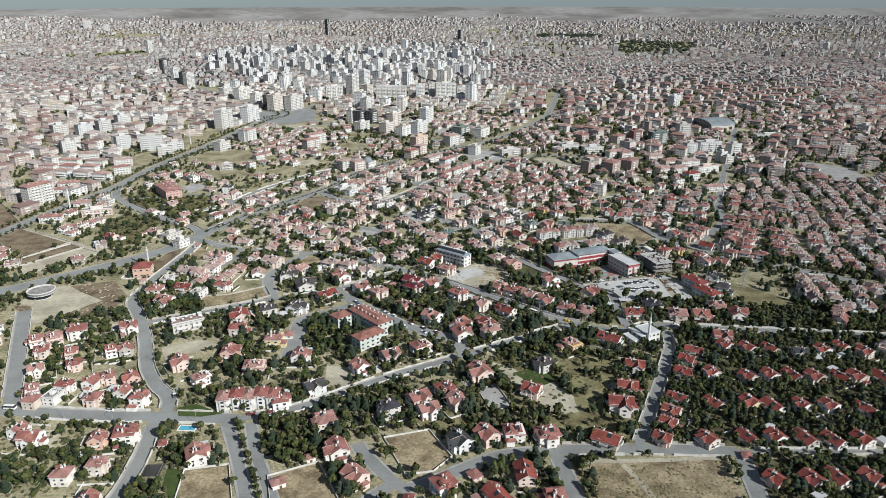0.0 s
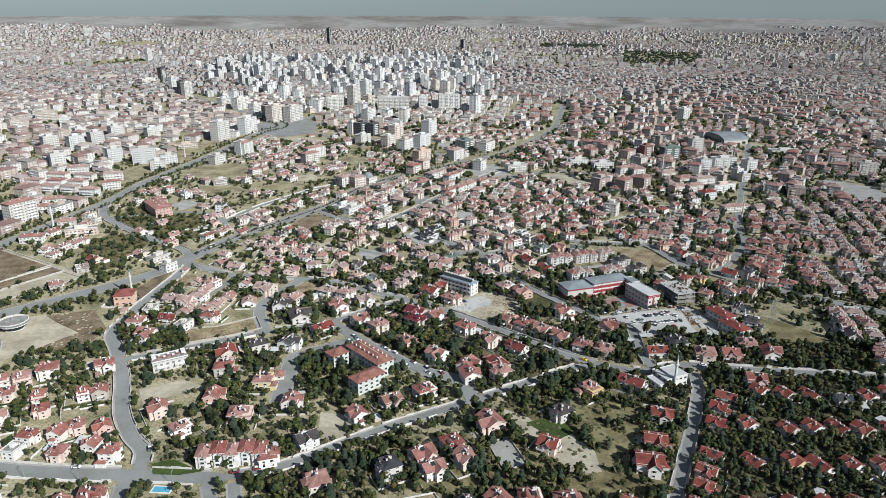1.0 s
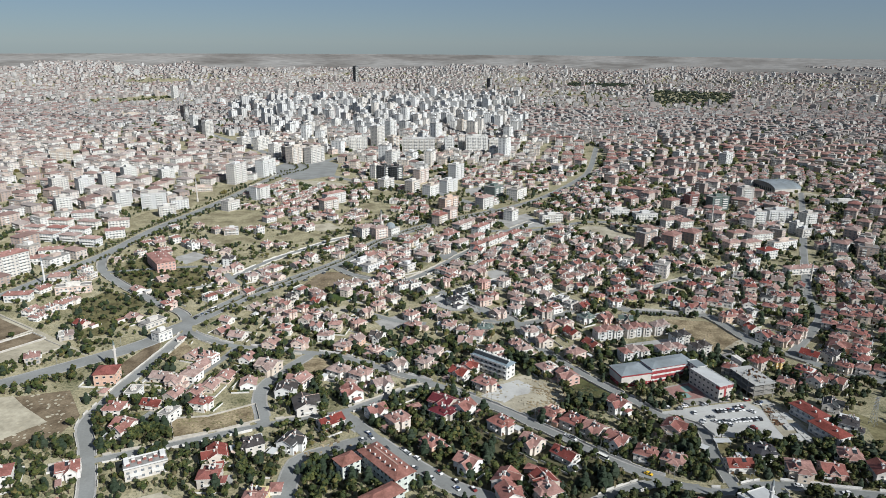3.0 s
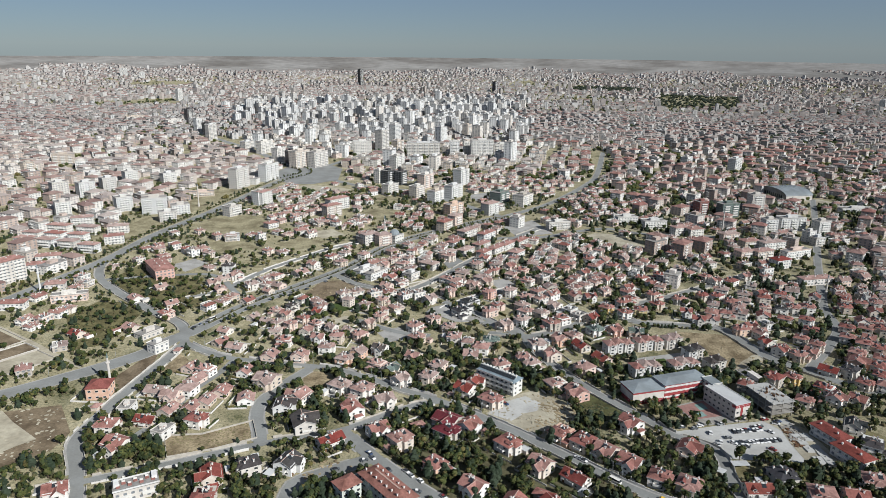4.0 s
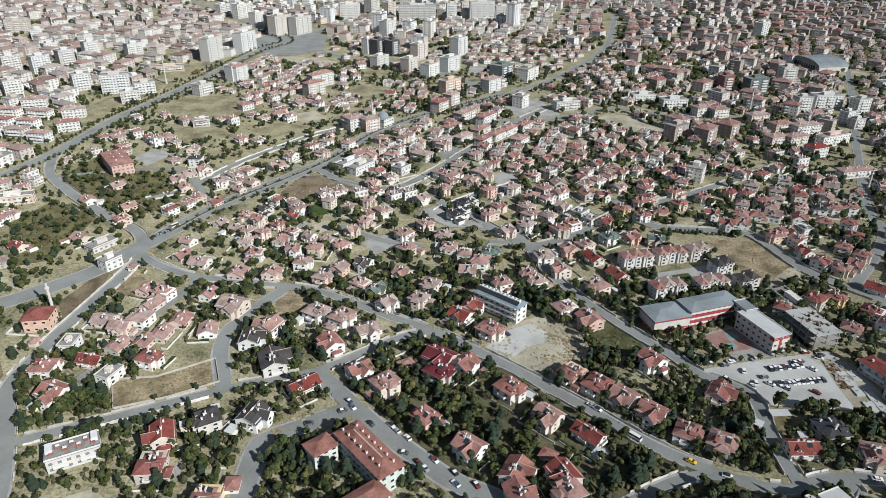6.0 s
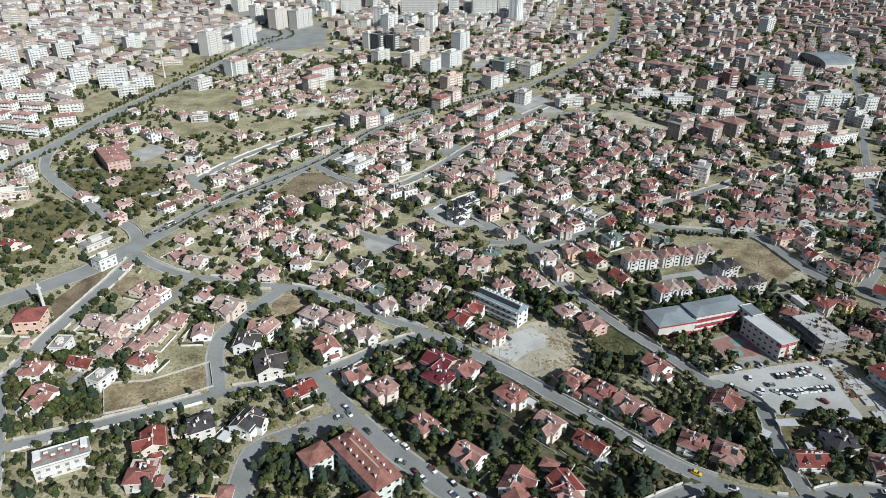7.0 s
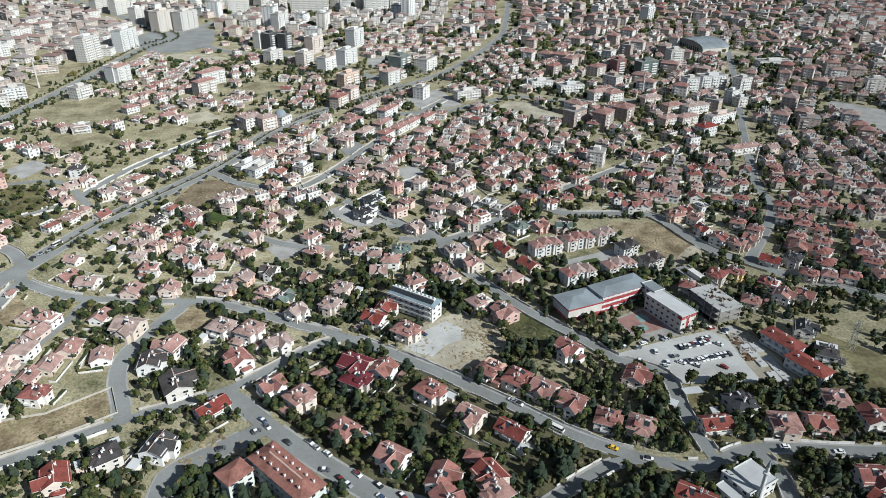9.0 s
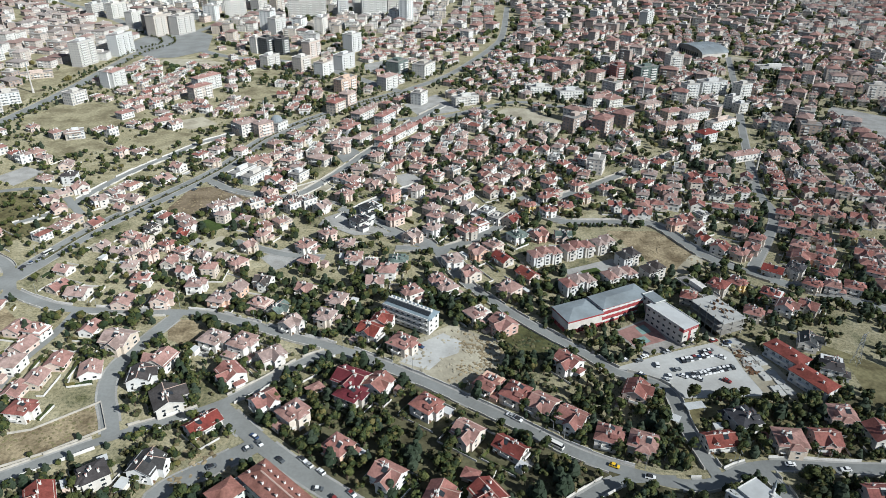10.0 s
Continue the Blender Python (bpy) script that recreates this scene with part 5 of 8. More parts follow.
def u_building():
    root = thing("residential_slab", "U-shaped pale green three-storey building with a big clay tile roof", "building")
    wing(root, "wall", -42.9, 367.2, -47.9, 29, 10.4, 8.6, "mint", "orange", 3, 2.6)
    wing(root, "link", -55.2, 374.6, 42, 6.5, 5.0, 6.4, "mint", "flat", 2, 0)
    wing(root, "wall", -60.8, 369.8, 42, 9.6, 8.0, 7.2, "mint", "orange", 3, 1.8)
    wing(root, "wall", -42.0, 345.5, 42, 17.0, 8.4, 7.2, "mint", "orange", 3, 1.8)
    m = turn_at(-42.9, 367.2, -47.9)
    for k in range(7):
        for v in (-2.6, 2.4):
            shared_part("chimney", chimney_mesh, root, m @ pose(-11.5 + 3.8 * k + v * 0.3, v, 9.9), "chimney")
    cap = Soup(["ridge"])
    cap.strip((-9.0, 0, 11.26), (9.0, 0, 11.26), "ridge", 0.3, 0.1)
    cap.v = [tuple(m @ Vector(p)) for p in cap.v]
    cap.ob("ridge_cap", root)


def school():
    root = thing("school", "red and white three-storey school with grey sheet roofs", "school")
    wing(root, "hall", 86.3, 465.6, 18, 19, 13.5, 7.5, "white", "metal", 1, 1.8, True)
    wing(root, "main_wing", 109, 473.5, 20.5, 28, 11.5, 9, "redpaint", "metal", 3, 1.4, True)
    wing(root, "east_wing", 128.4, 455.3, -66, 23, 9.5, 9, "white", "palemetal", 3, 0)
    m = turn_at(86.3, 465.6, 18)
    top = Soup(["redpaint"]).box(-9.56, -6.81, 6.2, 9.56, 6.81, 7.3, "redpaint")
    top.v = [tuple(m @ Vector(p)) for p in top.v]
    top.ob("painted_band", root)
    m = turn_at(128.4, 455.3, -66)
    top = Soup(["redpaint"]).box(8.9, -4.82, 7.2, 11.56, 4.82, 8.95, "redpaint").box(11.5, -1.2, 0.02, 11.58, 0.2, 7.2, "redpaint")
    top.v = [tuple(m @ Vector(p)) for p in top.v]
    top.ob("painted_band", root)
    wing(root, "stair_tower", 125.0, 469.5, 20, 6, 9, 9.6, "white", "metal", 3, 0)


def row_building():
    root = thing("terrace_block", "long white four-storey block with a blue-grey glazed pitched roof", "building")
    wing(root, "wall", 7.6, 473.2, -38.5, 26, 8.5, 8.4, "white", "glazed", 3, 2.2)
    m = turn_at(7.6, 473.2, -38.5)
    for k in range(11):
        shared_part("heater", heater_mesh, root, m @ pose(-11.4 + 2.25 * k, -1.6, 9.5) @ Matrix.Diagonal((1.15, 1.15, 1.15, 1)), "water_heater")
    for k in range(11):
        tank = Soup(["trim"])
        dome(tank, -11.4 + 2.25 * k, 0.9, 10.45, 0.62, "trim", 10, 4)
        tank.box(-11.75 + 2.25 * k, 0.55, 9.4, -11.05 + 2.25 * k, 1.25, 10.46, "trim")
        tank.v = [tuple(m @ Vector(p)) for p in tank.v]
        tank.ob("water_tank", root)
    for f in range(3):
        b = Soup(["trim"]).box(-12.6, -5.5, 2.9 * f + 2.7, 12.6, -4.25, 2.9 * f + 2.9, "trim", True).box(-12.6, -5.5, 2.9 * f + 2.9, 12.6, -5.4, 2.9 * f + 3.7, "trim", True)
        b.v = [tuple(m @ Vector(p)) for p in b.v]
        b.ob("balcony", root)


def building_site():
    root = thing("concrete_frame", "unfinished concrete frame building with open floors and columns", "building site")
    m = turn_at(152, 458, -73)
    for f in range(3):
        deck = "lot" if f == 2 else "concrete"
        s = Soup([deck]).box(-11, -6.8, 3.0 * f + 2.7, 11, 6.8, 3.0 * f + 3.0, deck, True)
        s.v = [tuple(m @ Vector(p)) for p in s.v]
        s.ob("floor_slab", root)
        for a in range(5):
            for b in range(3):
                c = Soup(["concrete"]).box(-10.6 + a * 5.1, -6.4 + b * 6.2, 3.0 * f, -10.2 + a * 5.1, -6.0 + b * 6.2, 3.0 * f + (2.7 if f < 2 or (a * b) % 2 == 0 else 2.7), "concrete")
                c.v = [tuple(m @ Vector(p)) for p in c.v]
                c.ob("column", root)
    for a in range(5):
        for b in range(3):
            c = Soup(["concrete"]).box(-10.6 + a * 5.1, -6.4 + b * 6.2, 9.0, -10.3 + a * 5.1, -6.1 + b * 6.2, 10.2, "concrete")
            c.v = [tuple(m @ Vector(p)) for p in c.v]
            c.ob("column_stub", root)
    rng = random.Random(8)
    for k in range(16):
        u, v, a, b, h = rng.uniform(-6, 9), rng.uniform(-3.5, 4.5), rng.uniform(0.3, 1.1), rng.uniform(0.2, 0.5), rng.uniform(0.3, 1.3)
        c = Soup(["wood" if k % 3 else "concrete"]).box(u - a, v - b, 9.0, u + a, v + b, 9.0 + h, "wood" if k % 3 else "concrete")
        c.v = [tuple(m @ Vector(p)) for p in c.v]
        c.ob("formwork", root)
    mark(taken, 152, 458, 11)
    mark(built, 152, 458, 10)


def mosque_south():
    root = thing("mosque", "plain white mosque hall with flat pale roofs", "mosque")
    wing(root, "hall", 116.9, 352.2, 24.5, 8.9, 10.6, 6.0, "white", "palemetal", 2, 0)
    wing(root, "aisle", 110.6, 350.8, 24.5, 3.6, 11.4, 5.0, "white", "palemetal", 2, 0)
    wing(root, "porch", 106.6, 347.6, 24.5, 3.4, 9.5, 3.2, "white", "palemetal", 1, 0)
    minaret(115.6, 345.6, 20)


def mosque_west():
    root = thing("mosque", "peach mosque with a pyramidal clay tile roof", "mosque")
    wing(root, "wall", -211.5, 450, 10, 11.5, 11.5, 7.0, "peach", "tile", 2, 2.8)
    minaret(-212.5, 462, 20, True)


def mosque_middle():
    root = thing("mosque", "pale stone mosque with a grey dome", "mosque")
    wing(root, "wall", -86, 772, 57, 13, 13, 7.0, "white", "flat", 2, 0)
    dome(Soup(["metal"]), -86, 772, 7.3, 5.0, "metal").ob("dome", root)
    minaret(-96, 776, 26)


u_building()
plot("faded red paint of a ball court", "court_red", [(103, 456.5), (121, 464.5), (124.5, 448), (108.5, 443)], z=0.06, category="court")
plot("faded teal paint of a ball court", "court_teal", [(113, 459), (118, 461), (119.5, 455), (114.5, 453)], z=0.07, category="court")
plot("faded teal paint of a ball court", "court_teal", [(109.5, 450), (115, 452), (116.5, 447.5), (111.5, 445.5)], z=0.07, category="court")
school()
row_building()
building_site()
mosque_south()
mosque_west()
mosque_middle()


def round_pavilion(x, y):
    """A round white showroom with a ring roof and a dark glass front."""
    root = thing("round_pavilion", "round white showroom with a dark glass band", "pavilion")
    n = 24

    def ring(rows, mat, name):
        v = [(r * math.cos(2 * math.pi * k / n), r * math.sin(2 * math.pi * k / n), z) for r, z in rows for k in range(n)]
        f = [(q * n + k, q * n + (k + 1) % n, (q + 1) * n + (k + 1) % n, (q + 1) * n + k) for q in range(len(rows) - 1) for k in range(n)]
        Soup([mat]).add(v, f, mat).ob(name, root)
    ring([(5.6, 0), (5.6, 0.5), (5.5, 0.5)], "white", "base_wall")
    ring([(5.4, 0.5), (5.4, 3.2)], "glass", "glass_front")
    ring([(5.3, 3.1), (8.2, 3.3), (8.5, 3.9), (8.45, 3.95)], "white", "lower_rim")
    ring([(8.3, 3.9), (8.3, 5.0)], "panes", "glazed_band")
    ring([(8.2, 4.9), (8.6, 5.0), (8.6, 5.5), (8.0, 5.5), (7.9, 4.6)], "white", "ring_roof")
    ring([(7.95, 4.62), (0.05, 4.7)], "flat", "roof_deck")
    for a, q in ((2.0, 0.4), (-1.5, 2.6), (-2.0, -2.5)):
        Soup(["steel"]).box(a - 0.9, q - 0.6, 4.6, a + 0.9, q + 0.6, 5.6, "steel").ob("roof_unit", root)
    root.matrix_basis = turn_at(x, y, 0)
    mark(taken, x, y, 8)
    mark(built, x, y, 7)


round_pavilion(-262, 411)
minaret(252, 826, 26)


def sports_hall(x, y, rot):
    """A big hall under one shallow barrel roof."""
    root = thing("sports_hall", "large sports hall with a curved blue-grey sheet roof", "sports hall")
    n, half, long, wall, rise = 16, 26.0, 19.0, 6.0, 6.5
    arc = [(half * math.cos(math.pi * k / n), wall + rise * math.sin(math.pi * k / n)) for k in range(n + 1)]
    m = turn_at(x, y, rot)

    def lay(s, name):
        s.v = [tuple(m @ Vector(p)) for p in s.v]
        return s.ob(name, root)
    v = [(side, q, z) for side in (-long - 0.8, long + 0.8) for q, z in arc] + [(side, q * 1.01, z + 0.4) for side in (-long - 0.8, long + 0.8) for q, z in arc]
    e = 2 * (n + 1)
    f = [(k, k + 1, k + n + 2, k + n + 1) for k in range(n)] + [(e + k, e + k + n + 1, e + k + n + 2, e + k + 1) for k in range(n)]
    f += [(k, e + k, e + k + 1, k + 1) for k in range(n)] + [(n + 1 + k, n + 2 + k, e + n + 2 + k, e + n + 1 + k) for k in range(n)]
    roof = lay(Soup(["metal"]).add(v, f, "metal"), "roof")
    for k in range(7):
        u = -long + 0.8 + k * (2 * long - 1.6) / 6
        v = [(u + d, q, z + 0.42 + h) for q, z in arc for d, h in ((-0.15, 0), (-0.15, 0.12), (0.15, 0.12), (0.15, 0))]
        lay(Soup(["steel"]).add(v, [(4 * k2 + c, 4 * k2 + c + 1, 4 * k2 + c + 5, 4 * k2 + c + 4) for k2 in range(n) for c in range(3)], "steel"), "roof_seam").parent = roof
    for side, name in ((-1, "end_wall"), (1, "end_wall")):
        v = [(side * long, q, z) for q, z in arc] + [(side * long, -half, 0), (side * long, half, 0)]
        lay(Soup(["concrete"]).add(v, [tuple(range(n + 3))], "concrete"), name)
    lay(Soup(["white"]).box(-long, -half, 0, long, -half + 0.4, wall, "white"), "side_wall")
    lay(Soup(["white"]).box(-long, half - 0.4, 0, long, half, wall, "white"), "side_wall")
    for k in range(9):
        lay(Soup(["glass"]).box(-long - 0.06, -18.0 + k * 4.0, 2.0, -long + 0.02, -15.4 + k * 4.0, 6.4, "glass"), "window")
    for q in (-16, 0, 16):
        mark(taken, x + q * 0.2, y + q, 19)
        mark(built, x + q * 0.2, y + q, 17)


sports_hall(402, 1026, 14)
plot("pale bare ground beside the sports hall", "dirt", [(414, 1000), (438, 1012), (452, 985), (428, 972)])


def swimming_pool(x, y, rot):
    root = thing("swimming_pool", "small blue garden pool with a pale tiled rim", "pool")
    s = Soup(["trim"])
    for a in ((-4.2, -2.2, 4.2, -1.7), (-4.2, 1.7, 4.2, 2.2), (-4.2, -1.7, -3.7, 1.7), (3.7, -1.7, 4.2, 1.7)):
        s.box(a[0], a[1], 0, a[2], a[3], 0.25, "trim")
    s.ob("rim", root)
    Soup(["water"]).box(-3.7, -1.7, 0, 3.7, 1.7, 0.16, "water").ob("water", root)
    root.matrix_basis = turn_at(x, y, rot)
    mark(taken, x, y, 4)
    mark(built, x, y, 4)


swimming_pool(-116.5, 265.5, -4)


def pergola(x, y, rot):
    root = thing("pergola", "dark slatted garden pergola beside a lawn", "pergola")
    for a in (-3.0, 3.0):
        for q in (-3.5, 3.5):
            Soup(["slate"]).box(a - 0.1, q - 0.1, 0, a + 0.1, q + 0.1, 2.6, "slate").ob("post", root)
    for k in range(8):
        Soup(["slate"]).box(-3.3 + 0.85 * k, -3.8, 2.6, -2.85 + 0.85 * k, 3.8, 2.8, "slate", True).ob("slat", root)
    root.matrix_basis = turn_at(x, y, rot)
    mark(taken, x, y, 4)
    mark(built, x, y, 4)


pergola(-118.5, 233, 4)
minaret(-342, 605, 24)
minaret(-335, 905, 30)
minaret(272, 645, 17)

# pink-roofed new houses in rows
def terrace(x, y, rot, units, roof="faded"):
    """A short terrace: staggered units, each with its own hipped roof and gabled bay."""
    root = thing("terrace", {"faded": "three-storey white terrace with staggered pinkish tile roofs", "slate": "three-storey white terrace with dark grey roofs", "tile": "white terrace of small houses with clay tile roofs along the street"}[roof], "terrace", "new terraces by the school")
    m = turn_at(x, y, rot)

    def lay(s, name):
        s.v = [tuple(m @ Vector(p)) for p in s.v]
        return s.ob(name, root)
    w, d, h = 5.8, 8.6, 6.4
    for k in range(units):
        cx, cy = (k - (units - 1) / 2) * w, (0.7 if k % 2 else -0.4)
        top = h + (0.5 if k % 2 else 0.0)
        lay(Soup(["white"]).box(cx - w / 2, cy - d / 2, 0, cx + w / 2, cy + d / 2, top, "white").box(cx - 1.5, cy - d / 2 - 0.5, 0, cx + 1.5, cy - d / 2, top - 0.6, "white"), "wall")
        r = Soup([roof, "ridge", "trim"])
        r.hip(cx - w / 2 - 0.4, cy - d / 2 - 0.4, cx + w / 2 + 0.4, cy + d / 2 + 0.4, top + 0.02, 1.7, roof, cap="ridge")
        r.gable(cx - 1.9, cy - d / 2 - 0.85, cx + 1.9, cy - 1.0, top - 0.75, 1.5, roof, "y", cap="ridge")
        roof_ob = lay(r, "roof")
        shared_part("chimney", chimney_mesh, roof_ob, m @ pose(cx + 1.2, cy + 1.5, top + 0.9), "chimney")
        for f in range(3):
            shared_part("w2", lambda: window_mesh(1.7, 1.25), root, m @ pose(cx, cy - d / 2 - 0.5, 0.7 + 2.0 * f), "window")
            if k in (0, units - 1):
                side = 1 if k else -1
                shared_part("w1", lambda: window_mesh(1.2, 1.15), root, m @ pose(cx + side * w / 2, cy, 0.8 + 2.05 * f, 0, 0, 90 * side), "window")
        if k % 2 == 0:
            lay(Soup(["trim"]).box(cx + 1.6, cy - d / 2 - 1.1, 3.9, cx + w / 2, cy - d / 2, 4.8, "trim", True), "balcony")
    mark(taken, x, y, units * w / 2)
    mark(built, x, y, 4.5)


for x, y, r, n in ((84.7, 526, 15, 3), (104.8, 531.6, 15, 3), (121.2, 536, 15, 2), (94.4, 494.7, 18, 3), (118.2, 500.2, 18, 3)):
    terrace(x, y, r, n)
terrace(-93, 284.5, 6, 5, "tile")
terrace(130, 519.5, 18, 2, "slate")
terrace(138, 503.5, 18, 2, "slate")
plot("small clipped lawns between the new terraces", "lawn", [(102, 514), (112, 517), (114, 511), (104, 508)], z=0.05, category="lawn")
plot("pale paved court between the new terraces", "paving", [(92, 515), (124, 526), (128, 514), (100, 504)], z=0.04, category="court")
# two long red-roofed rows by the building site
apartment(169.5, 427, -66, 17, 8, 2, "white", "red", True, "low white terrace with a long red roof")
apartment(171, 409, -66, 17, 8, 2, "white", "red", True, "low white terrace with a long red roof")
apartment(155.5, 486.5, -72, 23, 8.5, 1, "plaster", "flat", False, "low shed with a flat pale grey roof")
apartment(-151, 366, 30, 18, 8.5, 2, "white", "flat", True, "long white house with water heaters on its flat roof", heaters=True)
apartment(-222, 531, 60, 16, 9, 1, "white", "flat", False, "white filling station shop under a flat canopy")
apartment(-271, 657, -52, 34, 15, 3, "peach", "tile", False, "red-brick three-storey school with a hipped tile roof")
apartment(-205.5, 508, 60, 10, 8, 2, "white", "flat", False, "white flat-roofed corner building")
# flats along the avenue, round the big crossing and in the town centre: x, y, turn, width, depth, storeys
def flats(wall, roof, rows):
    for x, y, r, w, d, n in rows:
        apartment(x, y, r, w * 0.88, d * 0.85, n, wall, "faded" if roof == "tile" else roof)


flats("white", "flat", [(-325, 1022, 70, 30, 16, 10), (-300, 1075, 70, 34, 16, 9), (-266, 926, 60, 22, 14, 6), (-281, 866, 60, 20, 14, 4), (-117, 996, 57, 24, 13, 5),
                        (-34, 984, 57, 28, 14, 6), (-26, 1072, 57, 24, 16, 8), (-257, 1200, 60, 36, 18, 9), (-97, 1320, 5, 66, 14, 9), (-43, 1324, 10, 18, 14, 10),
                        (5, 1328, 10, 44, 16, 11), (43, 1360, 10, 38, 16, 7), (-179, 1390, 57, 24, 20, 14), (-168, 1510, 57, 22, 18, 13)])
flats("plaster", "flat", [(-142, 1072, 57, 12, 12, 7), (-80, 974, 57, 20, 14, 6), (-55, 948, 57, 22, 14, 6), (-74, 1044, 57, 24, 14, 7), (-284, 1190, 60, 36, 18, 10), (-206, 1327, 15, 36, 16, 9),
                          (-145, 1346, 57, 22, 16, 9), (52, 946, 57, 28, 18, 5), (-18, 1355, 10, 22, 16, 9), (-24, 1600, 57, 18, 16, 10), (-66, 1482, 57, 28, 16, 6), (-334, 1250, 60, 22, 16, 8),
                          (-382, 1330, 60, 32, 16, 8), (-301, 1464, 57, 22, 16, 10)])
flats("slate", "flat", [(-128, 1068, 57, 18, 14, 7), (-110, 1064, 57, 16, 14, 7), (-694, 1762, 57, 18, 16, 14), (-574, 1560, 57, 17, 14, 10), (-307, 1226, 60, 18, 14, 8)])
flats("white", "flat", [(-608, 1600, 57, 16, 14, 12), (-536, 1485, 57, 22, 14, 12), (-417, 1342, 60, 24, 16, 7), (-340, 1537, 57, 22, 16, 10), (-301, 1624, 57, 22, 16, 9), (-1006, 2448, 57, 20, 18, 15),
                        (-1786, 3630, 20, 40, 20, 14), (-1646, 3535, 20, 26, 18, 12), (1332, 2482, 50, 36, 18, 11), (1398, 3608, 50, 18, 18, 10), (1435, 3612, 50, 18, 18, 10), (1518, 3728, 50, 18, 18, 10)])
flats("white", "flat", [(-529, 946, 50, 22, 16, 7), (-496, 948, 50, 22, 16, 7), (-484, 980, 50, 20, 16, 7), (-479, 1030, 50, 20, 14, 7), (-468, 850, 40, 18, 16, 6), (-413, 879, 40, 20, 16, 6),
                        (-371, 868, 20, 30, 14, 7), (-342, 835, 30, 20, 14, 4), (-342, 869, 30, 22, 14, 4), (-538, 1042, 50, 18, 14, 5), (-488, 1046, 50, 18, 14, 6), (-434, 1048, 50, 22, 14, 5)])
flats("white", "tile", [(-435, 731, -8, 20, 11, 3), (-412, 728, -8, 20, 11, 3), (-388, 724, -8, 20, 11, 3), (-363, 714, -8, 20, 11, 3), (-355, 744, 30, 20, 11, 3), (-425, 813, 20, 24, 12, 3),
                        (-383, 628, 62, 28, 14, 7), (-379, 660, 20, 18, 11, 2), (-384, 685, 20, 22, 11, 2), (-335, 614, 20, 16, 12, 2), (-341, 571, 10, 20, 10, 2)])
flats("plaster", "tile", [(-440, 752, -8, 20, 11, 3), (-416, 750, -8, 20, 11, 3), (-392, 748, -8, 20, 11, 3), (-430, 780, -8, 26, 11, 3), (-398, 776, -8, 24, 11, 3), (-370, 782, 20, 22, 11, 3), (40, 852, 57, 16, 12, 3)])
flats("plaster", "flat", [(-704, 1110, 60, 20, 14, 5), (-670, 1102, 60, 18, 14, 6), (-661, 1180, 20, 36, 14, 6), (-608, 1138, 20, 18, 14, 5), (-310, 590, 20, 28, 9, 2), (-354, 964, 20, 34, 12, 2), (-710, 1710, 57, 40, 14, 6), (-848, 1806, 40, 50, 14, 5)])
flats("white", "tile", [(-169, 907, 50, 32, 12, 5), (11, 896, 50, 22, 14, 5), (-184, 789, 30, 13, 11, 2), (-222, 815, 50, 14, 11, 2), (-262, 925, 70, 22, 12, 6)])
flats("plaster", "tile", [(-168, 870, 50, 24, 12, 5), (-113, 764, 40, 16, 12, 2), (-247, 762, 20, 13, 11, 2)])
flats("peach", "flat", [(-31, 888, 50, 26, 12, 5)])
flats("white", "flat", [(82, 832, 20, 28, 10, 3), (160, 862, 10, 26, 12, 3), (186, 846, 10, 28, 14, 3), (326, 932, 10, 18, 14, 8), (306, 842, 10, 16, 13, 5), (332, 850, 10, 32, 13, 5), (358, 838, 20, 17, 13, 5),
                        (330, 803, 30, 12, 10, 4), (447, 937, 0, 44, 14, 2), (-129, 1188, 57, 24, 16, 8), (345, 1275, 50, 22, 14, 5), (408, 1230, 50, 32, 14, 7)])
flats("green", "flat", [(24, 960, 57, 24, 18, 5), (284, 904, 20, 26, 14, 6)])
flats("brick", "flat", [(256, 912, 20, 14, 14, 6)])
flats("slate", "flat", [(-551, 3455, 50, 22, 20, 29), (75, 3077, 50, 20, 18, 17)])
# longer low blocks among the villas
flats("white", "flat", [(-99, 667, 57, 24, 9, 2), (-89, 660, 57, 24, 10, 2), (-59, 658, 57, 13, 11, 2), (39, 840, 57, 15, 13, 4), (332, 789, 20, 13, 10, 3), (-245, 763, 20, 14, 11, 2)])
flats("white", "tile", [(-46, 688, -33, 17, 12, 2), (-14, 794, 57, 26, 11, 3), (-25, 760, 57, 22, 10, 2), (-31, 722, 57, 20, 10, 2), (-15, 733, 57, 20, 10, 2), (0, 754, 57, 22, 10, 2), (5, 784, 57, 24, 10, 3),
                        (2, 727, 57, 16, 10, 2), (14, 742, 57, 22, 10, 2), (32, 729, 57, 16, 12, 2), (24, 755, 57, 22, 10, 2), (38, 769, 57, 22, 10, 2), (0, 652, -33, 14, 11, 2)])
flats("plaster", "tile", [(-38, 817, 57, 18, 12, 4), (-28, 844, 57, 16, 12, 4), (-109, 761, 40, 18, 12, 4), (-96, 759, 40, 16, 12, 4), (280, 771, 20, 28, 12, 3), (260, 774, 20, 20, 12, 3), (249, 800, 20, 22, 12, 3),
                          (206, 821, 20, 18, 12, 3), (220, 816, 20, 18, 12, 3), (259, 740, 25, 22, 11, 3), (275, 670, 15, 32, 10, 2), (242, 738, 25, 18, 11, 3)])
flats("white", "red", [(264, 713, 25, 18, 12, 3)])
flats("plaster", "flat", [(290, 742, 25, 34, 10, 3)])


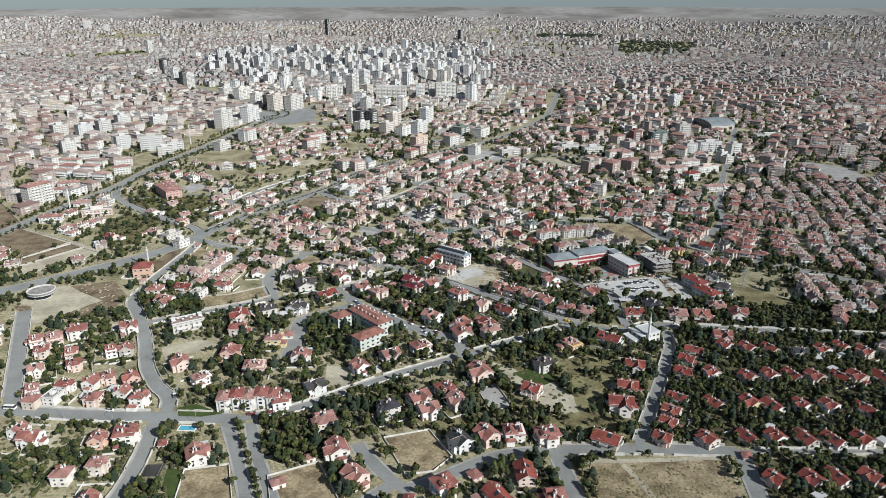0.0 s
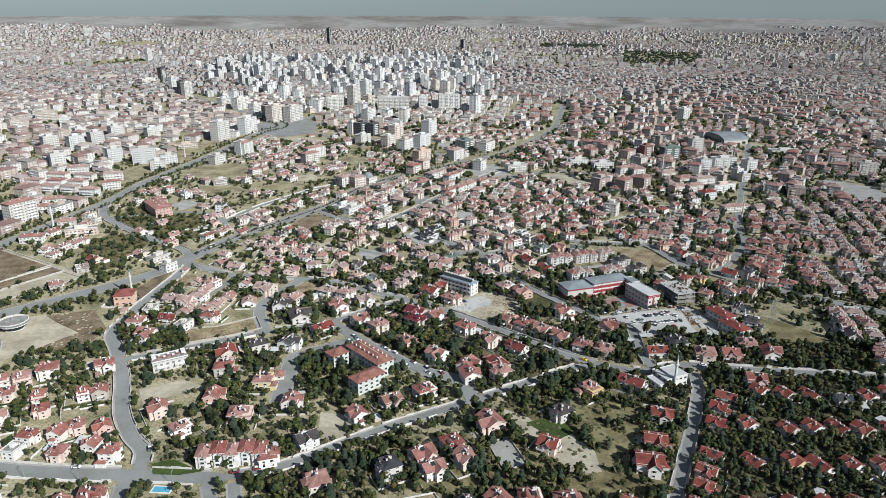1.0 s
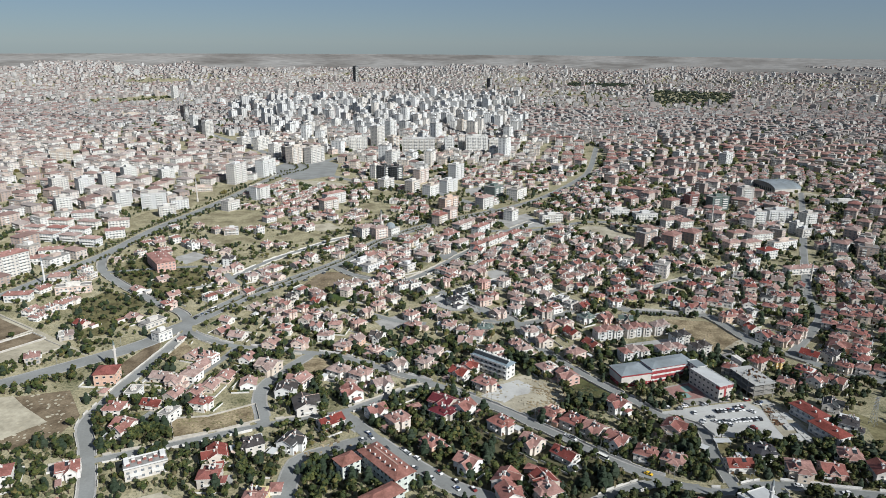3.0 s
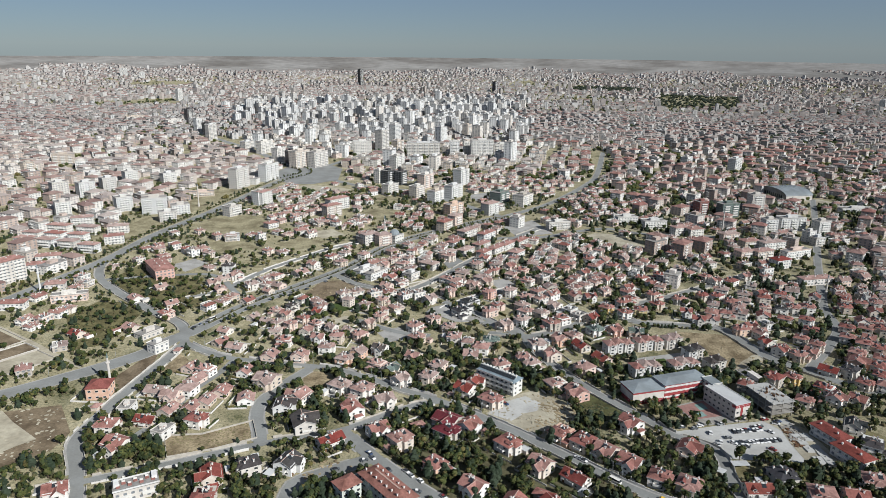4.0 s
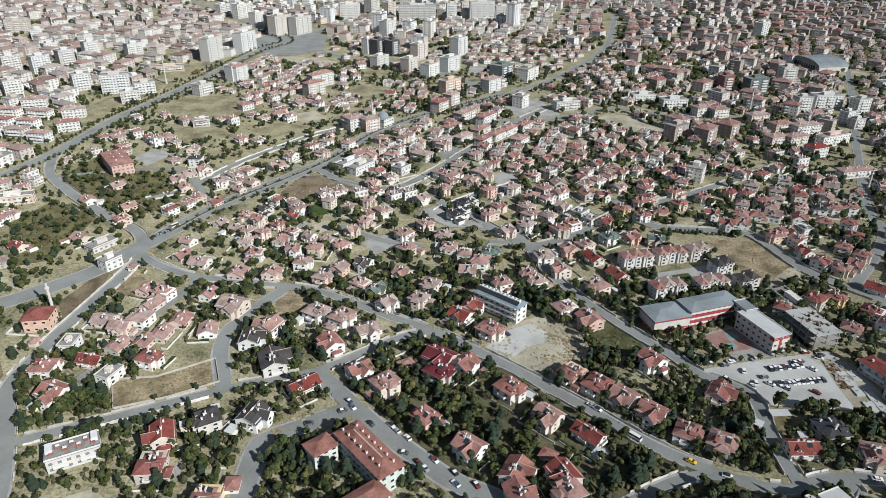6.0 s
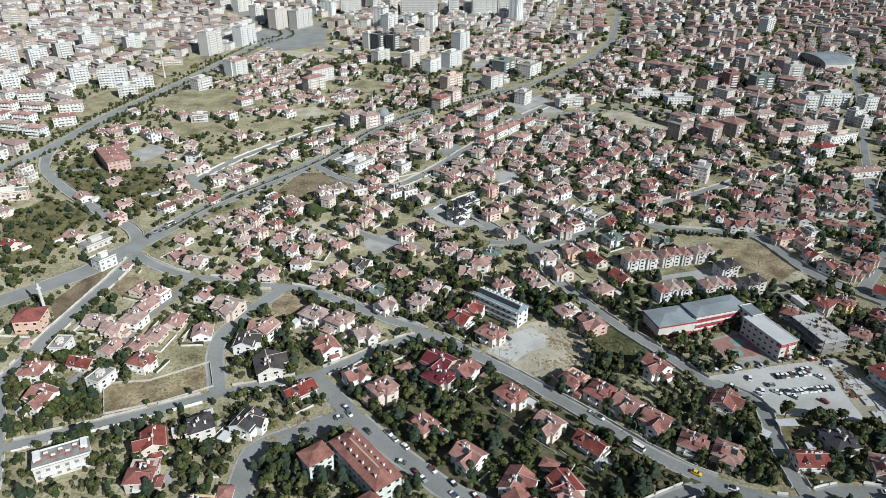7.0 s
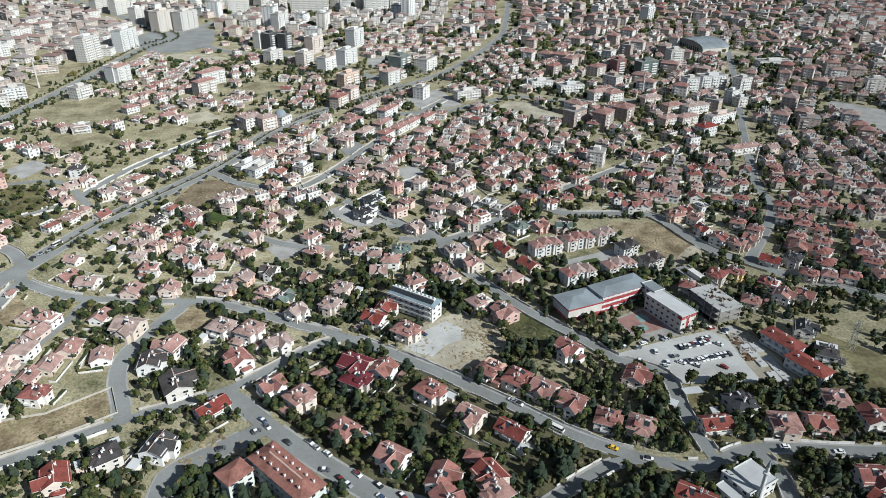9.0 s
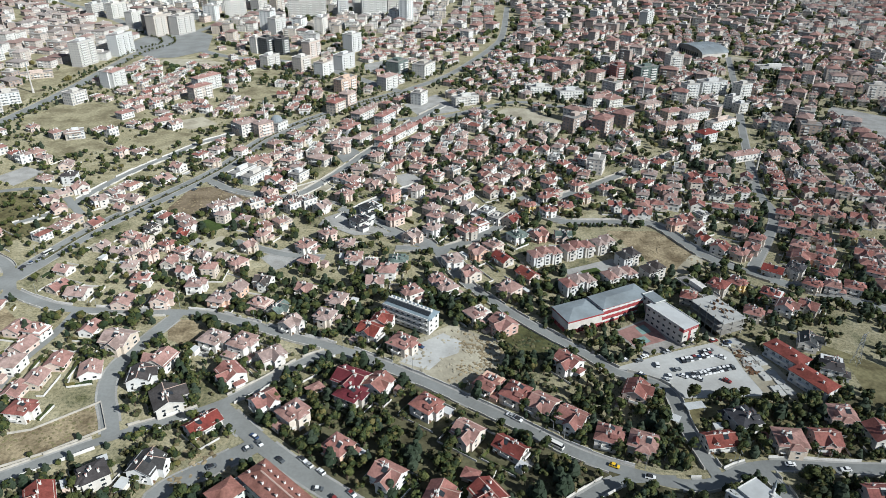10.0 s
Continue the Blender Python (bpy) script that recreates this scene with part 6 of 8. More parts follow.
def rubble():
    """Broken slabs, planks and stacked blocks on the cleared site."""
    rng = random.Random(3)
    for mat, name, label in (("concrete", "rubble", "broken concrete slabs on the cleared site"), ("wood", "planks", "stacked brown planks and forms on the site")):
        s = Soup([mat])
        for _ in range(46):
            x, y = rng.uniform(150.5, 158.5), rng.uniform(425, 441)
            if mat == "wood":
                x, y = rng.uniform(150.5, 154.5), rng.uniform(420, 438)
            a, b, h, r = rng.uniform(0.3, 1.6), rng.uniform(0.2, 0.7), rng.uniform(0.15, 0.6), rng.uniform(0, 3.14)
            t = Soup([mat]).box(-a, -b, 0.09, a, b, 0.09 + h, mat)
            m = Matrix.Translation((x, y, 0)) @ Matrix.Rotation(r, 4, "Z")
            s.add([m @ Vector(p) for p in t.v], t.f, mat)
        tagged(s.ob(name), label, name, kind="stuff")


def cast_slabs(x, y, rot):
    """A long strip of cast concrete footings, laid two abreast with gaps and dark pits."""
    rng = random.Random(21)
    root = thing("foundation", "pale cast concrete footings laid in two rows on bare earth", "foundation")
    for k in range(8):
        for side in (-1, 1):
            if (k, side) in ((2, 1), (5, -1)):
                continue
            u, w, d, h = -11.6 + 3.3 * k + rng.uniform(-0.2, 0.2), rng.uniform(1.35, 1.6), rng.uniform(1.7, 2.1), rng.uniform(0.35, 0.7)
            s = Soup(["lot"]).box(u - w, side * 2.2 - d, 0.0, u + w, side * 2.2 + d, h, "lot")
            s.box(u - w + 0.2, side * 2.2 - 0.25, h, u - w + 0.7, side * 2.2 + 0.25, h + 0.5, "lot")
            s.ob("slab", root)
    root.matrix_basis = turn_at(x, y, rot) @ pose(0, 0, 0.09)


def shelter(x, y, rot, w, d, h):
    """A small open shelter: four posts under a pale sheet roof with one solid back wall."""
    root = thing("shelter", "small lean-to shelter with a pale sheet roof on posts", "shelter")
    for u in (-w / 2 + 0.15, w / 2 - 0.15):
        for v in (-d / 2 + 0.15, d / 2 - 0.15):
            Soup(["steel"]).box(u - 0.07, v - 0.07, 0, u + 0.07, v + 0.07, h, "steel").ob("post", root)
    Soup(["kerb"]).box(-w / 2, d / 2 - 0.06, 0, w / 2, d / 2, h - 0.1, "kerb").ob("back_wall", root)
    n = 2 * int(w / 0.5)
    v = [(-w / 2 - 0.2 + (w + 0.4) * k / n, y0, h + 0.06 * (k % 2) + lift) for lift in (0.0, 0.05) for y0 in (-d / 2 - 0.3, d / 2 + 0.2) for k in range(n + 1)]
    c = n + 1
    f = [q for k in range(n) for q in ((k + 1, k, c + k, c + k + 1), (2 * c + k, 2 * c + k + 1, 3 * c + k + 1, 3 * c + k), (k, k + 1, 2 * c + k + 1, 2 * c + k), (c + k + 1, c + k, 3 * c + k, 3 * c + k + 1))]
    f += [(0, 2 * c, 3 * c, c), (n, c + n, 3 * c + n, 2 * c + n)]
    Soup(["palemetal"]).add(v, f, "palemetal").ob("roof", root)
    root.matrix_basis = turn_at(x, y, rot)
    mark(taken, x, y, w / 2)
    mark(built, x, y, w / 2)


rubble()
cast_slabs(157.7, 418.5, -86)
shelter(116.3, 400.8, 5, 7.5, 3.6, 2.5)
shelter(104.9, 395.1, -38, 5.2, 3.6, 2.5)

# ---- the town beyond: patterns repeated street by street ----
def far_villa(form=0):
    """A two-storey house of the farther streets: hipped, gabled, stepped or with a roof terrace."""
    W, T, P, N = "plaster_stuff", "tile_stuff", "panes", "trim"
    s = Soup([W, T, P, N, "ridge", "flat"])
    w, d, h = ((8.8, 8.0, 4.9), (9.2, 7.8, 4.8), (9.4, 8.0, 4.9), (8.8, 8.4, 5.2), (9.0, 8.2, 4.7))[form]
    o = 0.55
    s.box(-w / 2, -d / 2, 0, w / 2, d / 2, h, W)
    if form == 0:
        s.hip(-w / 2 - o, -d / 2 - o, w / 2 + o, d / 2 + o, h + 0.02, 2.0, T, cap="ridge")
        s.box(-1, -d / 2 - 1.4, 0, 3, -d / 2, h - 0.5, W)
        s.gable_wall(-1, -d / 2 - 1.4, 3, 0, h - 0.5, 1.5, W, "y")
        s.gable(-1.4, -d / 2 - 1.8, 3.4, 0.2, h - 0.75, 1.8, T, "y", cap="ridge")
        s.box(-w / 2 - 1.1, -1.8, 2.5, -w / 2, 1.8, 3.5, N, True)
    elif form == 1:
        s.gable_wall(-w / 2, -d / 2, w / 2, d / 2, h, 2.0, W)
        s.gable(-w / 2 - o, -d / 2 - 0.6, w / 2 + o, d / 2 + 0.6, h - 0.3, 2.4, T, cap="ridge")
        s.box(-1.1, -d / 2 - 0.3, h - 0.3, 1.1, 0, h + 1.2, W)
        s.gable(-1.5, -d / 2 - 0.6, 1.5, 0.2, h + 1.1, 0.9, T, "y", cap="ridge")
        s.box(-w / 2 - 1.2, -2, 2.5, -w / 2, 2, 3.5, N, True).box(w / 2, -2, 2.5, w / 2 + 1.2, 2, 3.5, N, True)
    elif form == 2:
        s.hip(-w / 2 - o, -d / 2 - o, w * 0.1, d / 2 + o, h + 0.02, 1.9, T, cap="ridge")
        s.hip(w * 0.1 - 1.5, -d / 2 - o, w / 2 + o, d / 2 + o, h - 0.7, 1.6, T, cap="ridge")
        s.box(-w / 2, -d / 2 - 2.2, 0, -0.5, -d / 2, h - 2.6, W).box(-w / 2 - 0.1, -d / 2 - 2.3, h - 2.6, -0.4, -d / 2, h - 1.9, N)
    elif form == 3:
        s.hip(-w / 2 - o, -0.9, w / 2 + o, d / 2 + o, h + 0.02, 1.9, T, cap="ridge")
        s.box(-w / 2 - 0.15, -d / 2 - 0.15, h, w / 2 + 0.15, -0.92, h + 0.12, "flat")
        s.box(-w / 2 - 0.15, -d / 2 - 0.15, h + 0.12, w / 2 + 0.15, -d / 2 + 0.1, h + 1.0, N).box(-w / 2 - 0.15, -d / 2 + 0.1, h + 0.12, -w / 2 + 0.1, -0.92, h + 1.0, N)
        s.box(w / 2 - 0.1, -d / 2 + 0.1, h + 0.12, w / 2 + 0.15, -0.92, h + 1.0, N)
        s.box(-2.2, -d / 2 - 1.2, 2.5, 2.2, -d / 2, 3.5, N, True)
    else:
        s.hip(-w / 2 - o, -d / 2 - o, w / 2 + o, d / 2 + o, h + 0.02, 2.3, T, cap="ridge")
        for q in (-1, 1):
            s.box(-0.9 + q * 2.1, -d / 2 - 0.2, h - 0.2, 0.9 + q * 2.1, -0.6, h + 1.0, W)
            s.gable(-1.2 + q * 2.1, -d / 2 - 0.5, 1.2 + q * 2.1, -0.4, h + 0.95, 0.7, T, "y", 0.1)
        s.box(-w / 2 - 1.2, -2.4, 2.5, -w / 2, 1, 3.5, N, True)
        s.box(-1.2, d / 2, 0, 2.8, d / 2 + 1.6, h - 1.2, W)
        s.hip(-1.6, d / 2 - 1, 3.2, d / 2 + 2.0, h - 1.18, 1.0, T)
    s.box(1.5, 0.8, h + 0.6, 2.1, 1.4, h + 2.5, N).box(-2.5, 0.6, h + 0.6, -1.7, 1.2, h + 2.3, N)
    s.box(-0.6, -1.9, h + 0.4, -0.1, -1.4, h + 2.2, N).box(2.6, -1.2, h + 0.3, 3.1, -0.7, h + 1.7, W)
    s.add([(-2.9, -2.4, h + 0.9), (-1.3, -2.4, h + 0.9), (-1.3, -1.2, h + 1.9), (-2.9, -1.2, h + 1.9), (-2.9, -1.2, h + 0.6), (-1.3, -1.2, h + 0.6)], [(0, 1, 2, 3), (0, 3, 4), (1, 5, 2)], P)
    s.box(-2.8, -1.15, h + 1.5, -1.4, -0.75, h + 2.05, N, True)
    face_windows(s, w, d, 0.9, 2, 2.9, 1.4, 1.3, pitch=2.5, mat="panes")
    return s


def far_block(storeys, roof, brown=False, w=18.0, d=13.0):
    wall = "plaster_tower" if storeys > 5 else "plaster_brown" if brown else "plaster_stuff"
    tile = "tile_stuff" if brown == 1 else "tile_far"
    s = Soup([wall, tile, "panes", "flat", "trim"])
    h = storeys * 2.6 + 0.5
    s.box(-w / 2, -d / 2, 0, w / 2, d / 2, h, wall)
    if roof == "tile":
        s.hip(-w / 2 - 0.6, -d / 2 - 0.6, w / 2 + 0.6, d / 2 + 0.6, h + 0.02, 2.6, tile)
        s.box(-1, -0.5, h + 1, 1, 0.9, h + 3.4, wall)
    else:
        s.box(-w / 2 - 0.2, -d / 2 - 0.2, h, w / 2 + 0.2, d / 2 + 0.2, h + 0.6, "flat")
        s.box(-w * 0.2, -d * 0.22, h + 0.6, w * 0.2, d * 0.22, h + 3.2, wall)
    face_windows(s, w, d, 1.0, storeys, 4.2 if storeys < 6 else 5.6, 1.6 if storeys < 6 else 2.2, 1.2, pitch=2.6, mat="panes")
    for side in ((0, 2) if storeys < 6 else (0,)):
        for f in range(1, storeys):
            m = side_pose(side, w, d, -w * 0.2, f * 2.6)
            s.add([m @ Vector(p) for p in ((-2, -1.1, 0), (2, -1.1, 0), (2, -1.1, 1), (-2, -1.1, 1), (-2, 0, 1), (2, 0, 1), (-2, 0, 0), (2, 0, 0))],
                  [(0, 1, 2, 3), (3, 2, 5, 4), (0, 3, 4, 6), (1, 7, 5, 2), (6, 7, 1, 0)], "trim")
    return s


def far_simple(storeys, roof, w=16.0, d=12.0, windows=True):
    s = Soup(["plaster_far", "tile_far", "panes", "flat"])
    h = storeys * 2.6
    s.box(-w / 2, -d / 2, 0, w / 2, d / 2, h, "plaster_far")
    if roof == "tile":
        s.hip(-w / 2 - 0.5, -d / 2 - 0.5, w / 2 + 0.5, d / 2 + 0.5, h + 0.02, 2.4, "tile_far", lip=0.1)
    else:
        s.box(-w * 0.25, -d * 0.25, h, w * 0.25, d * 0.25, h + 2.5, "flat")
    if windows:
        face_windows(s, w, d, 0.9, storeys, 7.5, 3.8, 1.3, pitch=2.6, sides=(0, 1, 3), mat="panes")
    return s


BVD = [(-345, 380), (-240, 471), (-196, 540.6), (-171, 596), (-120, 677), (-88, 757), (24, 880), (149, 1080), (230, 1400)]


def west_of_boulevard(x, y):
    for (ax, ay), (bx, by) in zip(BVD, BVD[1:]):
        if ay <= y < by:
            return x < ax + (bx - ax) * (y - ay) / (by - ay)
    return x < (-345 if y < 380 else 230)


AVE = [(-372, 520), (-346, 640), (-335, 695), (-329, 778), (-307, 898), (-284, 1069), (-262, 1141), (-318, 1221), (-416, 1364), (-539, 1515), (-800, 1850), (-1300, 2500)]


def west_of_avenue(x, y):
    for (ax, ay), (bx, by) in zip(AVE, AVE[1:]):
        if ay <= y < by:
            return x < ax + (bx - ax) * (y - ay) / (by - ay)
    return x < -372


def in_view(x, y, edge=0.0):
    """The wedge of country that lies ahead."""
    return y > 195 and abs(x) < 0.78 * (y - 20) + 90 + edge


KINDS = {}
PARK = [[(46, 2118), (120, 2124), (102, 1822), (31, 1816)], [(753, 3066), (1030, 2925), (835, 2382), (576, 2358)], [(702, 2010), (821, 1757), (722, 1549), (597, 1585)],
        [(436, 2244), (480, 2248), (378, 1723), (350, 1779)], [(463, 3535), (776, 3477), (716, 3213), (427, 3261)]]
SQUARE = [(358, 2237), (428, 2243), (363, 1843), (257, 1660)]


def put(kind, x, y, rot, sx=1.0, sy=1.0, sz=1.0):
    KINDS.setdefault(kind, []).append((x, y, land(x, y) - (0.0 if land(x, y) == 0 else 1.5), rot, sx, sy, sz))


def districts(y0, y1, size, rng, base, spread):
    """Blocks of streets, each with its own lie."""
    n = int(2.4 * y1 / size)
    for j in range(int((y1 - y0) / size) + 1):
        for i in range(-n // 2, n // 2 + 1):
            yield (i + 0.5 * (j % 2)) * size, y0 + j * size, size, base + rng.uniform(-spread, spread)


def block_points(cx, cy, size, angle, step, gap, street, rng, cross=8):
    c, s = math.cos(radians(angle)), math.sin(radians(angle))
    v, row = -size * 0.72, 0
    while v < size * 0.72:
        u, k = -size * 0.72, rng.randrange(cross)
        while u < size * 0.72:
            x, y = cx + u * c - v * s, cy + u * s + v * c
            if abs(x - cx) < size / 2 and abs(y - cy) < size / 2 and in_view(x, y):
                yield x, y
            u += step * rng.uniform(0.88, 1.15)
            k += 1
            if k % cross == 0:
                u += street
        v += (gap + (street if row % 2 else 0)) * rng.uniform(0.93, 1.07)
        row += 1


def fill_town():
    rng = random.Random(21)
    for x, y, r in HOUSE_SPOTS:
        put(("villa", rng.randrange(5)), x, y, r)
    for pts in PARK + [SQUARE]:
        fill_mark(taken, pts)
    # villas
    for cx, cy, size, angle in districts(200, 1180, 130.0, rng, 52, 30):
        for x, y in block_points(cx, cy, size, angle, 10.6, 12.6, 5.5, rng):
            x, y = x + rng.uniform(-1.6, 1.6), y + rng.uniform(-1.6, 1.6)
            west = west_of_boulevard(x, y)
            if west_of_avenue(x, y) and y > 560:
                continue
            if x > 150 and y > 640 + 0.2 * (x - 150) and rng.random() < 0.55:
                continue
            if y < 575 and -235 < x < 235:
                continue
            p = 0.92
            if west:
                p = 0.72 if noise.noise((x / 40, y / 40, 6.1)) > -0.12 else 0.22
            if y > 870 and x < 120:
                p = 0.5
            if x < -150 and y < 300:
                p = 0.35
            if rng.random() > p or not is_free(x, y, 3.4):
                continue
            mark(taken, x, y, 3.6)
            mark(built, x, y, 3.0)
            put(("villa", rng.randrange(5)), x, y, radians(angle + (180 * rng.randrange(2) if rng.random() < 0.7 else 90 * rng.randrange(4)) + rng.uniform(-5, 5)),
                rng.uniform(0.88, 1.16), rng.uniform(0.85, 1.12), rng.uniform(0.85, 1.2) * (0.72 if west and rng.random() < 0.6 else 1.0))
    # flats of three to five storeys
    for cx, cy, size, angle in districts(600, 2250, 240.0, rng, 60, 22):
        low = rng.random() < 0.35
        for x, y in block_points(cx, cy, size, angle, 17.0, 15.5, 6.0, rng, 6):
            west = west_of_avenue(x, y)
            right = x > 150 and y > 640 + 0.2 * (x - 150)
            if not (west or right or y > 1120):
                continue
            if west and rng.random() > (0.8 if y < 1150 else 0.92):
                continue
            if not west and x < 120 + 0.1 * (y - 1150) and y > 1120 and rng.random() < 0.25:
                continue
            if rng.random() > 0.88 or not is_free(x, y, 6.6):
                continue
            mark(taken, x, y, 7.4)
            mark(built, x, y, 5)
            n = rng.choice((2, 3, 3, 4)) if low or west else rng.choice((3, 4, 4, 5))
            roof = "tile" if rng.random() < (0.7 if x > 100 or west else 0.42) else "flat"
            put(("block", n, roof, 2 if west else 1 if x > 130 else 0) if y < 1500 else ("simple", n, roof), x + rng.uniform(-2, 2), y + rng.uniform(-2, 2), radians(angle + 90 * rng.randrange(2) + rng.uniform(-6, 6)),
                rng.uniform(0.62, 1.0) if not west else rng.uniform(0.8, 1.15), rng.uniform(0.75, 1.05), rng.uniform(0.9, 1.08))
    # the cluster of towers
    for cx, cy, size, angle in districts(1180, 2700, 220.0, rng, 57, 12):
        for x, y in block_points(cx, cy, size, angle, 31.0, 30.0, 8.0, rng, 6):
            left = -330 - 0.42 * (y - 1180)
            if not (left < x < 110 + 0.05 * (y - 1180)):
                continue
            if west_of_avenue(x, y) or not is_free(x, y, 6):
                continue
            inner = min(1.0, (x - left) / 160 + 0.25, (110 + 0.05 * (y - 1180) - x) / 160 + 0.25, (2700 - y) / 500)
            if rng.random() > inner * (0.62 + 0.5 * noise.noise((x / 120, y / 120, 3.3))):
                continue
            mark(taken, x, y, 11)
            mark(built, x, y, 7)
            n = rng.choice((6, 7, 8, 8, 9, 10, 11)) if rng.random() < 0.92 else rng.choice((12, 14))
            put(("block", n, "flat"), x + rng.uniform(-6, 6), y + rng.uniform(-6, 6), radians(angle + 90 * rng.randrange(2) + rng.uniform(-8, 8)), rng.uniform(0.7, 1.2), rng.uniform(0.8, 1.2), 1)
    # the town out to the horizon
    for cx, cy, size, angle in districts(2200, 5000, 330.0, rng, 60, 30):
        dense = rng.uniform(0.7, 0.98)
        for x, y in block_points(cx, cy, size, angle, 23.0, 21.0, 8.0, rng, 7):
            r = math.hypot(x, y - 100)
            if r > 4500 or rng.random() > dense or any(inside(x, y, q) for q in PARK) or inside(x, y, SQUARE):
                continue
            u = noise.noise((x / 420, y / 420, 0.3))
            if u < -0.5 or (r > 4150 and u < -0.1 + 0.7 * (r - 4150) / 700):
                continue
            n = rng.choice((2, 3, 3, 4, 4)) if rng.random() < 0.95 else rng.choice((6, 8, 9))
            put(("simple" if r < 2500 else "speck", n, "tile" if rng.random() < (0.65 if x < -300 or x > 500 else 0.4) and n < 6 else "flat"), x + rng.uniform(-5, 5), y + rng.uniform(-5, 5), radians(angle + 90 * rng.randrange(2) + rng.uniform(-15, 15)),
                rng.uniform(0.6, 1.25), rng.uniform(0.6, 1.15), rng.uniform(0.8, 1.1))
    for kind, rows in KINDS.items():
        if kind[0] == "villa":
            ob = repeated("houses", far_villa(kind[1]), rows)
            tagged(ob, "pale two-storey houses with weathered clay tile roofs", "houses", kind="stuff")
        elif kind[0] == "block":
            ob = repeated("apartment_blocks", far_block(*kind[1:]), rows)
            tagged(ob, f"{kind[1]}-storey {'brown and cream' if kind[3:] in ((1,), (2,)) else 'pale'} blocks of flats with {'tile' if kind[2] == 'tile' else 'flat'} roofs", "apartment blocks", kind="stuff")
        else:
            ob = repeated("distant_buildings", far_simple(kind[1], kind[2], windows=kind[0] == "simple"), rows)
            tagged(ob, f"distant {kind[1]}-storey pale buildings of the town", "buildings", kind="stuff")


fill_town()
plot("pale bare stadium ground beside a dark belt of trees", "dirt", SQUARE)


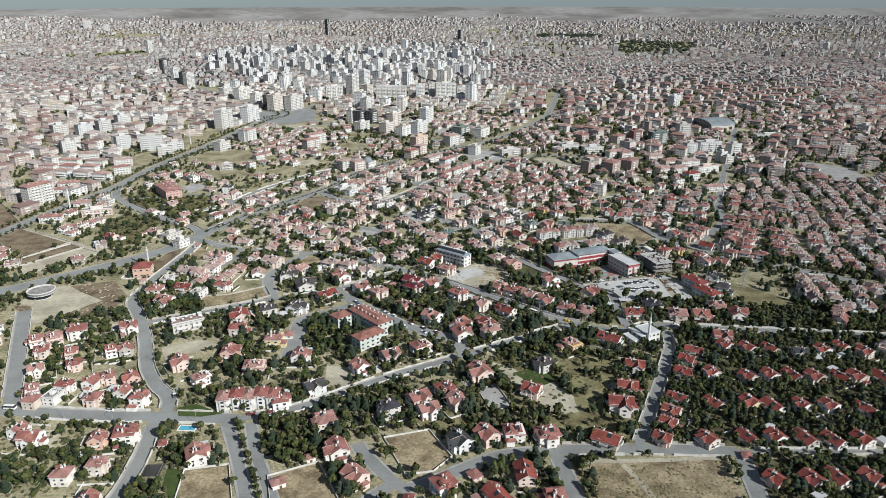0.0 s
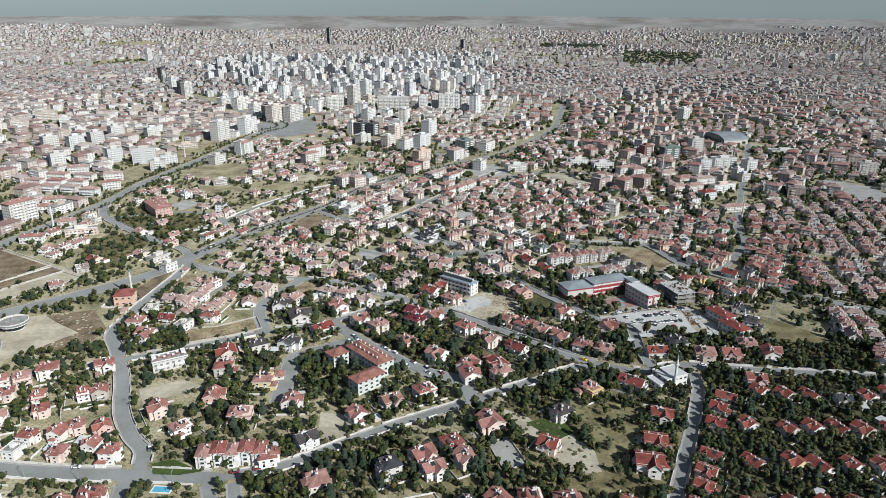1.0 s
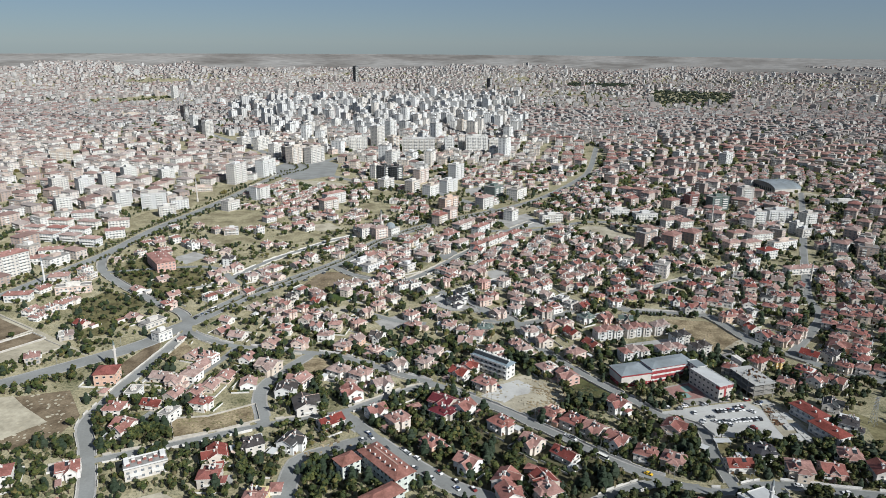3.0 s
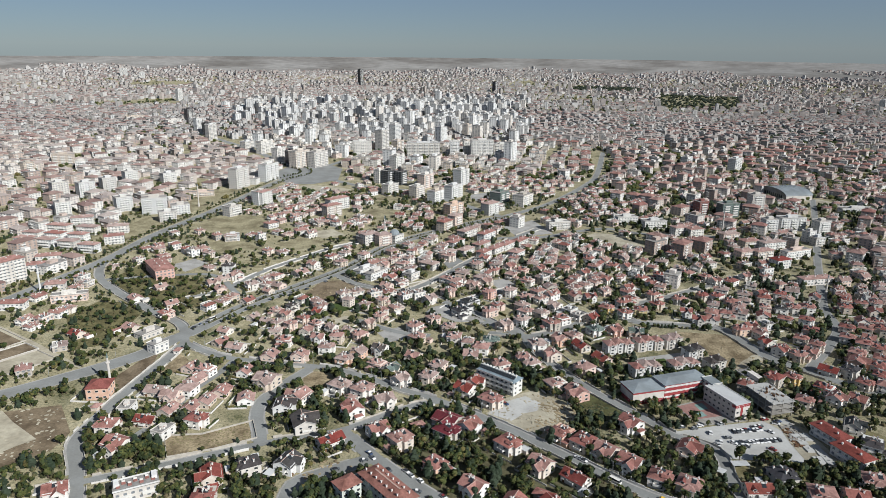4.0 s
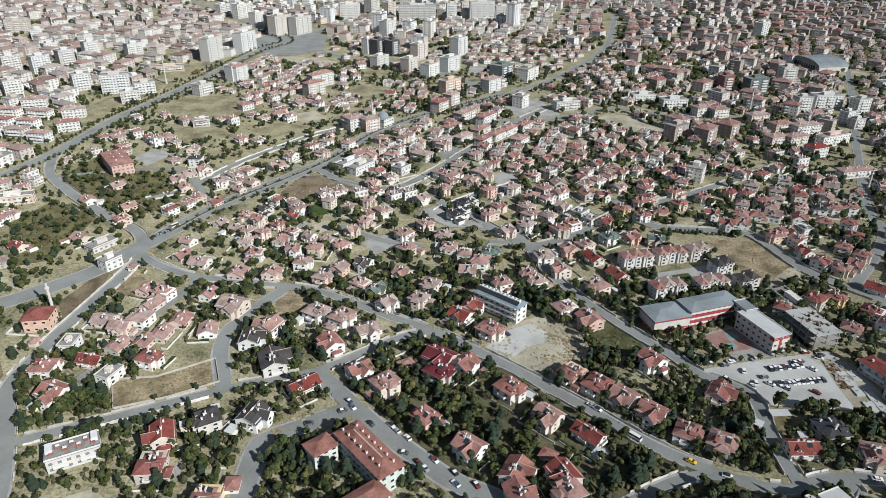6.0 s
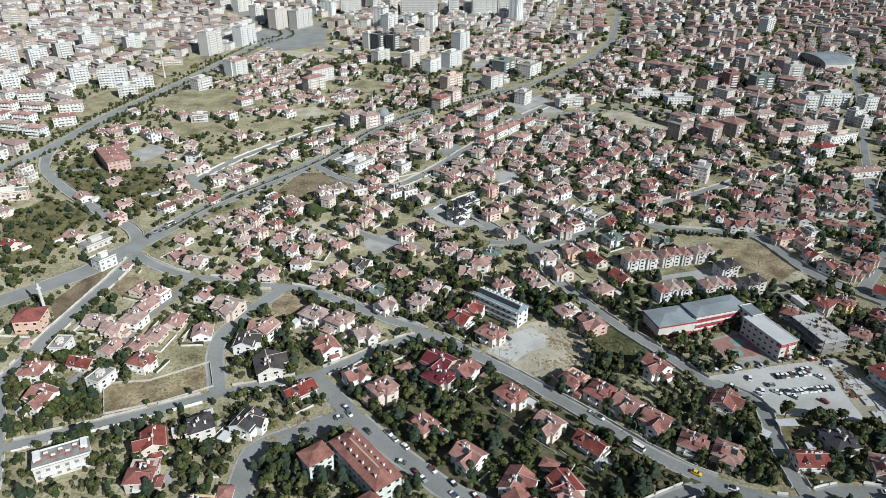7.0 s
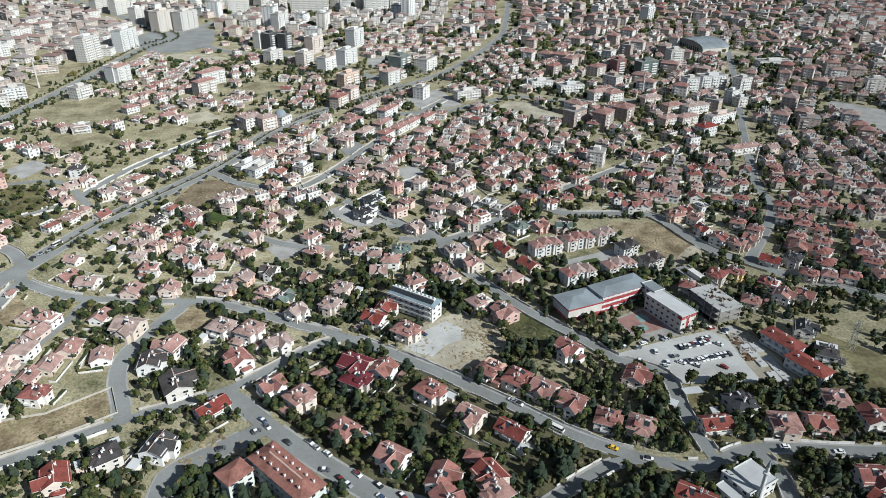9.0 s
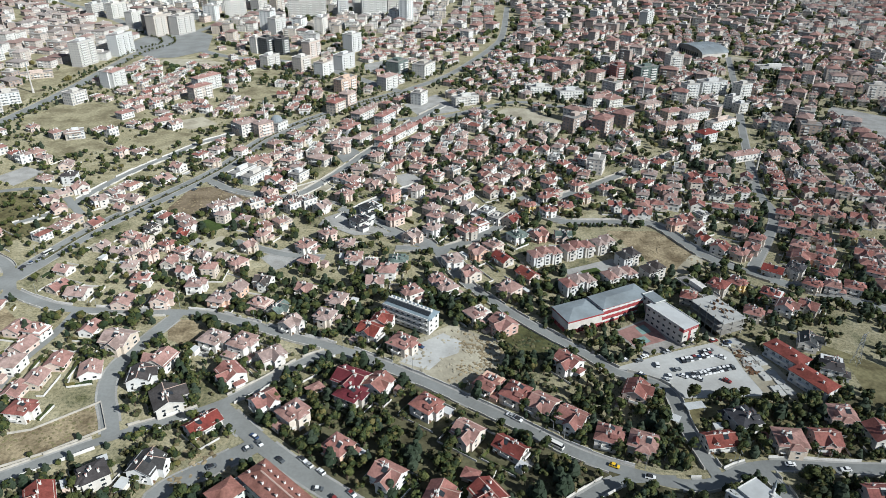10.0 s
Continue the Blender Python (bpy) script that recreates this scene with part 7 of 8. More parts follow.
# ---- gardens: paved and planted patches, boundary walls ----
def lay_gardens():
    rng = random.Random(31)
    patches = {"paving": Soup(["paving"]), "dirt": Soup(["dirt"]), "lawn": Soup(["lawn"]), "dry": Soup(["dry"])}
    walls, hedges, sheds = Soup(["kerb"]), Soup(["leaf_stuff"]), Soup(["palemetal", "plaster_stuff", "tile_stuff"])
    level = 0
    for tag, rows in HOMES.items():
        for x, y, rot in rows:
            m = turn_at(x, y, rot)
            for k in range(3):
                kind = rng.choice(("paving", "paving", "dirt", "dirt", "lawn", "dry"))
                if x > -60 and y < 440 and kind in ("dirt", "dry") and rng.random() < 0.5:
                    kind = "lawn"
                a, b = rng.uniform(1.2, 3.6), rng.uniform(1.2, 4.5)
                side = rng.randrange(4)
                cx, cy = ((6.5, 0), (0, 6.5), (-6.5, 0), (0, -6.5))[side]
                cx, cy = cx + rng.uniform(-2, 2), cy + rng.uniform(-2, 2)
                level = (level + 1) % 11
                z = 0.004 + 0.004 * level
                q = [m @ Vector((cx + u * a, cy + v * b, z)) for u, v in ((-1, -1), (1, -1), (1, 1), (-1, 1))]
                if all(is_free(p.x, p.y, 0.3, built) for p in q):
                    patches[kind].add(q, [(0, 1, 2, 3)], kind)
            if rng.random() < 0.5 and y < 700:
                a, b, h = rng.uniform(1.0, 1.9), rng.uniform(1.2, 2.6), rng.uniform(1.9, 2.5)
                cx, cy = rng.choice(((7.4, 4), (-7.4, 4), (4, 7.8), (-4, -8.2), (7.4, -5)))
                q = [m @ Vector((cx + u * a, cy + v * b, 0)) for u, v in ((-1, -1), (1, -1), (1, 1), (-1, 1))]
                if all(is_free(p.x, p.y, 0.3, built) for p in q):
                    up, lean = Vector((0, 0, h)), Vector((0, 0, 0.35))
                    sheds.add(q + [q[0] + up, q[1] + up, q[2] + up + lean, q[3] + up + lean], [(0, 1, 5, 4), (1, 2, 6, 5), (2, 3, 7, 6), (3, 0, 4, 7)], "plaster_stuff")
                    mid = (q[0] + q[2]) / 2
                    e = [mid + (p - mid) * 1.12 + up + (lean if k > 1 else lean * 0) for k, p in enumerate(q)]
                    t = Vector((0, 0, 0.1))
                    sheds.add([p + t * 0.1 for p in e] + [p + t for p in e], [(4, 5, 6, 7), (0, 1, 5, 4), (1, 2, 6, 5), (2, 3, 7, 6), (3, 0, 4, 7)], rng.choice(("palemetal", "tile_stuff", "palemetal")))
                    mark(built, cx * 0 + mid.x, mid.y, 1.2)
            w, d = rng.uniform(7.2, 9.0), rng.uniform(7.2, 9.5)
            c = [m @ Vector((u * w, v * d, 0)) for u, v in ((-1, -1), (1, -1), (1, 1), (-1, 1))]
            for p, q in zip(c, c[1:] + c[:1]):
                if rng.random() < 0.35:
                    continue
                n, planted = 5, rng.random() < 0.5
                for k in range(n):
                    a, b = p.lerp(q, k / n), p.lerp(q, (k + 1) / n)
                    if not (is_free(a.x, a.y, 0.6, built) and is_free(b.x, b.y, 0.6, built)):
                        continue
                    e = (b - a).normalized() * 0.09
                    o, h = Vector((-e.y, e.x, 0)), Vector((0, 0, 0.9))
                    if planted and rng.random() < 0.85:
                        g, t = o * rng.uniform(8, 14), Vector((0, 0, rng.uniform(0.9, 1.8)))
                        j = [Vector((rng.uniform(-0.25, 0.25), rng.uniform(-0.25, 0.25), rng.uniform(-0.2, 0.25))) for _ in range(4)]
                        hedges.add([a + o * 2, b + o * 2, a + o * 2 + t + j[0], b + o * 2 + t + j[1], a + g + t + j[2], b + g + t + j[3], a + g * 1.15, b + g * 1.15], [(0, 1, 3, 2), (2, 3, 5, 4), (4, 5, 7, 6), (0, 2, 4, 6), (1, 7, 5, 3)], "leaf_stuff")
                    walls.add([a - o, b - o, a - o + h, b - o + h, a + o + h, b + o + h, a + o, b + o], [(0, 1, 3, 2), (2, 3, 5, 4), (4, 5, 7, 6), (0, 2, 4, 6), (1, 7, 5, 3)], "kerb")
    names = {"paving": "pale paved yards beside the houses", "dirt": "patches of pale bare soil in the gardens", "lawn": "small green lawns and beds in the gardens", "dry": "patches of dry grass in the gardens"}
    for kind, s in patches.items():
        if s.f:
            tagged(s.ob("garden_patches"), names[kind], "garden", kind="stuff")
    tagged(walls.ob("garden_walls"), "thin pale boundary walls between the gardens", "walls", kind="stuff")
    tagged(hedges.ob("hedges"), "uneven green hedges along the garden walls", "hedges", kind="stuff")
    tagged(sheds.ob("garden_sheds"), "small lean-to sheds in the gardens behind the houses", "sheds", kind="stuff")


lay_gardens()

# ---- trees ----
def clump(s, c, r, rng, mat, faces=14):
    """A loose tuft of leaf sprays round a point."""
    for _ in range(faces):
        a, b = rng.uniform(0, 2 * math.pi), math.asin(rng.uniform(-0.6, 1))
        n = Vector((math.cos(a) * math.cos(b), math.sin(a) * math.cos(b), math.sin(b)))
        p = Vector(c) + n * r * rng.uniform(0.55, 1.05)
        t = n.orthogonal().normalized()
        t.rotate(Matrix.Rotation(rng.uniform(0, 6.28), 3, n))
        q = n.cross(t)
        l = r * rng.uniform(0.45, 0.75)
        s.add([p + t * l, p + q * l * 0.8 - n * l * 0.35, p - t * l * 0.9, p - q * l * 0.8 - n * l * 0.35], [(0, 1, 2, 3)], mat)


def small_core(s, c, r, rng, mat):
    """A rough crown for trees far off."""
    v = [(c[0] + r * w * math.cos(a) * rng.uniform(0.8, 1.15), c[1] + r * w * math.sin(a) * rng.uniform(0.8, 1.15), c[2] + r * z) for z, w in ((-0.6, 0.75), (0.35, 0.95)) for a in (0.3, 1.55, 2.8, 4.1, 5.3)]
    v.append((c[0], c[1], c[2] + r * 0.95))
    s.add(v, [(k, (k + 1) % 5, (k + 1) % 5 + 5, k + 5) for k in range(5)] + [(k + 5, (k + 1) % 5 + 5, 10) for k in range(5)], mat)


def core(s, c, r, rng, mat, squash=0.85):
    """A rough inner mass, so that the crown is dense within."""
    v = []
    for q, z in enumerate((-0.7, -0.1, 0.55)):
        for k in range(6):
            a = 2 * math.pi * (k + 0.5 * q) / 6
            w = math.sqrt(1 - z * z) * rng.uniform(0.75, 1.15)
            v.append((c[0] + r * w * math.cos(a), c[1] + r * w * math.sin(a), c[2] + r * z * squash * rng.uniform(0.85, 1.15)))
    v += [(c[0], c[1], c[2] + r * squash), (c[0], c[1], c[2] - r * squash)]
    f = [(q * 6 + k, q * 6 + (k + 1) % 6, (q + 1) * 6 + (k + 1) % 6, (q + 1) * 6 + k) for q in range(2) for k in range(6)]
    f += [(12 + k, 12 + (k + 1) % 6, 18) for k in range(6)] + [((k + 1) % 6, k, 19) for k in range(6)]
    s.add(v, f, mat)


def trunk_soup(h, r, rng, limbs=4):
    s = Soup(["bark"])
    n = 6
    v = [(r * f * math.cos(2 * math.pi * k / n), r * f * math.sin(2 * math.pi * k / n), z) for z, f in ((0, 1.25), (h * 0.3, 0.9), (h, 0.5)) for k in range(n)]
    s.add(v, [(q * n + k, q * n + (k + 1) % n, (q + 1) * n + (k + 1) % n, (q + 1) * n + k) for q in range(2) for k in range(n)], "bark")
    for _ in range(limbs):
        a, l = rng.uniform(0, 6.28), h * rng.uniform(0.4, 0.7)
        b = Vector((0, 0, h * rng.uniform(0.55, 0.9)))
        e = b + Vector((math.cos(a), math.sin(a), 0.9)) * l
        o = Vector((-math.sin(a), math.cos(a), 0)) * r * 0.4
        u = Vector((0, 0, r * 0.4))
        s.add([b + o, b + u, b - o, e], [(0, 1, 3), (1, 2, 3), (2, 0, 3)], "bark")
    return s


def crown_soup(kind, rng, mat, fine=1.0):
    s = Soup([mat])
    if kind == "broad":
        for k in range(7):
            a, q = rng.uniform(0, 6.28), rng.uniform(0.3, 1.5)
            c, r = (q * math.cos(a), q * math.sin(a), rng.uniform(2.2, 4.4)), rng.uniform(0.85, 1.35)
            core(s, c, r * 0.82, rng, mat)
            clump(s, c, r, rng, mat, int(20 * fine))
    else:
        for k in range(6):
            z, r = 0.9 + k * 1.05, 1.65 * (1 - k / 6.6)
            core(s, (0, 0, z), r * 0.8, rng, mat, 0.9)
            clump(s, (0, 0, z), r, rng, mat, int(18 * fine))
    return s


def tree_pattern(kind, seed, height_of_trunk):
    rng = random.Random(seed)
    root = thing("tree", "bushy dark green garden tree" if kind == "broad" else "dark pointed conifer beside the houses", "tree", "garden trees")
    trunk_soup(height_of_trunk, 0.16, rng, 4 if kind == "broad" else 0).ob("trunk", root)
    crown_soup(kind, rng, "leaf" if kind == "broad" else "conifer").ob("crown", root)
    return root


def small_tree(kind, seed):
    rng = random.Random(seed)
    mat = {"conifer": "conifer", "bush": "shrub"}.get(kind, "leaf_stuff")
    s = Soup([mat, "bark"])
    s.box(-0.12, -0.12, 0, 0.12, 0.12, 1.8, "bark")
    if kind == "broad":
        for k in range(3):
            a, q = rng.uniform(0, 6.28), rng.uniform(0.3, 1.2)
            c, r = (q * math.cos(a), q * math.sin(a), rng.uniform(1.9, 3.6)), rng.uniform(1.05, 1.5)
            if k < 2:
                core(s, c, r * 0.85, rng, mat)
            clump(s, c, r, rng, mat, 9)
    elif kind == "mid":
        core(s, (0.3, 0.1, 2.6), 1.55, rng, mat)
        clump(s, (-0.4, -0.3, 2.4), 1.8, rng, mat, 12)
    elif kind == "bush":
        small_core(s, (0, 0, 0.55), 0.95, rng, mat)
        clump(s, (0.1, 0, 0.7), 1.15, rng, mat, 7)
    else:
        for k in range(2):
            z, r = 1.6 + k * 2.3, 1.7 - 0.75 * k
            core(s, (0, 0, z), r, rng, mat, 1.35)
            clump(s, (0, 0, z), r * 1.1, rng, mat, 5)
    return s


ORCHARDS = [[(-295, 559), (-288, 589), (-270, 590), (-246, 574), (-242, 532), (-247, 512), (-261, 505)],
            [(-305, 637), (-298, 684), (-241, 646), (-205, 627), (-202, 590), (-232, 567), (-277, 608)],
            [(-312, 654), (-324, 683), (-306, 701), (-271, 656), (-283, 623)],
            [(-86, 265), (-60, 276), (-35, 248), (-62, 237), (-75, 241)],
            [(-189, 245), (-157, 252), (-134, 230), (-178, 226)]]


# how thickly trees grow, and how many of them are low shrubs: west, east, south, north, share, shrubs
GROVES = [(-200, -148, 374, 432, 1.0, 0.2), (-133, -90, 356, 384, 0.42, 0.6), (90, 400, 180, 345, 0.95, 0.4), (-20, 90, 180, 345, 0.4, 0.55), (-60, 75, 345, 447, 0.56, 0.5), (75, 150, 345, 404, 0.65, 0.45), (150, 400, 345, 402, 0.75, 0.4), (150, 400, 402, 470, 0.36, 0.4),
          (-400, -125, 180, 400, 0.26, 0.6), (-125, -20, 180, 345, 0.5, 0.55), (-125, -60, 345, 500, 0.42, 0.4), (-230, -125, 400, 520, 0.22, 0.45), (-60, 100, 447, 575, 0.5, 0.35),
          (100, 400, 470, 575, 0.38, 0.3)]


def tree_share(x, y, u):
    if any(inside(x, y, q) for q in ORCHARDS):
        return 1.15 + 0.5 * u, 0.55
    for west, east, south, north, share, low in GROVES:
        if west < x < east and south < y < north:
            return share + (0.5 if x > -60 else 0.85) * u, low
    share = 0.4
    if west_of_boulevard(x, y):
        share = 0.55
    if west_of_avenue(x, y):
        share = 0.5
    if x > 90:
        share = 0.62
    return share + 0.42 * u, 0.3


def plant_trees():
    rng = random.Random(77)
    patterns = [tree_pattern("broad", k, 2.2) for k in range(5)] + [tree_pattern("conifer", 20 + k, 1.2) for k in range(3)]
    used = [False] * 8
    rows = {"broad": [], "bush": [], "conifer": [], "mid": []}
    near = 0
    spots = []
    for k in range(64000):
        y = 200 + (300 if k % 2 else 800) * rng.random()
        x = rng.uniform(-1, 1) * (0.74 * y + 40)
        spots.append((y, x))
    spots.sort()
    for y, x in spots:
        u = noise.noise((x / 45, y / 45, 1.7)) + 0.5 * noise.noise((x / 14, y / 14, 4.1))
        p, low = tree_share(x, y, u)
        if rng.random() > p:
            continue
        if not is_free(x, y, 0.1, built):
            continue
        kind = "bush" if rng.random() < low else "conifer" if rng.random() < (0.2 if x > -60 else 0.12) else "broad"
        size = rng.uniform(0.8, 1.55) * (0.8 if x > 90 and y < 345 or x < -200 and y > 450 else 1.1 if -200 < x < -148 and 374 < y < 432 else 0.88 if x < -125 else 1.08 if -60 < x < 150 and 345 < y < 447 else 1.0)
        if near < 96 and kind != "bush" and rng.random() < 0.5:
            k = rng.randrange(5) if kind == "broad" else 5 + rng.randrange(3)
            m = pose(x, y, 0, 0, 0, rng.uniform(0, 360))
            big = Matrix.Diagonal((size, size, size * rng.uniform(0.9, 1.1), 1))
            if used[k]:
                copy_thing(patterns[k], m).matrix_basis = m @ big
            else:
                patterns[k].matrix_basis, used[k] = m @ big, True
            near += 1
        else:
            rows["mid" if kind == "broad" and y > 470 else kind].append((x, y, 0, rng.uniform(0, 6.28), size, size, size * rng.uniform(0.85, 1.15)))
        mark(built, x, y, 0.4)
    # rows of trees along the avenue and the boulevard's strip
    for pts, off, step in ((AVE[:8], 8.2, 6), (AVE[:8], -8.2, 6), ([(-196, 540.6), (-171, 596), (-120, 677), (-88, 757), (-32, 827), (24, 880)], 0, 9), ([(-95, 270), (-86, 250), (-72, 219), (-62, 190)], 0, 4)):
        for p, q in zip(smooth_line(pts, step), smooth_line(pts, step)[1:]):
            d = (q - p).normalized()
            o = p + Vector((-d.y, d.x)) * off
            s = rng.uniform(0.6, 1.1) * (0.5 if off == 0 and step == 9 else 1)
            rows["broad"].append((o.x, o.y, 0, rng.uniform(0, 6.28), s, s, s))
    # a raised median with shrubs, and trees along both sides of the boulevard
    strip = smooth_line([(-190, 553), (-171, 596), (-120, 677), (-88, 757), (-32, 827), (24, 880)], 6)
    median = Soup(["paving", "soil"])
    for p, q in zip(strip, strip[1:]):
        d = (q - p).normalized()
        n = Vector((-d.y, d.x))
        median.add([(*(p + n * 0.9), 0.1), (*(p - n * 0.9), 0.1), (*(q - n * 0.9), 0.1), (*(q + n * 0.9), 0.1), (*(p + n * 0.9), 0.42), (*(p - n * 0.9), 0.42), (*(q - n * 0.9), 0.42), (*(q + n * 0.9), 0.42)],
                   [(0, 3, 7, 4), (1, 5, 6, 2), (4, 7, 6, 5)], "paving")
        median.i[-1] = 1
        for off, share in ((8.6, 0.75), (-8.6, 0.6), (11.5, 0.35)):
            o = p + n * off + d * rng.uniform(-2, 2)
            if rng.random() < share:
                s = rng.uniform(0.6, 1.0)
                rows["broad"].append((o.x, o.y, 0, rng.uniform(0, 6.28), s, s, s))
        if rng.random() < 0.8:
            s = rng.uniform(0.5, 0.9)
            rows["bush"].append((p.x, p.y, 0.4, rng.uniform(0, 6.28), s, s, s * 1.3))
    tagged(median.ob("median_strip"), "raised planted median with pale kerbs along the boulevard", "median", kind="structure")
    # bluish conifers beside the long clay-roofed building
    for x, y in ((-83, 367.8), (-80.5, 368.9), (-78.4, 369.7), (-76, 370.8), (-73.7, 371.6), (-71.6, 372.7), (-64.5, 372.5), (-60.7, 368.3), (-62.5, 366), (-63.8, 364.1), (-65.5, 362.4), (-67, 360.9), (-69.5, 358.6), (-72, 361), (-70, 364.5), (-67.5, 367.5)):
        s = rng.uniform(0.75, 1.05)
        rows["conifer"].append((x, y, 0, rng.uniform(0, 6.28), s, s, s))
    # trees and shrubs behind the street walls
    for line, half, _, _ in ROADS:
        for side in (1, -1):
            for p, q in zip(line, line[1:]):
                d = q - p
                if not 200 < p.y < 640 or d.length < 0.1:
                    continue
                d.normalize()
                for k in range(max(1, int((q - p).length / 2.3))):
                    o = p + d * 2.3 * k + Vector((-d.y, d.x)) * side * (half + rng.uniform(2.4, 3.2))
                    if abs(o.x) > 0.74 * o.y + 40 or noise.noise((o.x / 16, o.y / 16, 5.5)) < (-0.05 if o.x > -125 else 0.12) or not is_free(o.x, o.y, 0.1, built):
                        continue
                    s = rng.uniform(0.55, 1.05)
                    rows[rng.choice(("mid", "mid", "bush", "conifer"))].append((o.x, o.y, 0, rng.uniform(0, 6.28), s, s, s * rng.uniform(0.8, 1.2)))
    # the town's trees farther out
    for _ in range(27000):
        y = 950 + 3300 * rng.random() ** 1.5
        x = rng.uniform(-0.78, 0.78) * y
        u = noise.noise((x / 260, y / 260, 9.2)) + 0.6 * noise.noise((x / 70, y / 70, 2.2))
        if u < (rng.uniform(-0.1, 0.5) if x < 150 else rng.uniform(-0.7, 0.15)) or not is_free(x, y, 1.5, built) or math.hypot(x, y - 100) > 3900:
            continue
        s = rng.uniform(0.9, 1.6)
        rows.setdefault("far", []).append((x, y, land(x, y), rng.uniform(0, 6.28), s * 1.2, s * 1.2, s))
    for pts in PARK:
        xs, ys = [p[0] for p in pts], [p[1] for p in pts]
        for _ in range(500):
            x, y = rng.uniform(min(xs), max(xs)), rng.uniform(min(ys), max(ys))
            if inside(x, y, pts):
                s = rng.uniform(1.2, 2.0)
                rows.setdefault("grove", []).append((x, y, land(x, y), rng.uniform(0, 6.28), s * 1.5, s * 1.5, s))
    for kind, many in rows.items():
        for v in range(3):
            part = many[v::3]
            if not part:
                continue
            if kind in ("far", "grove"):
                leaf = "leaf_stuff" if kind == "far" else "grove"
                s = Soup([leaf])
                small_core(s, (0.2, 0, 2.0), 2.4, random.Random(v), leaf)
            else:
                s = small_tree(kind, 40 + v)
            name = {"broad": "garden_trees", "mid": "street_trees", "bush": "bushes", "conifer": "conifers", "far": "distant_trees", "grove": "park_trees"}[kind]
            label = {"broad": "dark green garden trees between the houses", "mid": "dark green trees between the farther houses", "bush": "low olive bushes in the gardens", "conifer": "dark pointed conifers in the gardens", "far": "dark trees along distant streets", "grove": "dark dense trees of a town park"}[kind]
            tagged(repeated(name, s, part), label, "trees" if kind != "bush" else "bushes", kind="stuff")


plant_trees()


# ---- rough ground: heaps of earth and dry tussocks on the open plots ----
def strew(pts, count, mat, seed, low, high, name, label, category):
    rng = random.Random(seed)
    xs, ys = [p[0] for p in pts], [p[1] for p in pts]
    s = Soup([mat])
    core(s, (0, 0, 0.1), 1.0, rng, mat, 0.6)
    rows = []
    while len(rows) < count:
        x, y = rng.uniform(min(xs), max(xs)), rng.uniform(min(ys), max(ys))
        if inside(x, y, pts) and rng.random() < 0.5 + noise.noise((x / 7, y / 7, seed)):
            q = rng.uniform(low, high)
            rows.append((x, y, 0.0, rng.uniform(0, 6.28), q * rng.uniform(0.7, 1.6), q, q * rng.uniform(0.3, 0.8)))
    tagged(repeated(name, s, rows), label, category, kind="stuff")


SITE = [(8, 458), (20, 466), (27, 470), (44, 456), (49, 441), (28, 421.5), (17, 428), (0, 443)]
strew(SITE, 160, "dirt", 4, 0.3, 1.0, "earth_heaps", "pale heaps of earth and broken stone on the cleared plot", "heaps")
strew([(26, 466), (44, 456), (49, 441), (28, 421.5), (20, 428), (30, 445)], 260, "dry", 5, 0.3, 1.0, "dry_tussocks", "brown dry tussocks over the rubble plot", "weeds")
strew([(61, 241), (119, 243), (116, 212), (62, 212)], 260, "dry", 6, 0.2, 0.6, "dry_tussocks", "brown dry tussocks on the empty field", "weeds")
strew([(132, 560), (161, 557), (179, 527), (169, 511), (149, 503), (140, 530)], 320, "dry", 7, 0.3, 0.8, "dry_tussocks", "brown dry tussocks on the grass field", "weeds")
strew([(-140, 611), (-131, 648), (-118, 650), (-91, 634), (-89, 620), (-109, 612), (-117, 602)], 300, "dry", 8, 0.3, 0.9, "dry_tussocks", "brown dry tussocks on the corner plot", "weeds")
strew([(-159, 411), (-141, 414), (-120, 428), (-113, 412), (-131, 401), (-150, 393)], 200, "weeds", 9, 0.2, 0.7, "dry_tussocks", "olive weeds on the walled grass plot", "weeds")
strew([(-272, 395), (-264, 425), (-227, 438), (-207, 412), (-207, 396), (-222, 380), (-250, 378)], 160, "dirt", 10, 0.3, 0.9, "earth_heaps", "pale low heaps on the trodden dirt lot", "heaps")
strew([(62, 239), (117, 241), (115, 209), (63, 209)], 300, "weeds", 11, 0.3, 0.9, "weed_tussocks", "brown-olive tussocks on the empty field", "weeds")
strew([(-8, 266), (40, 256), (84, 256), (100, 290), (116, 328), (98, 336), (80, 356), (40, 340)], 420, "shrub", 12, 0.4, 1.2, "garden_shrubs", "low olive and brown shrubs in the old gardens", "shrubs")

strew([(-215, 264), (-139, 262), (-136, 215), (-215, 212)], 420, "shrub", 13, 0.5, 1.3, "garden_shrubs", "low olive and brown shrubs on dry garden ground", "shrubs")
strew([(46, 466), (58, 468), (78, 444), (70, 436), (54, 447)], 160, "shrub", 14, 0.4, 1.1, "garden_shrubs", "rank green weeds on the overgrown plot", "weeds")
strew([(-84, 380), (-62, 384), (-58, 392), (-78, 398), (-100, 402), (-96, 388)], 120, "dry", 15, 0.4, 1.2, "dry_tussocks", "tan dead scrub on the rough plot", "weeds")


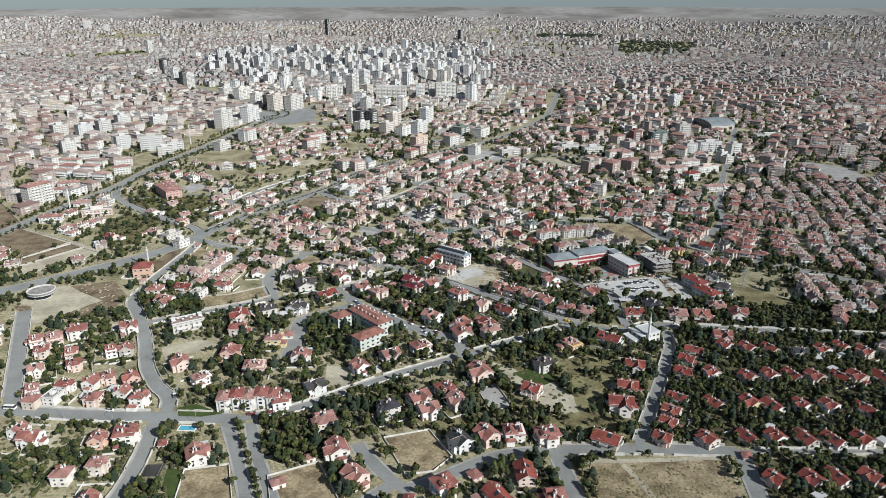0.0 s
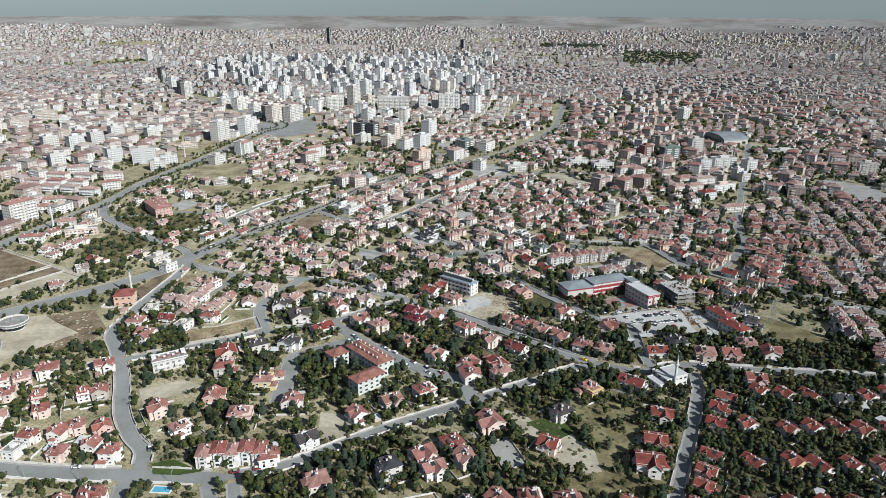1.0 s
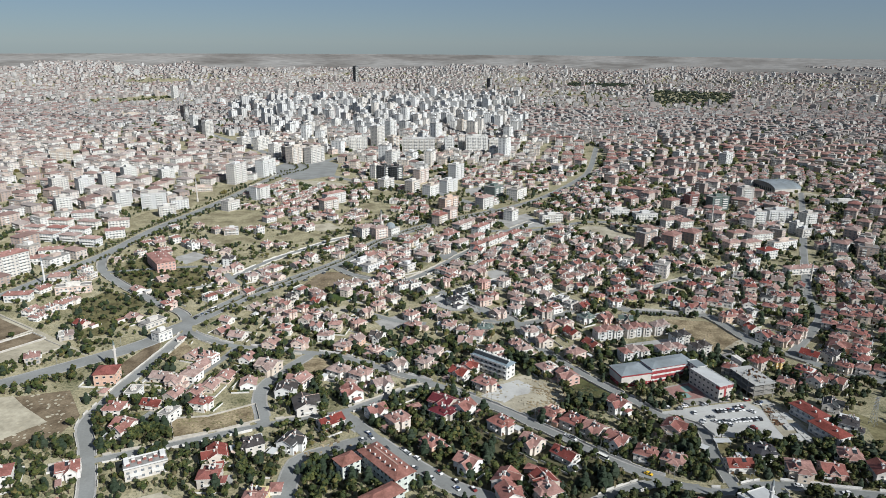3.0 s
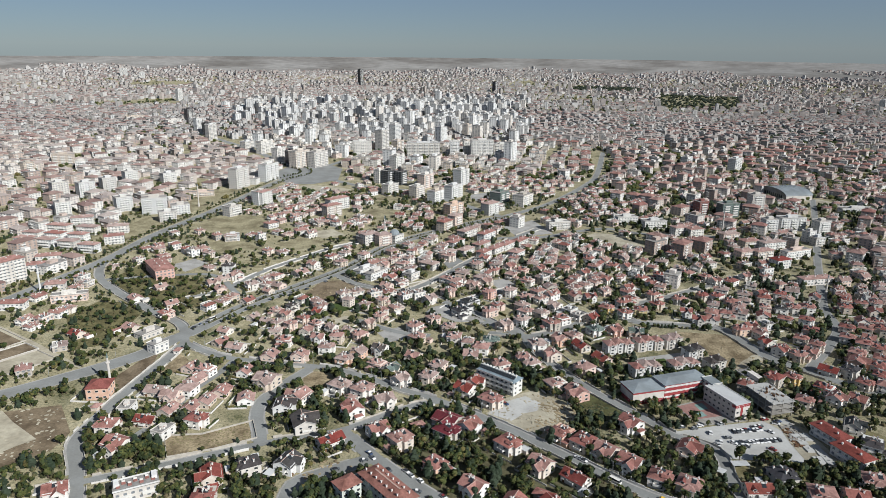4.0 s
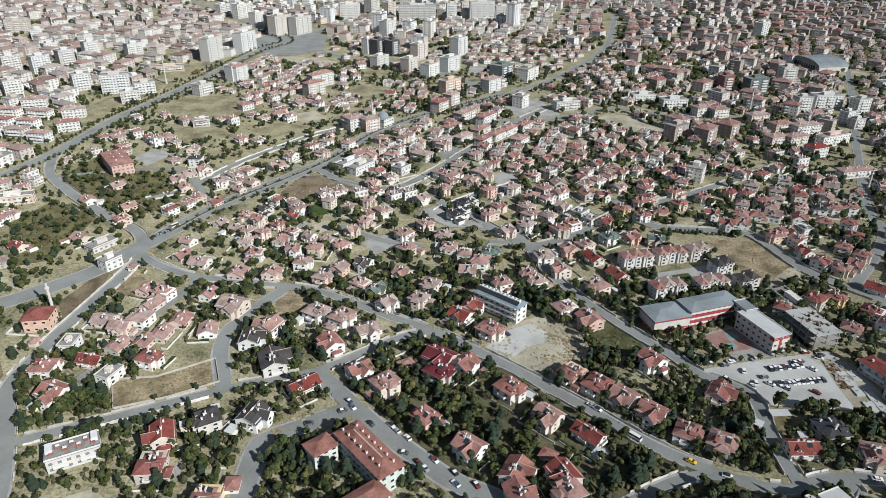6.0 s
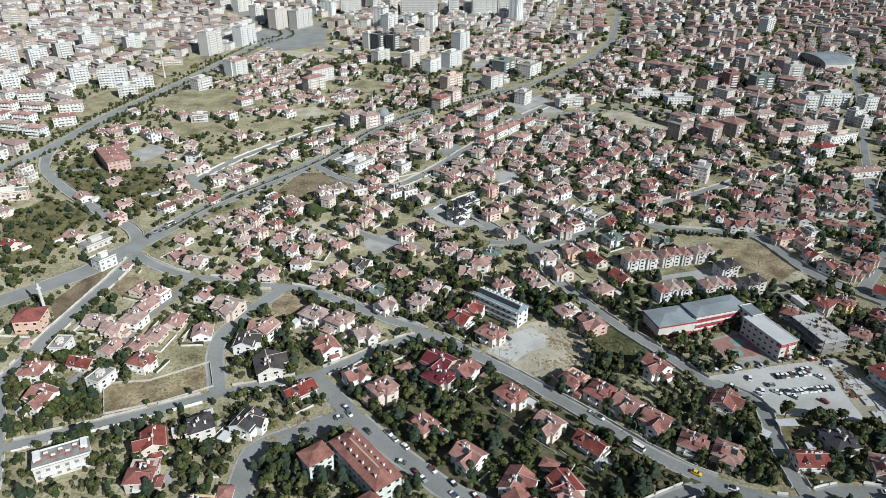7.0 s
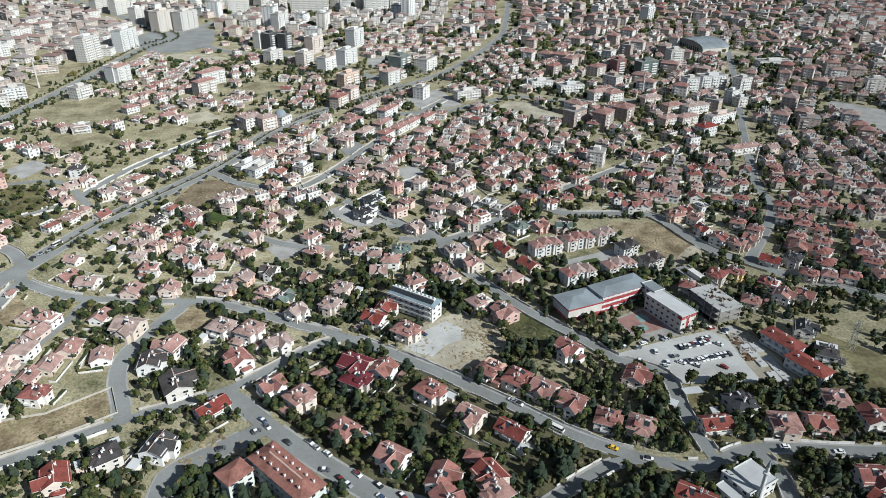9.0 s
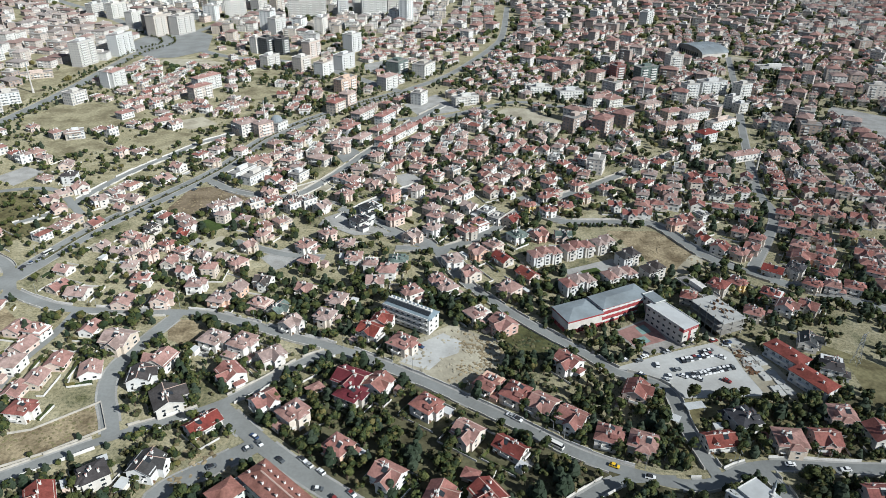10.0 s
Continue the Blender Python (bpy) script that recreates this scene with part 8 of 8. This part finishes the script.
# ---- cars, lamps, pylon ----
def car_pattern(paint, length=3.7, width=1.6, height=1.3, van=False):
    """A parked car: body, glazed cabin, four wheels."""
    root = thing("van" if van else "car", {"paint": "parked saloon car with dark windows", "taxi": "yellow taxi on the street", "trim": "white minibus with a band of windows"}[paint],
                 "van" if van else "car", "parked cars")
    l, w, h = length / 2, width / 2, height
    side = [(-l, 0.3), (l, 0.3), (l, 0.75), (l * 0.55, 0.85), (-l * 0.85, 0.9), (-l, 0.8)] if not van else [(-l, 0.35), (l, 0.35), (l, 1.0), (l * 0.93, 1.15), (-l, 1.15), (-l, 1.1)]
    n = len(side)
    s = Soup([paint])
    s.add([(x, -w, z) for x, z in side] + [(x, w, z) for x, z in side], [tuple(range(n)), tuple(range(2 * n - 1, n - 1, -1))] + [(k, k + n, (k + 1) % n + n, (k + 1) % n) for k in range(n)], paint)
    s.ob("body", root)
    top = [(l * 0.5, 0.86), (l * 0.15, h), (-l * 0.55, h), (-l * 0.82, 0.9)] if not van else [(l * 0.93, 1.16), (l * 0.8, h), (-l * 0.98, h), (-l, 1.16)]
    g = Soup(["glass"])
    g.add([(x, -w * 0.88, z) for x, z in top] + [(x, w * 0.88, z) for x, z in top], [(0, 1, 2, 3), (7, 6, 5, 4), (0, 4, 5, 1), (1, 5, 6, 2), (2, 6, 7, 3)], "glass")
    g.ob("cabin_glass", root)
    (x1, z1), (x2, z2) = top[1], top[2]
    Soup([paint]).box(x2 - 0.02, -w * 0.86, h - 0.03, x1 + 0.02, w * 0.86, h + 0.05, paint, True).ob("roof", root)

    def wheel():
        q, m = Soup(["rubber"]), 10
        v = [(0.31 * math.cos(2 * math.pi * k / m), y, 0.31 + 0.31 * math.sin(2 * math.pi * k / m)) for y in (-0.1, 0.1) for k in range(m)]
        return q.add(v, [tuple(range(m)), tuple(range(2 * m - 1, m - 1, -1))] + [(k, (k + 1) % m, (k + 1) % m + m, k + m) for k in range(m)], "rubber")
    for x in (-l * 0.62, l * 0.62):
        for y in (-w + 0.08, w - 0.08):
            shared_part("wheel", wheel, root, pose(x, y, 0), "wheel")
    return root


def park_cars():
    rng = random.Random(9)
    spots = [(124.9 + 2.0 * k, 431.8 + 0.45 * k, 95) for k in range(8)] + [(124.8 + 1.95 * k, 421.6 + 0.36 * k, 98) for k in range(11)]
    spots += [(119.8, 425.9, 10), (120.8, 421.2, -40), (126.5, 418.7, -40), (137.8, 416.5, -45), (143.2, 432.5, -50), (139.9, 437.9, 15), (137.5, 437, 15), (145.1, 444.8, 15), (149.4, 440.8, -20),
              (151, 443, 10), (120.3, 438.4, 20), (105.5, 433.6, 15), (99.2, 434.2, 15), (109, 436.2, 15), (112.5, 429.8, 80), (114.8, 421.7, 80), (112.6, 419.3, 80), (103.2, 424, -40)]
    spots += [(-56.1, 402, -48), (-53.9, 398.2, -48), (-57.5, 396, 30), (-45.2, 388.9, -48), (-37.2, 388.4, -48), (-34.8, 385.6, -48), (-30.2, 381.8, -48), (-30.8, 374, -10), (-25.3, 369.4, -48), (-22.5, 366.5, -48),
              (-29.5, 363.4, -48), (-19.3, 370.8, -48), (-12.0, 365.2, -48), (-69.3, 388, 30)]
    spots += [(42.5, 404, -42), (44.8, 401.6, -42), (85.7, 368.0, -20), (10.5, 452.9, -35), (-197.5, 544.3, 62), (-195, 549, 62), (-192, 553.4, 62), (-170, 562.6, 60), (-175, 557, 60), (-148.5, 612, 58), (-139, 626, 58), (-128, 645, 58)]
    spots += [(-90.3, 276.4, 15), (-81.2, 278.8, 20), (-132, 292, 110), (-11.3, 359.8, -48), (-4, 359.6, -60), (-158, 279.3, 178), (145.5, 366.8, -8), (138.6, 368.9, -8), (157.2, 364.5, -8), (66, 246.5, 0)]
    first = None
    for x, y, r in spots:
        m = pose(x, y, 0.2 if is_free(x, y, 0.1, built) else 0.12, 0, 0, r + rng.choice((0, 180)) + rng.uniform(-4, 4))
        if first is None:
            first = car_pattern("paint")
            first.matrix_basis = m
        else:
            copy_thing(first, m)
    car_pattern("taxi").matrix_basis = pose(74.7, 374.4, 0.15, 0, 0, -35)
    bus = car_pattern("trim", 5.8, 1.9, 2.1, True)
    bus.matrix_basis = pose(-206.4, 281.2, 0.1, 0, 0, -5)
    copy_thing(bus, pose(56.4, 386.2, 0.15, 0, 0, -43))
    copy_thing(bus, pose(-190.0, 560.0, 0.15, 0, 0, 60))


def street_lamps():
    root = thing("street_lamp", "slim grey street lamp with one arm", "street lamp", "street lamps")
    s = Soup(["steel"])
    for a, b, z0, z1 in ((0.11, 0.07, 0, 6.5),):
        n = 6
        v = [(a * math.cos(2 * math.pi * k / n), a * math.sin(2 * math.pi * k / n), z0) for k in range(n)] + [(b * math.cos(2 * math.pi * k / n), b * math.sin(2 * math.pi * k / n), z1) for k in range(n)]
        s.add(v, [(k, (k + 1) % n, (k + 1) % n + n, k + n) for k in range(n)], "steel")
    s.ob("pole", root)
    Soup(["steel"]).box(-0.05, -0.05, 6.4, 1.3, 0.05, 6.5, "steel", True).box(1.0, -0.12, 6.36, 1.7, 0.12, 6.5, "steel", True).ob("arm", root)
    spots = [(-175.7, 272.0, 90), (-152.3, 270.2, 90), (-113, 268.2, 90), (58.6, 252.9, -90), (75, 253.6, -90), (100, 253.6, -90), (-24, 455.5, -40), (6, 436, -130), (35, 411.5, -130), (60, 389, -130),
             (120, 371.5, -100), (150, 370.6, -90), (-60, 476, -120), (-110, 497, -90), (-150, 503.5, -90)]
    for n, off, r in ((14, 6.8, 35), (17, 3.6, 120), (2, -4.0, 10), (16, 4.0, 150)):
        line = ROADS[n][0]
        for a, b in list(zip(line, line[1:]))[4::9]:
            d = (b - a).normalized()
            p = a + Vector((-d.y, d.x)) * off
            if 200 < p.y < 720 and len(spots) < 42:
                spots.append((p.x, p.y, r))
    for k, (x, y, r) in enumerate(spots):
        if k:
            copy_thing(root, pose(x, y, 0, 0, 0, r))
        else:
            root.matrix_basis = pose(x, y, 0, 0, 0, r)


def pylon(x, y):
    """A lattice mast for power lines."""
    s = Soup(["steel"])

    def bar(a, b, t=0.07):
        a, b = Vector(a), Vector(b)
        d = (b - a).normalized()
        p = d.orthogonal().normalized() * t
        q = d.cross(p)
        s.add([a + p, a + q, a - p, a - q, b + p, b + q, b - p, b - q], [(0, 1, 5, 4), (1, 2, 6, 5), (2, 3, 7, 6), (3, 0, 4, 7)], "steel")
    levels = [(0, 1.6), (4, 1.2), (8, 0.85), (12, 0.55), (16, 0.4)]
    for (z0, a), (z1, b) in zip(levels, levels[1:]):
        c0 = [(a, a, z0), (-a, a, z0), (-a, -a, z0), (a, -a, z0)]
        c1 = [(b, b, z1), (-b, b, z1), (-b, -b, z1), (b, -b, z1)]
        for k in range(4):
            bar(c0[k], c1[k])
            bar(c0[k], c1[(k + 1) % 4], 0.05)
            bar(c0[(k + 1) % 4], c1[k], 0.05)
    for z in (11.5, 13.5, 15.5):
        bar((-3, 0, z), (3, 0, z), 0.09)
    ob = tagged(s.ob("pylon"), "grey steel lattice pylon on a dry plot", "pylon")
    ob.matrix_basis = pose(x, y, 0, 0, 0, 30)


park_cars()
street_lamps()
pylon(200.2, 423.1)
